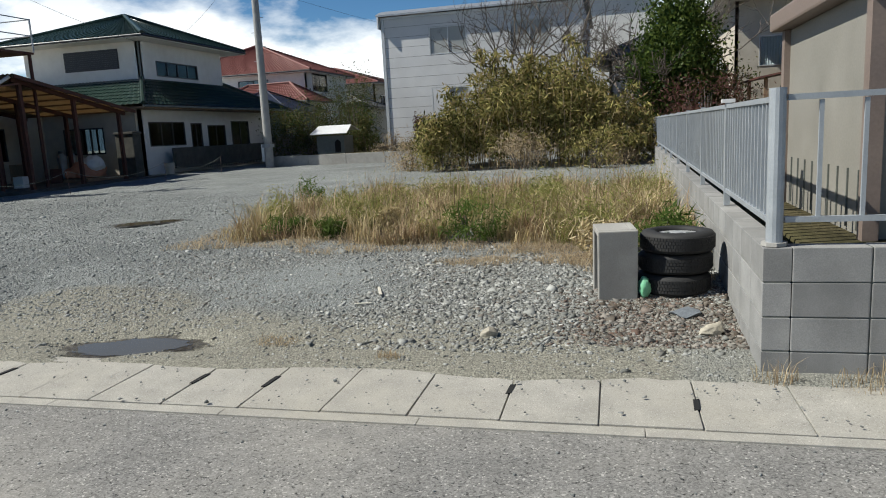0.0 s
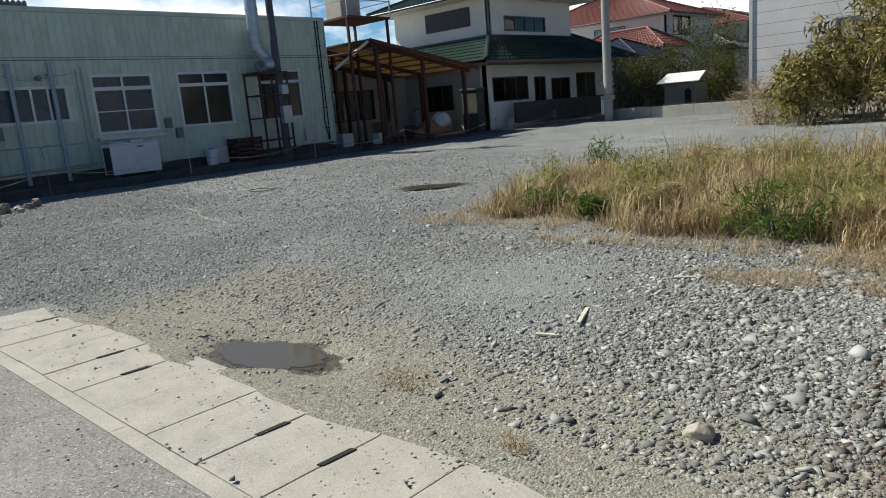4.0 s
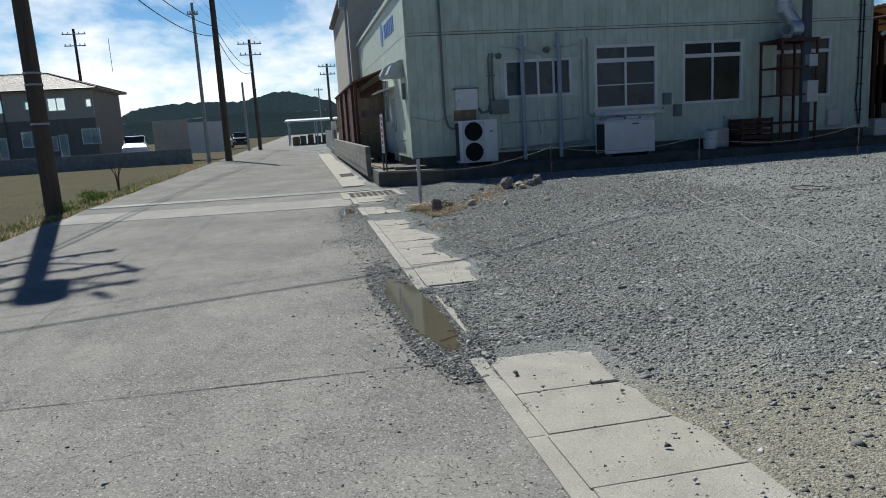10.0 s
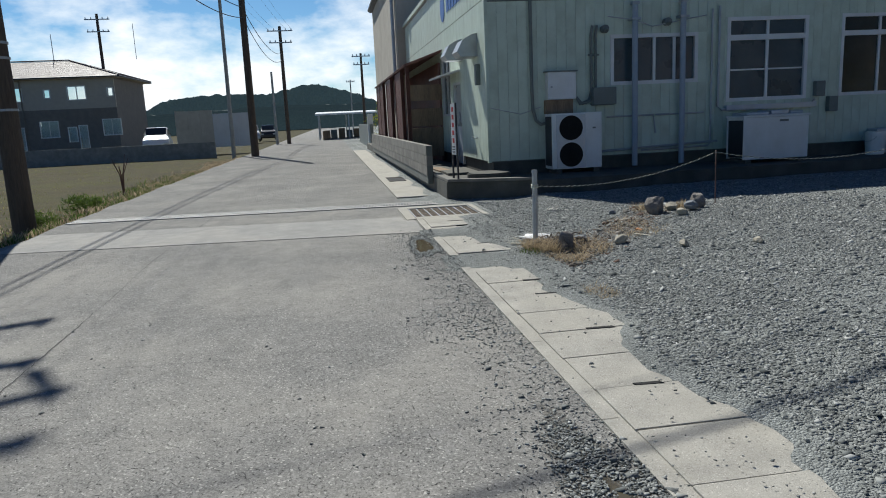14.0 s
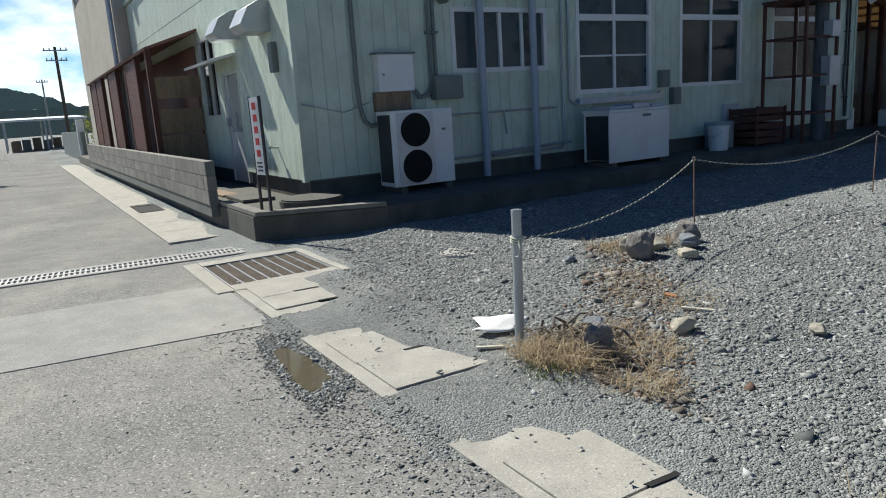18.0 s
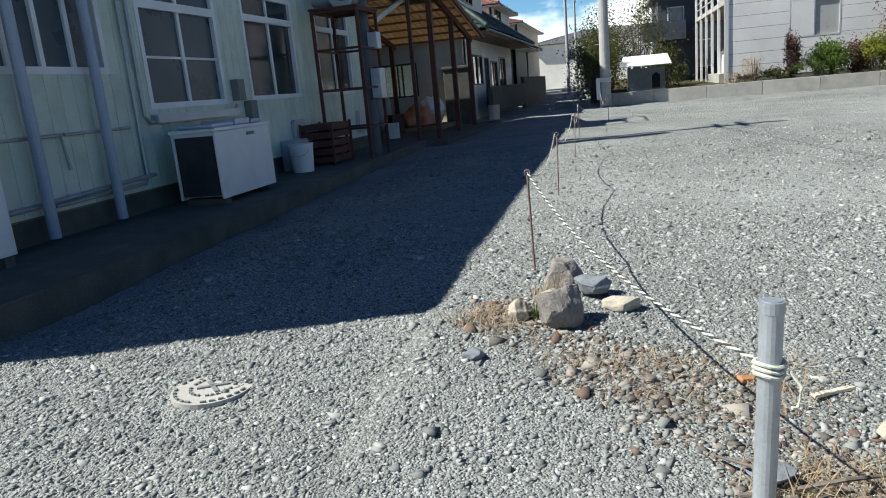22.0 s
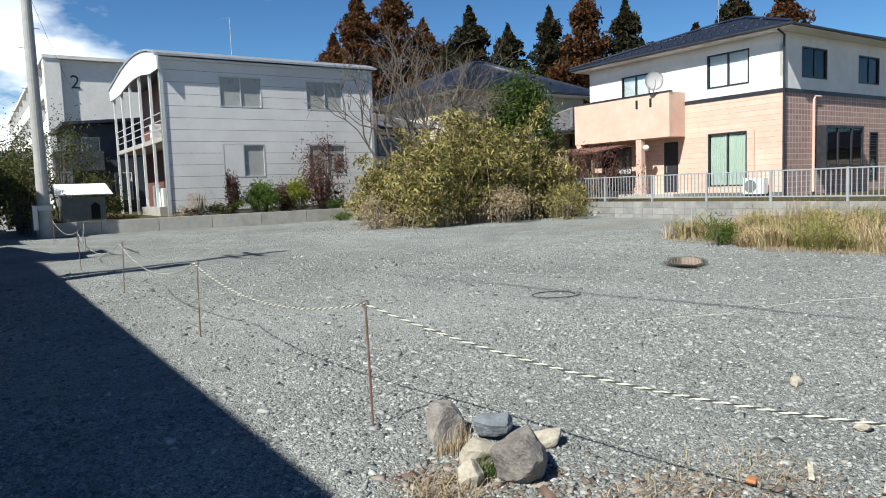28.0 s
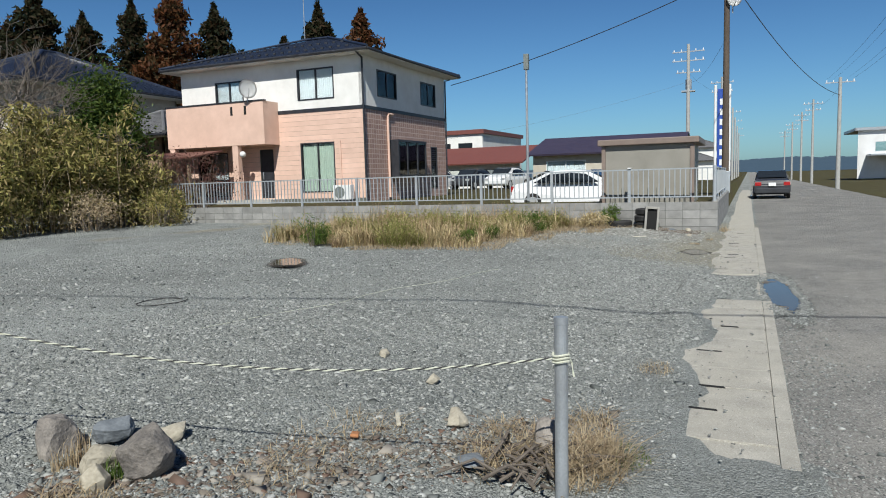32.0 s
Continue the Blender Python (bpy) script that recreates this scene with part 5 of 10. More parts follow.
tube(bm, [(12.55, -0.04, FTOP), (12.55, -0.04, 1.9), (12.5, -0.05, 1.4), (12.62, -0.05, 0.7)], 0.02)
tube(bm, [(12.66, -0.04, FTOP), (12.66, -0.04, 0.7)], 0.02)
for zz in (1.1, 1.8, 2.5, 3.2, 3.9, 4.5):
    box(bm, 12.5, -0.05, zz, 12.72, -0.012, zz + 0.025)
put("cable_ladder", bm, BLACK_METAL, factory, EAST, "black vertical cables on brackets")
for k, (a, zz) in enumerate(((8.45, 0.72), (11.6, 0.72))):
    bm = B()
    box(bm, a, -0.1, zz, a + 0.42, -0.013, zz + 0.45, 0.015)
    put("wall_hatch", bm, DUCT, factory, EAST, "small zinc wall hatch")

# tall rear block of the workshop
rear = thing("workshop_rear_block", (0, 0, 0), "taller two-storey grey-beige block behind the workshop", "building")
bm = wall_with_holes(B(), 8.0, 0.1, 7.05, 0.14, [(1.0, 5.0, 2.2, 6.2)])
put("wall", bm, CREAM_WALL, rear, face(-33.05, 4.75, 90))
window(rear, face(-33.05, 4.75, 90), 1.0, 5.0, 2.2, 6.2, ALU, curtain=CURTAIN)
bm = B()
box(bm, -45, 4.75, 0.1, -33.20, 4.9, 7.05)
part("wall", bm, CREAM_WALL, rear)
bm = B()
box(bm, -45, 12.6, 0.1, -33.20, 12.75, 7.05)
part("wall", bm, CREAM_WALL, rear)
bm = B()
for k in range(40):
    y = 4.6 + k * 0.21
    tube(bm, [(-45, y, 7.18), (-32.8, y, 7.18)], 0.085, 8)
box(bm, -45, 4.6, 7.06, -32.9, 12.9, 7.14)
part("corrugated_roof", bm, GREY_ROOF, rear, "grey corrugated sheet roof")
bm = B()
box(bm, -33.6, 4.4, 6.4, -33.25, 4.74, 6.8)
tube(bm, [(-33.4, 4.66, 6.4), (-33.4, 4.66, 0.5)], 0.05)
tube(bm, [(-33.7, 4.66, 6.9), (-33.7, 4.66, 0.5)], 0.05)
part("downpipe", bm, PIPE_BLUE, rear)

# raised concrete apron round the workshop
MOSSY = surface("mossy_block", (0.14, 0.135, 0.12), (0.26, 0.25, 0.22), 0.95, 4, 90, 0.4, 0.005, stain=(0.09, 0.085, 0.07), stain_scale=1.2, random=0.15)
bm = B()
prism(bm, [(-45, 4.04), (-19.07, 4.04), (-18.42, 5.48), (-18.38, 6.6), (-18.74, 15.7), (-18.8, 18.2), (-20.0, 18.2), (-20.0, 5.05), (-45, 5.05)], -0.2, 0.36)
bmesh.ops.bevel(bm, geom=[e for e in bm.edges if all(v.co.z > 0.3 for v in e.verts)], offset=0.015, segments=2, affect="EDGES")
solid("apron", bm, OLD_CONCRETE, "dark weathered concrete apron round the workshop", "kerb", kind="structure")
bm = B()
prism(bm, [(-19.0, 4.05), (-18.40, 5.46), (-18.55, 5.5), (-19.1, 4.2), (-20.6, 4.2), (-20.6, 4.045)], 0.362, 0.41)
solid("apron_kerb", bm, MOSSY, "raised mossy concrete kerb edge of the apron", "kerb", kind="structure")

# low block wall beside the road
low_wall = thing("low_block_wall", (0, 0, 0), "low mossy concrete block wall beside the road", "wall", kind="structure")
bm = B()
box(bm, -38.3, 3.93, 0.2, -20.66, 4.03, 0.94)
part("core", bm, SEAM, low_wall)
BLK = link_mesh("block", box(B(), -0.5, -0.5, -0.5, 0.5, 0.5, 0.5, 0.03), MOSSY)
for row in range(3):
    for k in range(44):
        x = -20.66 - 0.2 * (row % 2) - k * 0.4 - 0.2
        piece("block", BLK, low_wall, (x, 3.98, 0.46 + row * 0.2), 0, (0.392, 0.126, 0.192))
piece("block", BLK, low_wall, (-20.74, 3.98, 0.66), 0, (0.19, 0.126, 0.192))

# red-brown lean-to
lean = thing("lean_to_shed", (0, 0, 0), "open red-brown sheet-metal lean-to against the workshop", "shed")
bm = B()
slab_of(bm, [(-36.5, 4.05, 2.86), (-25.0, 4.05, 2.86), (-25.0, 5.04, 3.2), (-36.5, 5.04, 3.2)], 0.05)
part("roof", bm, BROWN_SHEET, lean)
for k, x in enumerate((-25.25, -26.6, -28.2, -29.8, -31.4, -33.0, -34.6, -36.2)):
    bm = B()
    box(bm, x - 0.05, 4.1, 0.3, x + 0.05, 4.2, 2.83)
    part("post", bm, RUST_RED, lean)
    if k and k % 2 == 0 or k == 7:
        for i in range(12):
            bm = B()
            box(bm, x + i * 0.13, 4.115, 0.95, x + i * 0.13 + 0.1, 4.135 + 0.02 * (i % 2), 2.8)
            part("sheet_rib", bm, BROWN_SHEET, lean)
for z0, z1 in ((0.5, 1.25), (1.3, 1.75), (1.95, 2.35)):
    bm = B()
    box(bm, -25.28, 4.21, z0, -25.24, 5.03, z1)
    part("end_board", bm, OLD_WOOD, lean, "weathered brown end board")
bm = B()
box(bm, -36.4, 4.98, 0.36, -25.3, 5.03, 2.9)
part("back_sheet", bm, BROWN_SHEET, lean)


# ---- things on the apron and in the lane ----
AZ = 0.36
ac = thing("outdoor_air_conditioner", (-19.6, 6.58, AZ), "tall white two-fan outdoor air conditioning unit", "air conditioner", turn=90)
# own axes: x along the wall, -y out
bm = B()
box(bm, -0.48, -0.22, 0.08, 0.48, 0.22, 1.10, 0.012)
ac_body = part("casing", bm, WHITE_METAL, ac)
for z in (0.34, 0.83):
    bm = B()
    # Black disc stands in for the shade inside the fan opening.
    cyl(bm, (-0.12, -0.221, z), (-0.12, -0.235, z), 0.225, seg=40)
    fan = part("fan_opening", bm, SLOT, ac, "round black fan opening")
    bm = B()
    for r in (0.07, 0.12, 0.17, 0.22):
        ring = [(-0.12 + r * math.cos(k * math.tau / 28), -0.243, z + r * math.sin(k * math.tau / 28)) for k in range(29)]
        tube(bm, ring, 0.003, 5)
    for k in range(12):
        a = k * math.tau / 12
        bar(bm, (-0.12, -0.243, z), (-0.12 + 0.225 * math.cos(a), -0.243, z + 0.225 * math.sin(a)), 0.005, 0.005)
    part("fan_guard", bm, SLOT, fan)
bm = B()
box(bm, -0.40, -0.228, 0.10, 0.16, -0.2205, 1.07)
part("front_grille", bm, DUCT, ac, "pale grey front plate")
bm = B()
box(bm, -0.484, -0.19, 0.14, -0.4805, 0.18, 1.05)
part("side_coil", bm, BLACK_METAL, ac, "dark finned side coil")
bm = B()
box(bm, 0.30, -0.224, 0.80, 0.36, -0.2201, 0.83)
part("badge", bm, GREY_BOX, ac)
for x in (-0.36, 0.36):
    bm = B()
    box(bm, x - 0.05, -0.25, 0.0, x + 0.05, 0.24, 0.08)
    part("foot", bm, OLD_CONCRETE, ac)

freezer = thing("chest_freezer", (-19.32, 10.38, AZ), "old white chest freezer with an open dark motor bay", "freezer", turn=90)
bm = B()
box(bm, -0.67, -0.29, 0.07, 0.67, -0.262, 0.85, 0.008)
box(bm, -0.67, 0.26, 0.07, 0.67, 0.29, 0.85, 0.008)
box(bm, 0.64, -0.26, 0.07, 0.67, 0.258, 0.85, 0.008)
box(bm, -0.668, -0.26, 0.81, 0.638, 0.258, 0.85)
box(bm, -0.45, -0.26, 0.07, 0.638, 0.258, 0.11)
part("cabinet", bm, WHITE_METAL, freezer)
# Solid black block painted as the shade in the open end.
bm = B()
box(bm, -0.65, -0.258, 0.11, 0.63, 0.255, 0.805)
part("motor_bay", bm, BLACK_METAL, freezer, "black fill standing for the shaded open motor bay")
bm = B()
box(bm, -0.69, -0.305, 0.853, 0.69, 0.30, 0.895, 0.012)
part("lid", bm, WHITE_METAL, freezer)
bm = B()
box(bm, 0.06, -0.302, 0.76, 0.24, -0.2905, 0.80)
part("handle", bm, GREY_BOX, freezer, "grey recessed handle")
for x in (-0.55, 0.55):
    bm = B()
    box(bm, x - 0.06, -0.27, 0.0, x + 0.06, 0.26, 0.068)
    part("foot", bm, OLD_CONCRETE, freezer)
for x0, x1, h in ((-0.6, -0.12, 0.05), (-0.08, 0.28, 0.08), (0.32, 0.58, 0.05)):
    bm = B()
    box(bm, x0, -0.24, 0.0, x1, 0.24, h, 0.02)
    tray = solid("tray", bm, DUCT, "grey plastic tray lying on the freezer", "tray", "trays on the freezer")
    tray.matrix_basis = pose(-19.32, 10.38, AZ + 0.896, 0, 0, 90)


def pail(x, y, z, r, h, mat, label):
    top = thing("pail", (x, y, z), label, "pail")
    body = B()
    tube(body, [(0, 0, 0), (0, 0, h * 0.5), (0, 0, h)], [r * 0.86, r * 0.94, r], 20)
    part("bucket", body, mat, top)
    lid = B()
    cyl(lid, (0, 0, h), (0, 0, h + 0.03), r * 1.06, seg=20)
    part("lid", lid, mat, top)
    bail = B()
    tube(bail, [(r * math.cos(a), r * 1.02 * 0 - r * math.sin(a) * 0.4 - r * 0.7, h * 0.86 - 0.1 * math.sin(a)) for a in np.linspace(0, math.pi, 9)], 0.005, 6)
    part("handle", bail, GALV, top)
    return top


pail(-19.45, 12.85, AZ, 0.19, 0.42, WHITE_METAL, "white lidded plastic pail on the apron")
bm = B()
box(bm, -0.14, -0.25, 0.0, 0.14, 0.25, 0.5, 0.02)
gas = solid("wall_heater", bm, DUCT, "pale blue-grey wall heater box", "heater")
gas.matrix_basis = pose(-19.74, 13.25, AZ)
crate = thing("red_crate", (-19.5, 14.05, AZ), "rusty dark red metal crate with slatted sides", "crate")
for k in range(5):
    bm = B()
    box(bm, -0.28, -0.42, 0.04 + k * 0.14, 0.28, 0.42, 0.04 + k * 0.14 + 0.10)
    part("slat", bm, RUST_RED, crate)
for x, y in ((-0.29, -0.43), (0.29, -0.43), (-0.29, 0.43), (0.29, 0.43)):
    bm = B()
    box(bm, x - 0.02, y - 0.02, 0, x + 0.02, y + 0.02, 0.72)
    part("post", bm, RUST_RED, crate)

# exhaust duct on its red steel tower
tower = thing("exhaust_tower", (-19.25, 14.95, AZ), "rusty red angle-steel tower carrying an exhaust fan", "tower")
TX, TY, TH = 0.42, 0.5, 2.62
for sx in (-1, 1):
    for sy in (-1, 1):
        bm = B()
        box(bm, sx * TX - 0.025, sy * TY - 0.025, 0, sx * TX + 0.025, sy * TY + 0.025, TH)
        part("leg", bm, RUST_RED, tower)
for z in (0.55, 1.25, 1.95, TH - 0.02):
    for a, b in (((-TX, -TY), (TX, -TY)), ((TX, -TY), (TX, TY)), ((TX, TY), (-TX, TY)), ((-TX, TY), (-TX, -TY))):
        bm = B()
        bar(bm, (*a, z), (*b, z), 0.04, 0.04)
        part("rail", bm, RUST_RED, tower)
bm = B()
box(bm, -0.46, -0.55, TH + 0.005, 0.46, 0.55, TH + 0.04)
part("deck", bm, RUST_RED, tower)
duct = thing("exhaust_duct", (-19.25, 14.95, AZ + TH + 0.04), "zinc exhaust duct with a fan drum and tall stack", "duct")
bm = B()
cyl(bm, (0.0, 0.42, 0.26), (0.0, -0.05, 0.26), 0.25, seg=28)
fan_drum = part("fan_drum", bm, DUCT, duct)
bm = B()
cyl(bm, (0.0, -0.051, 0.26), (0.0, -0.10, 0.26), 0.12, seg=20)
part("motor", bm, GREY_BOX, fan_drum)
bm = B()
tube(bm, [(0, 0.15, 0.35), (-0.05, 0.05, 0.55), (-0.08, -0.12, 0.75), (-0.08, -0.14, 1.0), (-0.08, -0.14, 3.4)], 0.19, 20)
part("chimney_pipe", bm, DUCT, duct)
bm = B()
for z in (0.9, 1.12, 1.9, 2.7):
    cyl(bm, (-0.08, -0.14, z), (-0.08, -0.14, z + 0.03), 0.205, seg=20)
part("stack_ring", bm, GALV, duct)
bm = B()
tube(bm, [(-0.12, 0.2, 0.25), (-0.5, 0.2, 0.25), (-0.76, 0.2, 0.25)], 0.15, 16)
part("inlet", bm, DUCT, duct)

# dark service pole by the wall
spole = thing("service_pole", (-19.05, 15.3, 0.3), "dark blue-grey steel service pole with meter boxes", "pole")
bm = B()
cyl(bm, (0, 0, 0), (0.0, 0, 8.4), 0.13, 0.10, seg=18)
part("shaft", bm, DARK_POLE, spole)
for z, h, w in ((1.1, 0.55, 0.16), (2.0, 0.3, 0.12)):
    bm = B()
    box(bm, 0.11, -w, z, 0.30, w, z + h, 0.015)
    part("meter_box", bm, DUCT, spole)
bm = B()
box(bm, -0.12, -0.55, 7.6, -0.06, 0.55, 7.68)
box(bm, -0.12, -0.45, 7.1, -0.06, 0.45, 7.18)
part("crossarm", bm, GALV, spole)
for y in (-0.5, -0.2, 0.2, 0.5):
    bm = B()
    cyl(bm, (-0.09, y, 7.68), (-0.09, y, 7.82), 0.04, 0.025, seg=10)
    part("insulator", bm, WHITE_METAL, spole)

# narrow sign by the kerb
sign = thing("standing_sign", (-19.1, 4.22, AZ + 0.05), "narrow white standing sign with red lettering on black legs", "sign", turn=12)
for x in (-0.11, 0.11):
    bm = B()
    box(bm, x - 0.014, -0.014, 0, x + 0.014, 0.014, 1.32)
    part("leg", bm, BLACK_METAL, sign)
bm = B()
box(bm, -0.096, -0.016, 0.42, 0.096, 0.004, 1.31)
board = part("board", bm, WHITE_METAL, sign)
RED_INK = surface("red_ink", (0.42, 0.03, 0.03), (0.52, 0.05, 0.05), 0.6, 5, 60, 0.0)
for k in range(5):
    bm = B()
    box(bm, -0.042, -0.0195, 0.63 + k * 0.135, 0.042, -0.0165, 0.71 + k * 0.135)
    part("lettering", bm, RED_INK, board)
bm = B()
for k in range(3):
    box(bm, -0.06, -0.0195, 0.46 + k * 0.045, 0.06, -0.0165, 0.48 + k * 0.045)
part("small_print", bm, BLACK_METAL, board)
bm = B()
cyl(bm, (0, 0, 0), (0, 0, 0.11), 0.40, seg=36)
bmesh.ops.bevel(bm, geom=[e for e in bm.edges if abs(e.verts[0].co.z - e.verts[1].co.z) < 1e-4], offset=0.02, segments=2, affect="EDGES")
lid = solid("septic_lid", bm, OLD_CONCRETE, "round dark concrete lid on the apron", "lid")
lid.matrix_basis = pose(-19.35, 4.88, AZ + 0.002)
bm = B()
prism(bm, [(-22.6, 4.25), (-21.5, 4.3), (-21.5, 4.55), (-22.6, 4.5)], AZ + 0.002, AZ + 0.03)
solid("plank", bm, OLD_WOOD, "weathered board lying by the door", "board")
bm = B()
box(bm, -21.3, 4.3, AZ + 0.002, -20.4, 4.75, AZ + 0.05, 0.01)
solid("paving_stone", bm, OLD_CONCRETE, "flat concrete paving stone by the door", "paving stone")

# canopy north of the workshop: high at the workshop, falling to the north
canopy = thing("canopy", (0, 0, 0), "open canopy of rusty red steel with amber corrugated roofing", "canopy")
CE, CW, CY0, CY1, CZ0, CZ1 = -18.5, -23.7, 18.9, 24.3, 3.98, 2.98
for x in (-18.75, -21.2, -23.4):
    for y in (19.3, 21.6, 23.9):
        bm = B()
        ztop = CZ0 + (CZ1 - CZ0) * (y - CY0) / (CY1 - CY0) - 0.18
        box(bm, x - 0.06, y - 0.06, 0.3, x + 0.06, y + 0.06, ztop)
        part("post", bm, RUST_RED, canopy)
    bm = B()
    bar(bm, (x, CY0 + 0.1, CZ0 - 0.13), (x, CY1 - 0.05, CZ1 - 0.13), 0.10, 0.14)
    part("rafter", bm, RUST_RED, canopy)
for k in range(8):
    u = k / 7
    y, z = CY0 + 0.08 + (CY1 - CY0 - 0.16) * u, CZ0 + (CZ1 - CZ0) * u - 0.035
    bm = B()
    box(bm, CW, y - 0.03, z - 0.04, CE, y + 0.03, z + 0.015)
    part("purlin", bm, OLD_WOOD, canopy)
bm = B()
n = 60
rows = []
for i in range(n + 1):
    x = CW + (CE + 0.15 - CW) * i / n
    d = 0.016 * (1 if i % 2 else -1)
    rows.append((bm.verts.new((x, CY0 - 0.1, CZ0 + 0.02 + d)), bm.verts.new((x, CY1 + 0.15, CZ1 - 0.01 + d))))
for a, b in zip(rows, rows[1:]):
    bm.faces.new((a[0], b[0], b[1], a[1]))
bmesh.ops.solidify(bm, geom=bm.faces[:], thickness=0.006)
part("corrugated_roof", bm, AMBER_SHEET, canopy, "amber corrugated plastic roofing")
bm = B()
slab_of(bm, [(CW, 18.0, 3.55), (-18.9, 18.0, 3.55), (-18.6, 19.2, 3.75), (CW, 19.2, 3.75)], 0.05)
part("link_roof", bm, BROWN_SHEET, canopy, "dark sheet roof joining the workshop")
bm = B()
bar(bm, (CE + 0.12, CY0 - 0.1, CZ0 - 0.05), (CE + 0.12, CY1 + 0.15, CZ1 - 0.08), 0.05, 0.12)
part("fascia", bm, RUST_RED, canopy)
bm = B()
tube(bm, [(-19.72, 18.17, 3.1), (-18.6, 18.85, 3.93)], 0.055, 10)
part("stay", bm, WHITE_METAL, canopy, "white diagonal gutter pipe")
bm = B()
box(bm, -20.9, 18.3, 4.75, -18.9, 20.3, 4.82)
part("upper_deck", bm, RUST_RED, canopy)
for x, y in ((-20.9, 18.3), (-18.9, 18.3), (-18.9, 20.3), (-20.9, 20.3)):
    part("railing_post", box(B(), x - 0.02, y - 0.02, 4.82, x + 0.02, y + 0.02, 5.9), GALV, canopy)
for z in (5.35, 5.88):
    for a, b in (((-20.9, 18.3), (-18.9, 18.3)), ((-18.9, 18.3), (-18.9, 20.3)), ((-18.9, 20.3), (-20.9, 20.3))):
        part("railing_bar", bar(B(), (*a, z), (*b, z), 0.03, 0.03), GALV, canopy)
for x, y in ((-20.8, 18.35), (-19.0, 18.35), (-20.8, 20.2), (-19.0, 20.2)):
    bm = B()
    box(bm, x - 0.04, y - 0.04, 0.3, x + 0.04, y + 0.04, 4.75)
    part("post", bm, RUST_RED, canopy)
tank = thing("water_tank", (-20.3, 19.3, 4.82), "pale upright tank box on the canopy deck", "tank")
bm = B()
box(bm, -0.45, -0.45, 0, 0.45, 0.45, 1.5, 0.03)
part("body", bm, CREAM_WALL, tank)
bm = B()
box(bm, -0.48, -0.48, 1.501, 0.48, 0.48, 1.56)
part("cap", bm, GREY_BOX, tank)

# heap, drums and clutter under the canopy
bm = B()
bmesh.ops.create_icosphere(bm, subdivisions=4, radius=1.0)
for v in bm.verts:
    d = 1 + 0.22 * noise.noise(v.co * 2.2) + 0.10 * noise.noise(v.co * 5)
    v.co = Vector((v.co.x * 0.62 * d, v.co.y * 0.85 * d, max(0.0, v.co.z * 0.52 * d + 0.10)))
TARP = surface("faded_orange_tarp", (0.40, 0.16, 0.09), (0.55, 0.26, 0.16), 0.7, 5, 50, 0.5, 0.02)
heap = solid("tarp_mound", bm, TARP, "heap of goods under a faded orange tarp", "tarp", smooth=True)
heap.matrix_basis = pose(-20.4, 23.7, 0.45)
bm = B()
bmesh.ops.create_icosphere(bm, subdivisions=4, radius=1.0)
for v in bm.verts:
    d = 1 + 0.18 * noise.noise(v.co * 2.6 + Vector((4, 0, 0))) + 0.06 * noise.noise(v.co * 7)
    v.co = Vector((v.co.x * 0.40 * d, v.co.y * 0.42 * d, v.co.z * 0.36 * d))
bag = solid("white_sack", bm, PAPER, "full white sack lying on the tarp heap", "sack", smooth=True)
bag.matrix_basis = pose(-20.05, 23.75, 0.92)
bm = B()
box(bm, -21.4, 22.7, 0.3, -19.5, 24.8, 0.42, 0.01)
solid("pallet", bm, OLD_WOOD, "low weathered wooden pallet under the heap", "pallet")
for k, (x, y) in enumerate(((-21.9, 24.2), (-21.8, 24.65), (-22.2, 24.5))):
    cylinder = thing("gas_cylinder", (x, y, 0.3), "grey steel gas cylinder under the canopy", "gas cylinder", "gas cylinders by the house")
    bm = B()
    tube(bm, [(0, 0, 0), (0, 0, 0.95), (0, 0, 1.05), (0, 0, 1.12)], [0.16, 0.16, 0.12, 0.05], 18)
    part("body", bm, GALV, cylinder)
    bm = B()
    cyl(bm, (0, 0, 1.12), (0, 0, 1.22), 0.09, seg=12)
    part("valve_guard", bm, GREY_BOX, cylinder)
for k, (x, y, w, h, mat, nm, lab) in enumerate(((-20.8, 19.1, 0.5, 0.5, PAPER, "carton", "pale carton among clutter under the canopy"), (-20.3, 20.4, 0.35, 0.4, WHITE_METAL, "basin", "white plastic basin on the floor"),
                                                (-21.6, 21.8, 0.6, 0.8, OLD_WOOD, "work_bench", "low wooden work bench under the canopy"), (-20.9, 22.7, 0.4, 0.55, RUST_RED, "toolbox", "dark red metal toolbox"))):
    bm = B()
    box(bm, -w / 2, -w / 2, 0, w / 2, w / 2, h, 0.02)
    ob = solid(nm, bm, mat, lab, nm.replace("_", " "))
    ob.matrix_basis = pose(x, y, 0.3, 0, 0, 13 * k)
bm = B()
prism(bm, [(-24.2, 18.05), (-18.3, 18.25), (-18.2, 25.6), (-24.2, 25.6)], -0.1, 0.3)
solid("canopy_floor", bm, OLD_CONCRETE, "dark concrete floor under the canopy", "floor", kind="structure")
# back wall of the house behind the canopy
backhouse = thing("back_house", (0, 0, 0), "cream-walled old house behind the canopy", "house")
BACK = face(-23.9, 17.95, 90)
b_holes = [(0.7, 0.3, 2.2, 2.2), (3.2, 1.2, 5.6, 2.5)]
put("wall", wall_with_holes(B(), 7.7, 0.1, 4.2, 0.14, b_holes), CREAM_WALL, backhouse, BACK)
window(backhouse, BACK, *b_holes[0], BLACK_METAL, panes=2, curtain=CURTAIN)
window(backhouse, BACK, *b_holes[1], BLACK_METAL, panes=3)
bm = B()
box(bm, -32, 18.0, 0.1, -24.05, 25.6, 4.3)
part("body", bm, CREAM_WALL, backhouse)
NORTHB = face(-23.9, 25.6, 0)
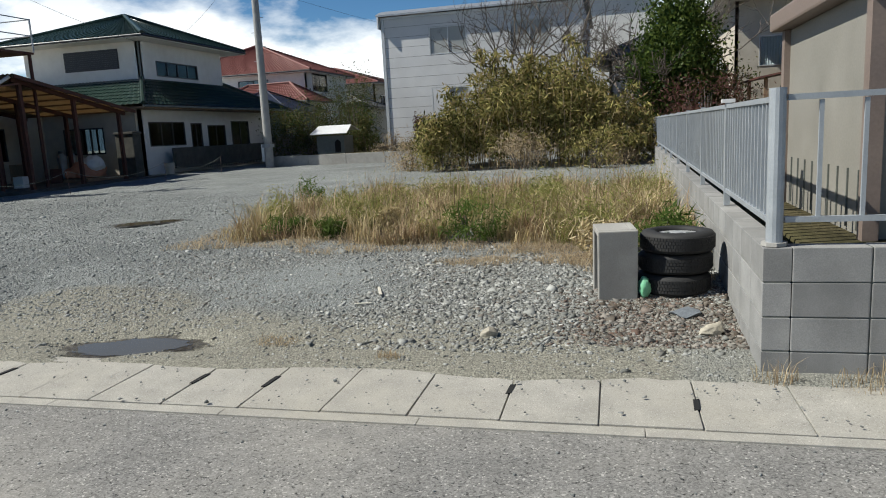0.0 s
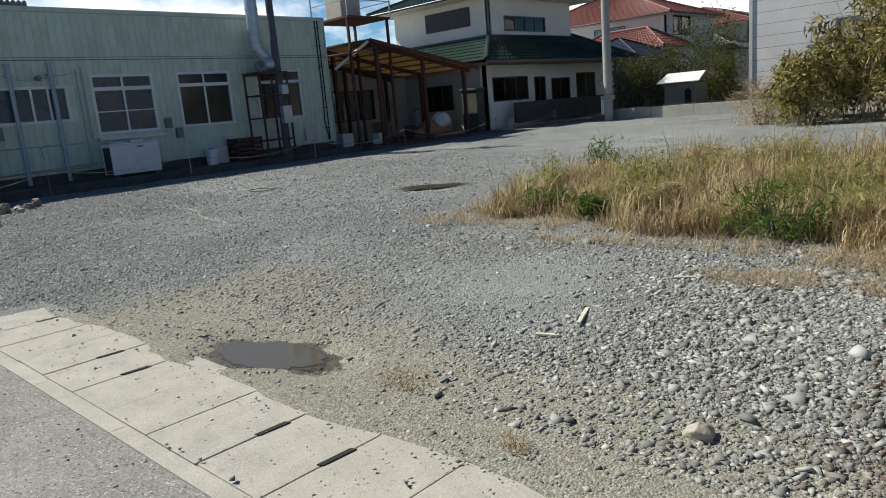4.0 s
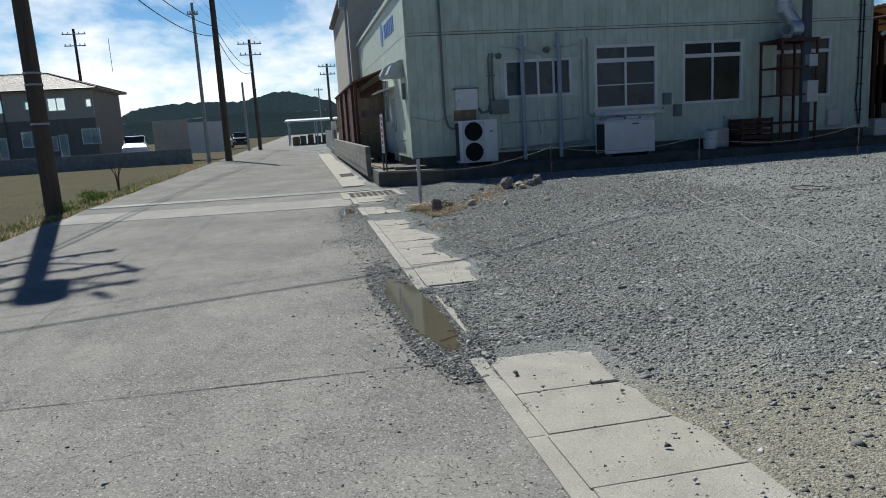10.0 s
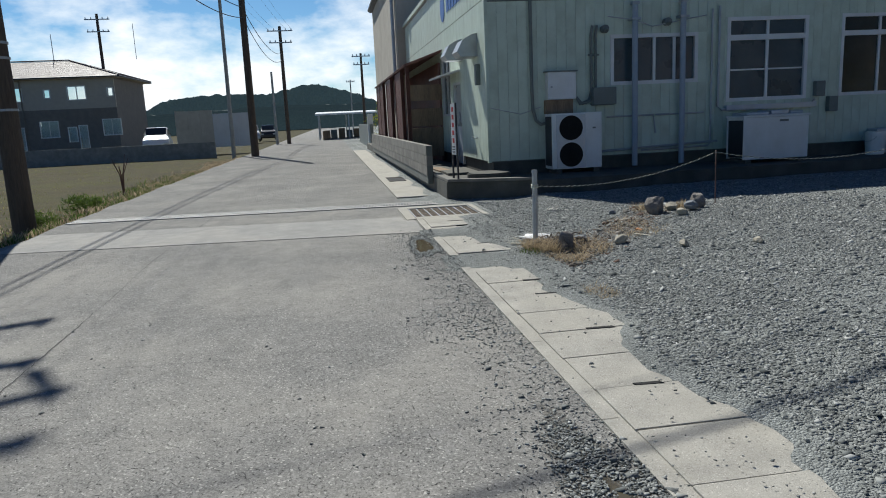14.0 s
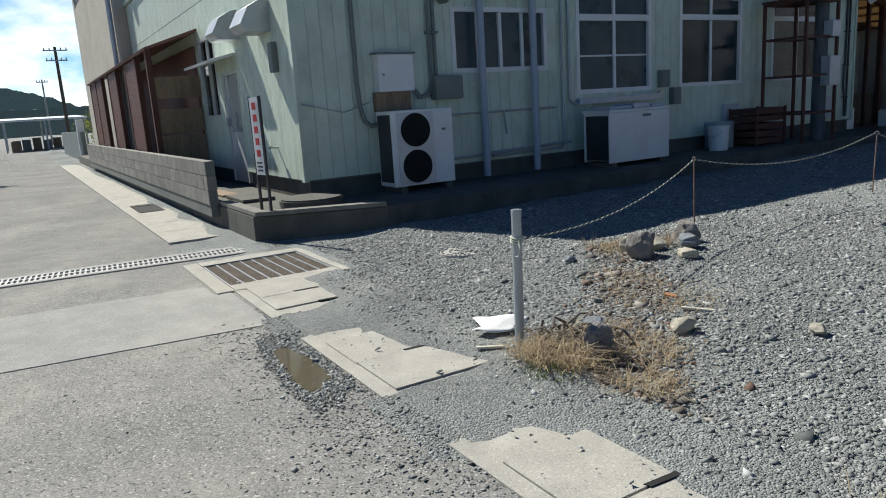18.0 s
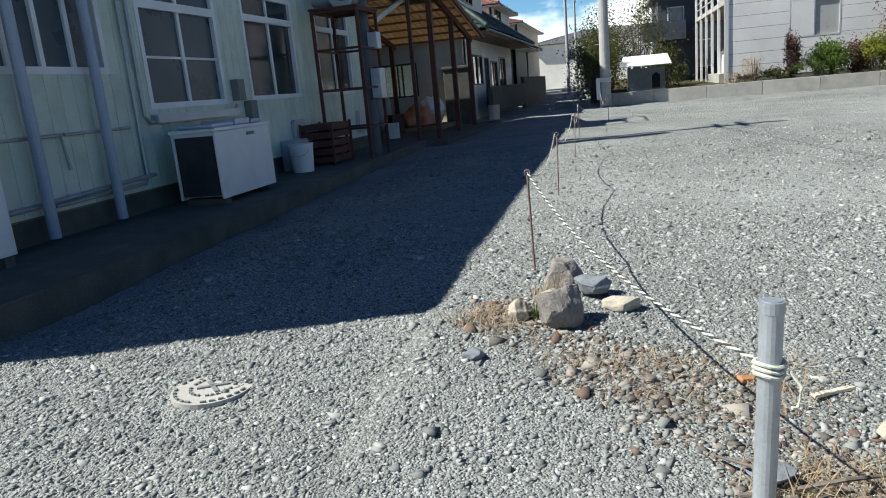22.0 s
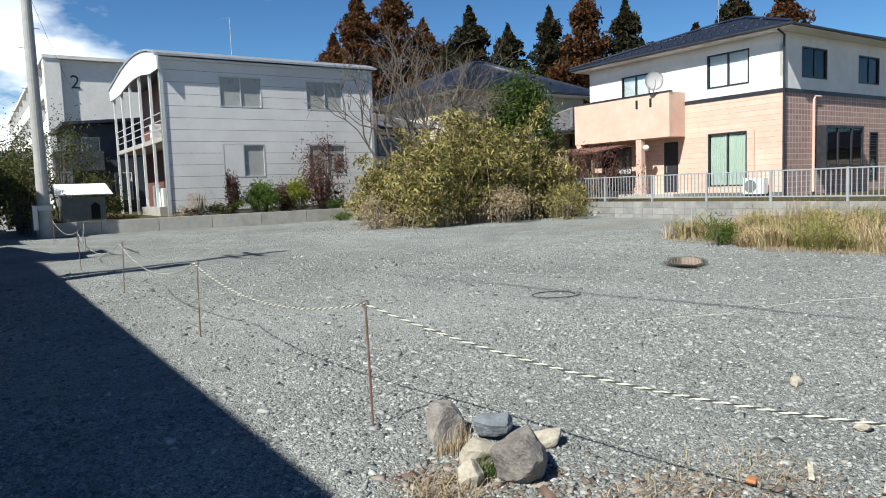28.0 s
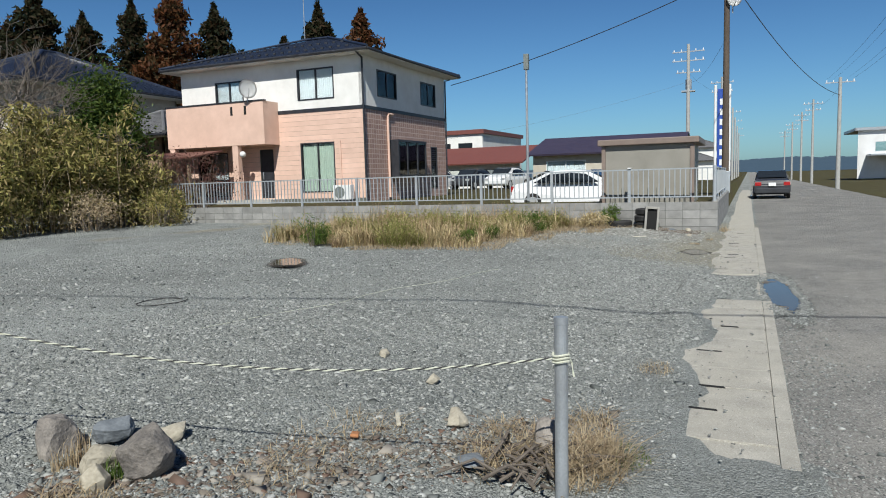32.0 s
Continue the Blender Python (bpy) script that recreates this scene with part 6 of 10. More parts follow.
nb_holes = [(1.0, 1.3, 3.0, 2.4)]
put("wall", wall_with_holes(B(), 4.6, 0.1, 3.1, 0.14, nb_holes), CREAM_WALL, backhouse, NORTHB)
window(backhouse, NORTHB, *nb_holes[0], BLACK_METAL, panes=3)


# ---- post, stakes and rope along the lane ----
def rope(points, r=0.004, name="rope"):
    """A two-strand twisted rope along points: a pale and a black strand."""
    ob = thing(name, (0, 0, 0), "pale and black twisted rope slung between stakes", "rope")
    pts = [Vector(p) for p in points]
    dense = []
    for a, b in zip(pts, pts[1:]):
        n = max(2, int((b - a).length / 0.018))
        dense += [a.lerp(b, i / n) for i in range(n)]
    dense.append(pts[-1])
    for off, mat, rr in ((0, ROPE_YELLOW, r), (math.pi, ROPE_BLACK, r * 0.85)):
        bm, path, s = B(), [], 0.0
        for i, p in enumerate(dense):
            d = (dense[min(i + 1, len(dense) - 1)] - dense[max(i - 1, 0)]).normalized()
            side = d.cross(Vector((0, 0, 1))).normalized()
            up = side.cross(d)
            a = s * math.tau / 0.075 + off
            path.append(p + r * 0.75 * (math.cos(a) * side + math.sin(a) * up))
            s += 0.018
        tube(bm, path, rr, 5)
        part("strand", bm, mat, ob)
    return ob


post_at = Vector((-14.21, 4.21, 0.03))
post = thing("rope_post", post_at, "round galvanised steel post at the lot corner", "post")
bm = B()
cyl(bm, (0, 0, -0.1), (0.02, 0, 0.84), 0.029, seg=18, caps=False)
part("tube", bm, GALV, post)
bm = B()
cyl(bm, (0.02, 0, 0.815), (0.02, 0, 0.845), 0.031, seg=18)
cyl(bm, (0.02, 0, 0.841), (0.02, 0, 0.847), 0.024, seg=18)
part("collar", bm, GALV, post)
bm = B()
for k in range(3):
    ring = [(0.015 + 0.035 * math.cos(a), 0.035 * math.sin(a), 0.655 + k * 0.014 + 0.004 * math.sin(2 * a)) for a in np.linspace(0, math.tau, 20)]
    tube(bm, ring, 0.006, 6)
tube(bm, [(0.06, -0.02, 0.665), (0.085, -0.03, 0.63), (0.075, -0.04, 0.58), (0.06, -0.045, 0.58)], 0.005, 6)
part("rope_knot", bm, ROPE_YELLOW, post, "pale rope wound and knotted")
STAKES = [(-15.09, 6.86), (-15.16, 9.92), (-15.17, 13.5), (-15.25, 17.0), (-14.7, 20.7), (-14.95, 24.6)]
stake = None
tops = []
IRON = surface("rusty_iron_stake", (0.10, 0.045, 0.035), (0.22, 0.12, 0.09), 0.8, 9, 90, 0.2, 0.002, stain=(0.34, 0.34, 0.33), stain_scale=3, stain_amount=0.8)
for x, y in STAKES:
    z = ground_z(x, y) - 0.02
    if stake is None:
        stake = thing("rope_stake", (x, y, z), "thin rusty iron stake with a loop top in the gravel", "stake", "stakes along the lane")
        bm = B()
        cyl(bm, (0, 0, -0.1), (-0.015, 0.0, 0.66), 0.0068, seg=8)
        part("rod", bm, IRON, stake)
        bm = B()
        tube(bm, [(-0.015 + 0.018 * math.sin(a), 0.0, 0.675 - 0.018 * math.cos(a)) for a in np.linspace(0, math.tau * 0.9, 12)], 0.005, 6)
        part("loop", bm, IRON, stake)
    else:
        copy_thing(stake, pose(x, y, z, random.uniform(-3, 3), random.uniform(-3, 3), random.uniform(0, 90)))
    tops.append(Vector((x - 0.015, y, z + 0.675)))
chain = [post_at + Vector((0.015, 0, 0.67))] + tops
for a, b, d in zip(chain, chain[1:], (0.13, 0.16, 0.22, 0.24, 0.3, 0.3)):
    rope(sag(a, b, d, 14))

# ---- rocks at the stake, rubble at the post ----
def boulder(x, y, z, sx, sy, sz, seed, mat, label, turn=0, name="rock"):
    bm = B()
    bmesh.ops.create_icosphere(bm, subdivisions=4, radius=1.0)
    rng = random.Random(seed)
    if name == "rock":
        sx, sy, sz = sx * 0.82, sy * 0.82, sz * 0.86
    cuts = [Vector((rng.gauss(0, 1), rng.gauss(0, 1), rng.gauss(0, 0.8))).normalized() for _ in range(16)]
    for v in bm.verts:
        for c in cuts:
            k = v.co.dot(c)
            if k > 0.64:
                v.co -= c * (k - 0.64) * 0.9
        v.co *= 1 + 0.14 * noise.noise(v.co * 1.8 + Vector((seed, 0, 0))) + 0.04 * noise.noise(v.co * 5 + Vector((seed, 0, 0)))
        v.co = Vector((v.co.x * sx, v.co.y * sy, v.co.z * sz))
    ob = solid(name, bm, mat, label, "rock", "rocks round the stake" if name == "rock" else "")
    ob.matrix_basis = pose(x, y, z, 0, 0, turn)
    return ob


GREY_ROCK = surface("blue_grey_rock", (0.10, 0.115, 0.13), (0.20, 0.22, 0.24), 0.85, 6, 60, 0.5, 0.015)
gz = ground_z(-14.9, 5.9)
boulder(-14.85, 5.92, gz + 0.09, 0.19, 0.17, 0.19, 3, ROCK_A, "large reddish-grey boulder in the rock heap", 20)
boulder(-14.88, 6.50, gz + 0.10, 0.19, 0.13, 0.18, 8, ROCK_A, "brown-grey upright rock beside the stake", 20)
boulder(-14.70, 6.32, gz + 0.10, 0.18, 0.12, 0.08, 12, GREY_ROCK, "flat blue-grey rock resting on others", -10)
boulder(-14.93, 6.16, gz + 0.06, 0.15, 0.10, 0.10, 15, CREAM_STONE, "pale cream rock in the heap", -10)
boulder(-15.09, 6.00, gz + 0.05, 0.10, 0.09, 0.11, 21, CREAM_STONE, "small pale broken rock in the heap", 10)
boulder(-14.56, 6.12, gz + 0.05, 0.15, 0.10, 0.08, 33, CREAM_STONE, "flat cream rock at the heap's edge", -15)
boulder(-13.62, 4.95, ground_z(-13.62, 4.95) + 0.04, 0.12, 0.08, 0.07, 41, CREAM_STONE, "pale oblong stone on the gravel", 30)
boulder(-13.05, 5.35, ground_z(-13.05, 5.35) + 0.03, 0.07, 0.06, 0.05, 43, CREAM_STONE, "small rounded cream stone on the gravel", 0)
boulder(-13.75, 4.40, ground_z(-13.75, 4.40) + 0.08, 0.13, 0.11, 0.15, 45, ROCK_A, "brown stone lying in dry grass", 70)
boulder(-14.08, 4.68, ground_z(-14.08, 4.68) + 0.05, 0.13, 0.09, 0.03, 47, GREY_ROCK, "flat blue-grey slate by the post", 25)
boulder(-15.25, 5.53, ground_z(-15.25, 5.53) + 0.02, 0.09, 0.06, 0.05, 49, GREY_ROCK, "small grey stone in the lane", 0)
boulder(-0.86, 4.66, 0.085, 0.075, 0.072, 0.068, 51, CREAM_STONE, "round pale stone on the gravel", 0, "loose_stone")
boulder(0.62, 4.78, 0.10, 0.11, 0.08, 0.06, 53, CREAM_STONE, "pale angular stone by the block wall", 30, "loose_stone")
boulder(0.5, 5.15, 0.12, 0.14, 0.10, 0.04, 57, GREY_ROCK, "flat grey stone by the block wall", 10, "loose_stone")
boulder(-12.7, 5.9, ground_z(-12.7, 5.9) + 0.02, 0.06, 0.05, 0.04, 59, CREAM_STONE, "small pale stone on the gravel", 0, "loose_stone")
bm = B()
rng = random.Random(4)
pts = []
outline = [(-0.20, -0.02), (-0.14, 0.10), (-0.06, 0.22), (0.03, 0.28), (0.13, 0.16), (0.20, 0.0), (0.17, -0.16), (0.08, -0.21), (0.05, -0.10), (-0.06, -0.06)]
top = [bm.verts.new((x, y, 0.02 + 0.05 * rng.random())) for x, y in outline]
centre = bm.verts.new((0.04, 0.05, 0.075))
for a, b in zip(top, top[1:] + top[:1]):
    bm.faces.new((a, b, centre))
bmesh.ops.subdivide_edges(bm, edges=bm.edges[:], cuts=3, use_grid_fill=True)
for v in bm.verts:
    v.co.z += 0.015 * noise.noise(v.co * 9)
bmesh.ops.solidify(bm, geom=bm.faces[:], thickness=0.006)
sack = solid("torn_sack", bm, PAPER, "torn white sack half buried in gravel", "sack", smooth=True)
sack.matrix_basis = pose(-14.58, 4.27, ground_z(-14.58, 4.27) - 0.01)
# sticks
for k in range(34):
    bm = B()
    a = rng.uniform(0, 6.28)
    ln = rng.uniform(0.12, 0.34)
    x, y = -14.0 + rng.uniform(-0.2, 0.2), 4.46 + rng.uniform(-0.18, 0.18)
    z = ground_z(x, y)
    tube(bm, [(x, y, z + 0.03), (x + ln * 0.5 * math.cos(a), y + ln * 0.5 * math.sin(a), z + rng.uniform(0.05, 0.12)), (x + ln * math.cos(a + 0.3), y + ln * math.sin(a + 0.3), z + rng.uniform(0.02, 0.10))], [0.010, 0.008, 0.005], 6)
    solid("stick", bm, BARK, "dry broken stick in the rubble heap", "stick", "sticks by the post")


# ---- the neighbour's yard: block wall, fence, shed, pink house ----
def block_wall(name, x0, y0, length, angle, rows, z0, label, mat=None):
    """A wall of concrete blocks, each a piece, against a darker core."""
    ob = thing(name, (x0, y0, 0), label, "wall", turn=angle, kind="structure")
    core = B()
    box(core, 0.006, 0.008, z0 - 0.3, length - 0.006, 0.142, z0 + rows * 0.2 - 0.006)
    part("mortar_core", core, SEAM, ob)
    me = link_mesh("block", box(B(), -0.5, -0.5, -0.5, 0.5, 0.5, 0.5, 0.02), mat or BLOCK)
    for r in range(rows):
        n = int(math.ceil(length / 0.4))
        for k in range(n):
            a, b = k * 0.4, min(length, (k + 1) * 0.4)
            piece("block", me, ob, ((a + b) / 2, 0.075, z0 + 0.1 + r * 0.2), 0, (b - a - 0.008, 0.15, 0.192))
    return ob


block_wall("wall_east", 0.95, 4.13, 20.2, 88.9, 4, -0.03, "grey concrete block wall along the lot")
block_wall("wall_south", 0.95, 4.13, 10.0, 0, 4, -0.03, "grey concrete block wall beside the road")
bm = B()
cyl(bm, (0.87, 4.21, 0.77), (0.87, 4.21, 0.79), 0.07, seg=8)
solid("post_footing", bm, CONCRETE, "rough concrete collar under the fence post", "footing")
fence = thing("fence", (0.87, 4.21, 0.77), "blue-grey aluminium bar fence on the block wall", "fence", turn=-1.1)
bm = B()
cyl(bm, (0, 0, -0.05), (0, 0, 0.87), 0.045, seg=14)
part("corner_post", bm, FENCE_BLUE, fence)
length = 20.0
POSTM = link_mesh("post", box(B(), -0.022, -0.03, 0.0, 0.022, 0.03, 0.84), FENCE_BLUE)
BARM = link_mesh("bar", box(B(), -0.009, -0.011, 0.14, 0.009, 0.011, 0.795), FENCE_BLUE)
for k in range(1, 11):
    piece("post", POSTM, fence, (0, k * 2.0, 0))
for z in (0.11, 0.795):
    bm = B()
    box(bm, -0.018, 0.03, z, 0.018, length, z + 0.032)
    part("rail", bm, FENCE_BLUE, fence)
for k in range(160):
    piece("bar", BARM, fence, (0, 0.16 + k * 0.125, 0))
bm = B()
box(bm, -0.05, 2.0 - 0.04, 0.84, 0.05, 2.0 + 0.04, 0.87)
part("post_cap", bm, WHITE_METAL, fence, "white cap on the fence post")
sfence = thing("fence", (0.87, 4.21, 0.77), "blue-grey bar fence beside the road", "fence")
for z in (0.13, 0.80):
    bm = B()
    box(bm, 0.05, -0.016, z, 9.0, 0.016, z + 0.032)
    part("rail", bm, FENCE_BLUE, sfence)
for k in range(40):
    piece("bar", BARM, sfence, (0.22 + k * 0.22, 0, 0), 90)
for k in range(1, 5):
    piece("post", POSTM, sfence, (k * 2.0, 0, 0), 90)

shed = thing("garden_shed", (1.5, 4.76, 0.70), "beige-grey steel garden shed with a brown corner post", "shed")
SHED = surface("beige_grey_steel", (0.22, 0.21, 0.18), (0.28, 0.265, 0.23), 0.55, 3, 60, 0.04, 0.002, stain=(0.25, 0.23, 0.20), stain_scale=1.0)
SHED_BROWN = surface("brown_shed_trim", (0.17, 0.13, 0.11), (0.23, 0.18, 0.15), 0.55, 3, 60, 0.04, 0.002)
bm = B()
box(bm, 0.02, 0.02, 0, 2.6, 2.2, 1.52)
part("body", bm, SHED, shed)
for y in (0.0, 2.2):
    bm = B()
    box(bm, -0.03, y - 0.05, 0, 0.06, y + 0.05, 1.52)
    part("corner_post", bm, SHED_BROWN, shed)
for k in range(9):
    bm = B()
    box(bm, 0.008, 0.2 + k * 0.22, 0.03, 0.019, 0.212 + k * 0.22, 0.42)
    part("rib", bm, SEAM, shed)
for k in range(10):
    bm = B()
    box(bm, 0.2 + k * 0.22, 0.008, 0.03, 0.212 + k * 0.22, 0.019, 0.42)
    part("rib", bm, SEAM, shed)
bm = B()
box(bm, -0.12, -0.16, 1.525, 2.75, 2.34, 1.68, 0.02)
part("roof", bm, SHED_BROWN, shed)

# pink two-storey house
pink = thing("pink_house", (0, 0, 0), "two-storey house, pink siding below and white above, dark blue roof", "house")
HX, HY, HX1, HY1 = 7.2, 17.4, 15.3, 26.6
PW, PS = face(HX, HY1, -90), face(HX, HY, 0)


def west(y0, z0, y1, z1):
    return (HY1 - y1, z0, HY1 - y0, z1)


w_up = [west(18.7, 4.85, 20.45, 6.1), west(23.2, 4.98, 24.7, 5.9)]
w_lo = [west(18.78, 1.1, 20.42, 3.13), west(21.8, 0.9, 22.5, 2.95), west(24.2, 1.0, 25.9, 2.9)]
s_up = [(1.2, 4.93, 2.92, 6.03), (5.33, 4.93, 7.0, 6.01)]
s_lo = [(2.2, 1.75, 4.9, 3.15), (6.3, 1.1, 7.0, 3.05)]
put("wall", wall_with_holes(B(), 9.2, 4.47, 6.55, 0.15, w_up), WHITE_WALL, pink, PW)
low_w = put("wall", wall_with_holes(B(), 9.2, 0.7, 4.43, 0.15, w_lo), SEAM, pink, PW)
clad(low_w, PW, 9.2, 0.85, 4.42, w_lo, PINK, 0.20, upright=False, gap=0.006, name="siding_board")
put("wall", wall_with_holes(B(), 8.1, 4.47, 6.55, 0.15, s_up), WHITE_WALL, pink, PS)
TILE = bpy.data.materials.new("pink_brown_tile")
nt, lk, bsdf = nodes_of(TILE)
co, br = nt.new("ShaderNodeTexCoord"), nt.new("ShaderNodeTexBrick")
mp = nt.new("ShaderNodeMapping")
mp.inputs["Rotation"].default_value = (radians(90), 0, 0)
lk.new(co.outputs["Object"], mp.inputs["Vector"])
lk.new(mp.outputs["Vector"], br.inputs["Vector"])
br.offset = 0.0
for key, val in (("Color1", (0.33, 0.20, 0.17, 1)), ("Color2", (0.42, 0.27, 0.22, 1)), ("Mortar", (0.58, 0.46, 0.40, 1))):
    br.inputs[key].default_value = val
br.inputs["Scale"].default_value, br.inputs["Mortar Size"].default_value = 1.0, 0.016
br.inputs["Brick Width"].default_value, br.inputs["Row Height"].default_value = 0.20, 0.20
lk.new(br.outputs["Color"], bsdf.inputs["Base Color"])
bsdf.inputs["Roughness"].default_value = 0.7
bp = nt.new("ShaderNodeBump")
bp.inputs["Strength"].default_value, bp.inputs["Distance"].default_value = 0.4, 0.01
lk.new(br.outputs["Fac"], bp.inputs["Height"])
bp.invert = True
lk.new(bp.outputs["Normal"], bsdf.inputs["Normal"])
put("wall", wall_with_holes(B(), 8.1, 0.7, 4.43, 0.15, s_lo), TILE, pink, PS, "pink-brown tiled lower wall")
bm = B()
box(bm, HX - 0.035, HY - 0.035, 4.36, HX1, HY + 0.02, 4.50)
box(bm, HX - 0.035, HY + 0.02, 4.36, HX + 0.02, 21.5, 4.50)
part("belt_course", bm, BLACK_METAL, pink, "dark blue-black belt course")
bm = B()
box(bm, HX + 0.16, HY1 - 0.15, 0.7, HX1, HY1, 6.55)
box(bm, HX1 - 0.15, HY + 0.16, 0.7, HX1, HY1 - 0.16, 6.55)
part("back_wall", bm, WHITE_WALL, pink)
# Unseen floor and wall, darkened in place of the house's dim rooms.
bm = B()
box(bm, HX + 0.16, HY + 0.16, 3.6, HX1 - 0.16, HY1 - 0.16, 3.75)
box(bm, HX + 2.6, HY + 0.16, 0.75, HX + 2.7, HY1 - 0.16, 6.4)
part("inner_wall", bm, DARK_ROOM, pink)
window(pink, PW, *w_up[0], BLACK_METAL, curtain=CURTAIN)
window(pink, PW, *w_up[1], BLACK_METAL, curtain=CURTAIN)
window(pink, PW, *w_lo[0], BLACK_METAL, curtain=GREEN_CURTAIN)
window(pink, PW, *w_lo[2], BLACK_METAL, curtain=CURTAIN, shut=(0,))
window(pink, PS, *s_up[0], BLACK_METAL, curtain=CURTAIN)
window(pink, PS, *s_up[1], BLACK_METAL, curtain=CURTAIN, shut=(1,))
window(pink, PS, *s_lo[1], BLACK_METAL, panes=1, bar_z=[1.2 + 0.1 * k for k in range(18)])
bm = B()
box(bm, 2.15, -0.42, 3.13, 4.95, 0.0, 3.22)
box(bm, 2.15, -0.42, 1.62, 4.95, 0.0, 1.74)
box(bm, 2.15, -0.40, 1.74, 2.25, -0.002, 3.13)
box(bm, 4.85, -0.40, 1.74, 4.95, -0.002, 3.13)
for x in (3.05, 4.05):
    box(bm, x - 0.04, -0.40, 1.74, x + 0.04, -0.33, 3.13)
bay = put("bay_window", bm, BLACK_METAL, pink, PS, "dark-framed projecting bay window")
for a, b in ((2.25, 3.01), (3.09, 4.01), (4.09, 4.85)):
    bm = B()
    box(bm, a, -0.37, 1.74, b, -0.365, 3.13)
    put("pane", bm, PANE, bay, PS).visible_shadow = False
bm = B()
box(bm, 2.9, -0.25, 1.75, 4.0, -0.2, 3.12)
put("curtain", bm, CURTAIN, bay, PS)
bm = B()
box(bm, 6.2, 21.45, 3.12, HX - 0.013, 26.6, 3.3)
box(bm, 6.2, 21.45, 3.301, 6.34, 26.6, 4.86)
box(bm, 6.341, 21.45, 3.301, HX - 0.013, 21.58, 4.86)
box(bm, 6.341, 26.47, 3.301, HX - 0.013, 26.6, 4.86)
balcony = part("balcony", bm, PINK, pink, "pink parapet balcony over the porch")
bm = B()
box(bm, 6.17, 21.42, 4.861, 6.37, 26.63, 4.91)
part("coping", bm, BLACK_METAL, balcony)
for y in (22.3, 23.0):
    # Dark plate painted as the shaded inside of the slot.
    bm = B()
    box(bm, 6.188, y, 4.35, 6.199, y + 0.11, 4.7)
    part("drain_slot", bm, SLOT, balcony)
for y in (23.0, 26.4):
    bm = B()
    box(bm, 6.22, y - 0.14, 0.7, 6.46, y + 0.14, 3.119)
    part("porch_pillar", bm, PINK, pink)
bm = B()
box(bm, HX + 0.02, 21.85, 0.9, HX + 0.08, 22.45, 2.93)
door = part("front_door", bm, BLACK_METAL, pink, "dark front door in the porch")
bm = B()
cyl(bm, (HX - 0.02, 22.35, 1.7), (HX - 0.02, 22.35, 2.0), 0.02)
part("handle", bm, GALV, door)
bm = B()
bmesh.ops.create_uvsphere(bm, u_segments=16, v_segments=10, radius=0.13, matrix=Matrix.Translation((6.33, 22.7, 2.75)))
part("porch_lamp", bm, WHITE_METAL, pink, "round white porch lamp", smooth=True)
bm = B()
box(bm, 6.2, 21.3, 0.68, HX - 0.013, 26.6, 0.86)
part("porch_step", bm, CONCRETE, pink)
hip_roof(pink, HX, HY, HX1, HY1, 6.58, 8.15, 0.62, DARK_ROOF, "y", cap=DARK_ROOF)
bm = B()
for y0, yb in ((17.32, None),):
    tube(bm, [(HX - 0.55, HY - 0.1, 6.45), (HX - 0.1, HY - 0.08, 6.3), (HX - 0.07, HY - 0.06, 6.1), (HX - 0.07, HY - 0.06, 0.75)], 0.04)
    tube(bm, [(HX1 + 0.5, HY - 0.1, 6.45), (HX1 - 0.05, HY - 0.08, 6.3), (HX1 - 0.05, HY - 0.07, 0.75)], 0.04)
part("downpipe", bm, BLACK_METAL, pink)
bm = B()
tube(bm, [(HX - 0.05, 18.5, 3.15), (HX - 0.05, 18.5, 1.0)], 0.04)
part("pipe_cover", bm, PINK, pink)
bm = B()
tube(bm, [(HX + 2.4, HY - 0.05, 4.28), (HX + 2.0, HY - 0.05, 4.28), (HX + 1.95, HY - 0.05, 4.2), (HX + 1.95, HY - 0.05, 0.8)], 0.05)
part("pipe_cover", bm, PINK, pink)
for i in range(24):
    for row, zz in ((0, 6.72), (1, 7.1)):
        piece("snow_guard", unit_box(BLACK_METAL), pink, Vector((HX - 0.425 + row * 0.9, HY + 0.36 + i * 0.38, zz + 0.035)), 0, (0.05, 0.12, 0.07))
aerial = thing("tv_aerial", (10.2, 22.0, 8.0), "thin television aerial mast on the roof", "aerial")
bm = B()
cyl(bm, (0, 0, 0), (0, 0, 2.6), 0.02, seg=6)
part("mast", bm, GALV, aerial)
bm = B()
for k in range(7):
    bar(bm, (-0.5 + k * 0.16, -0.25, 2.2), (-0.5 + k * 0.16, 0.25, 2.2), 0.01, 0.01)
bar(bm, (-0.6, 0, 2.2), (0.6, 0, 2.2), 0.015, 0.015)
part("antenna", bm, GALV, aerial)


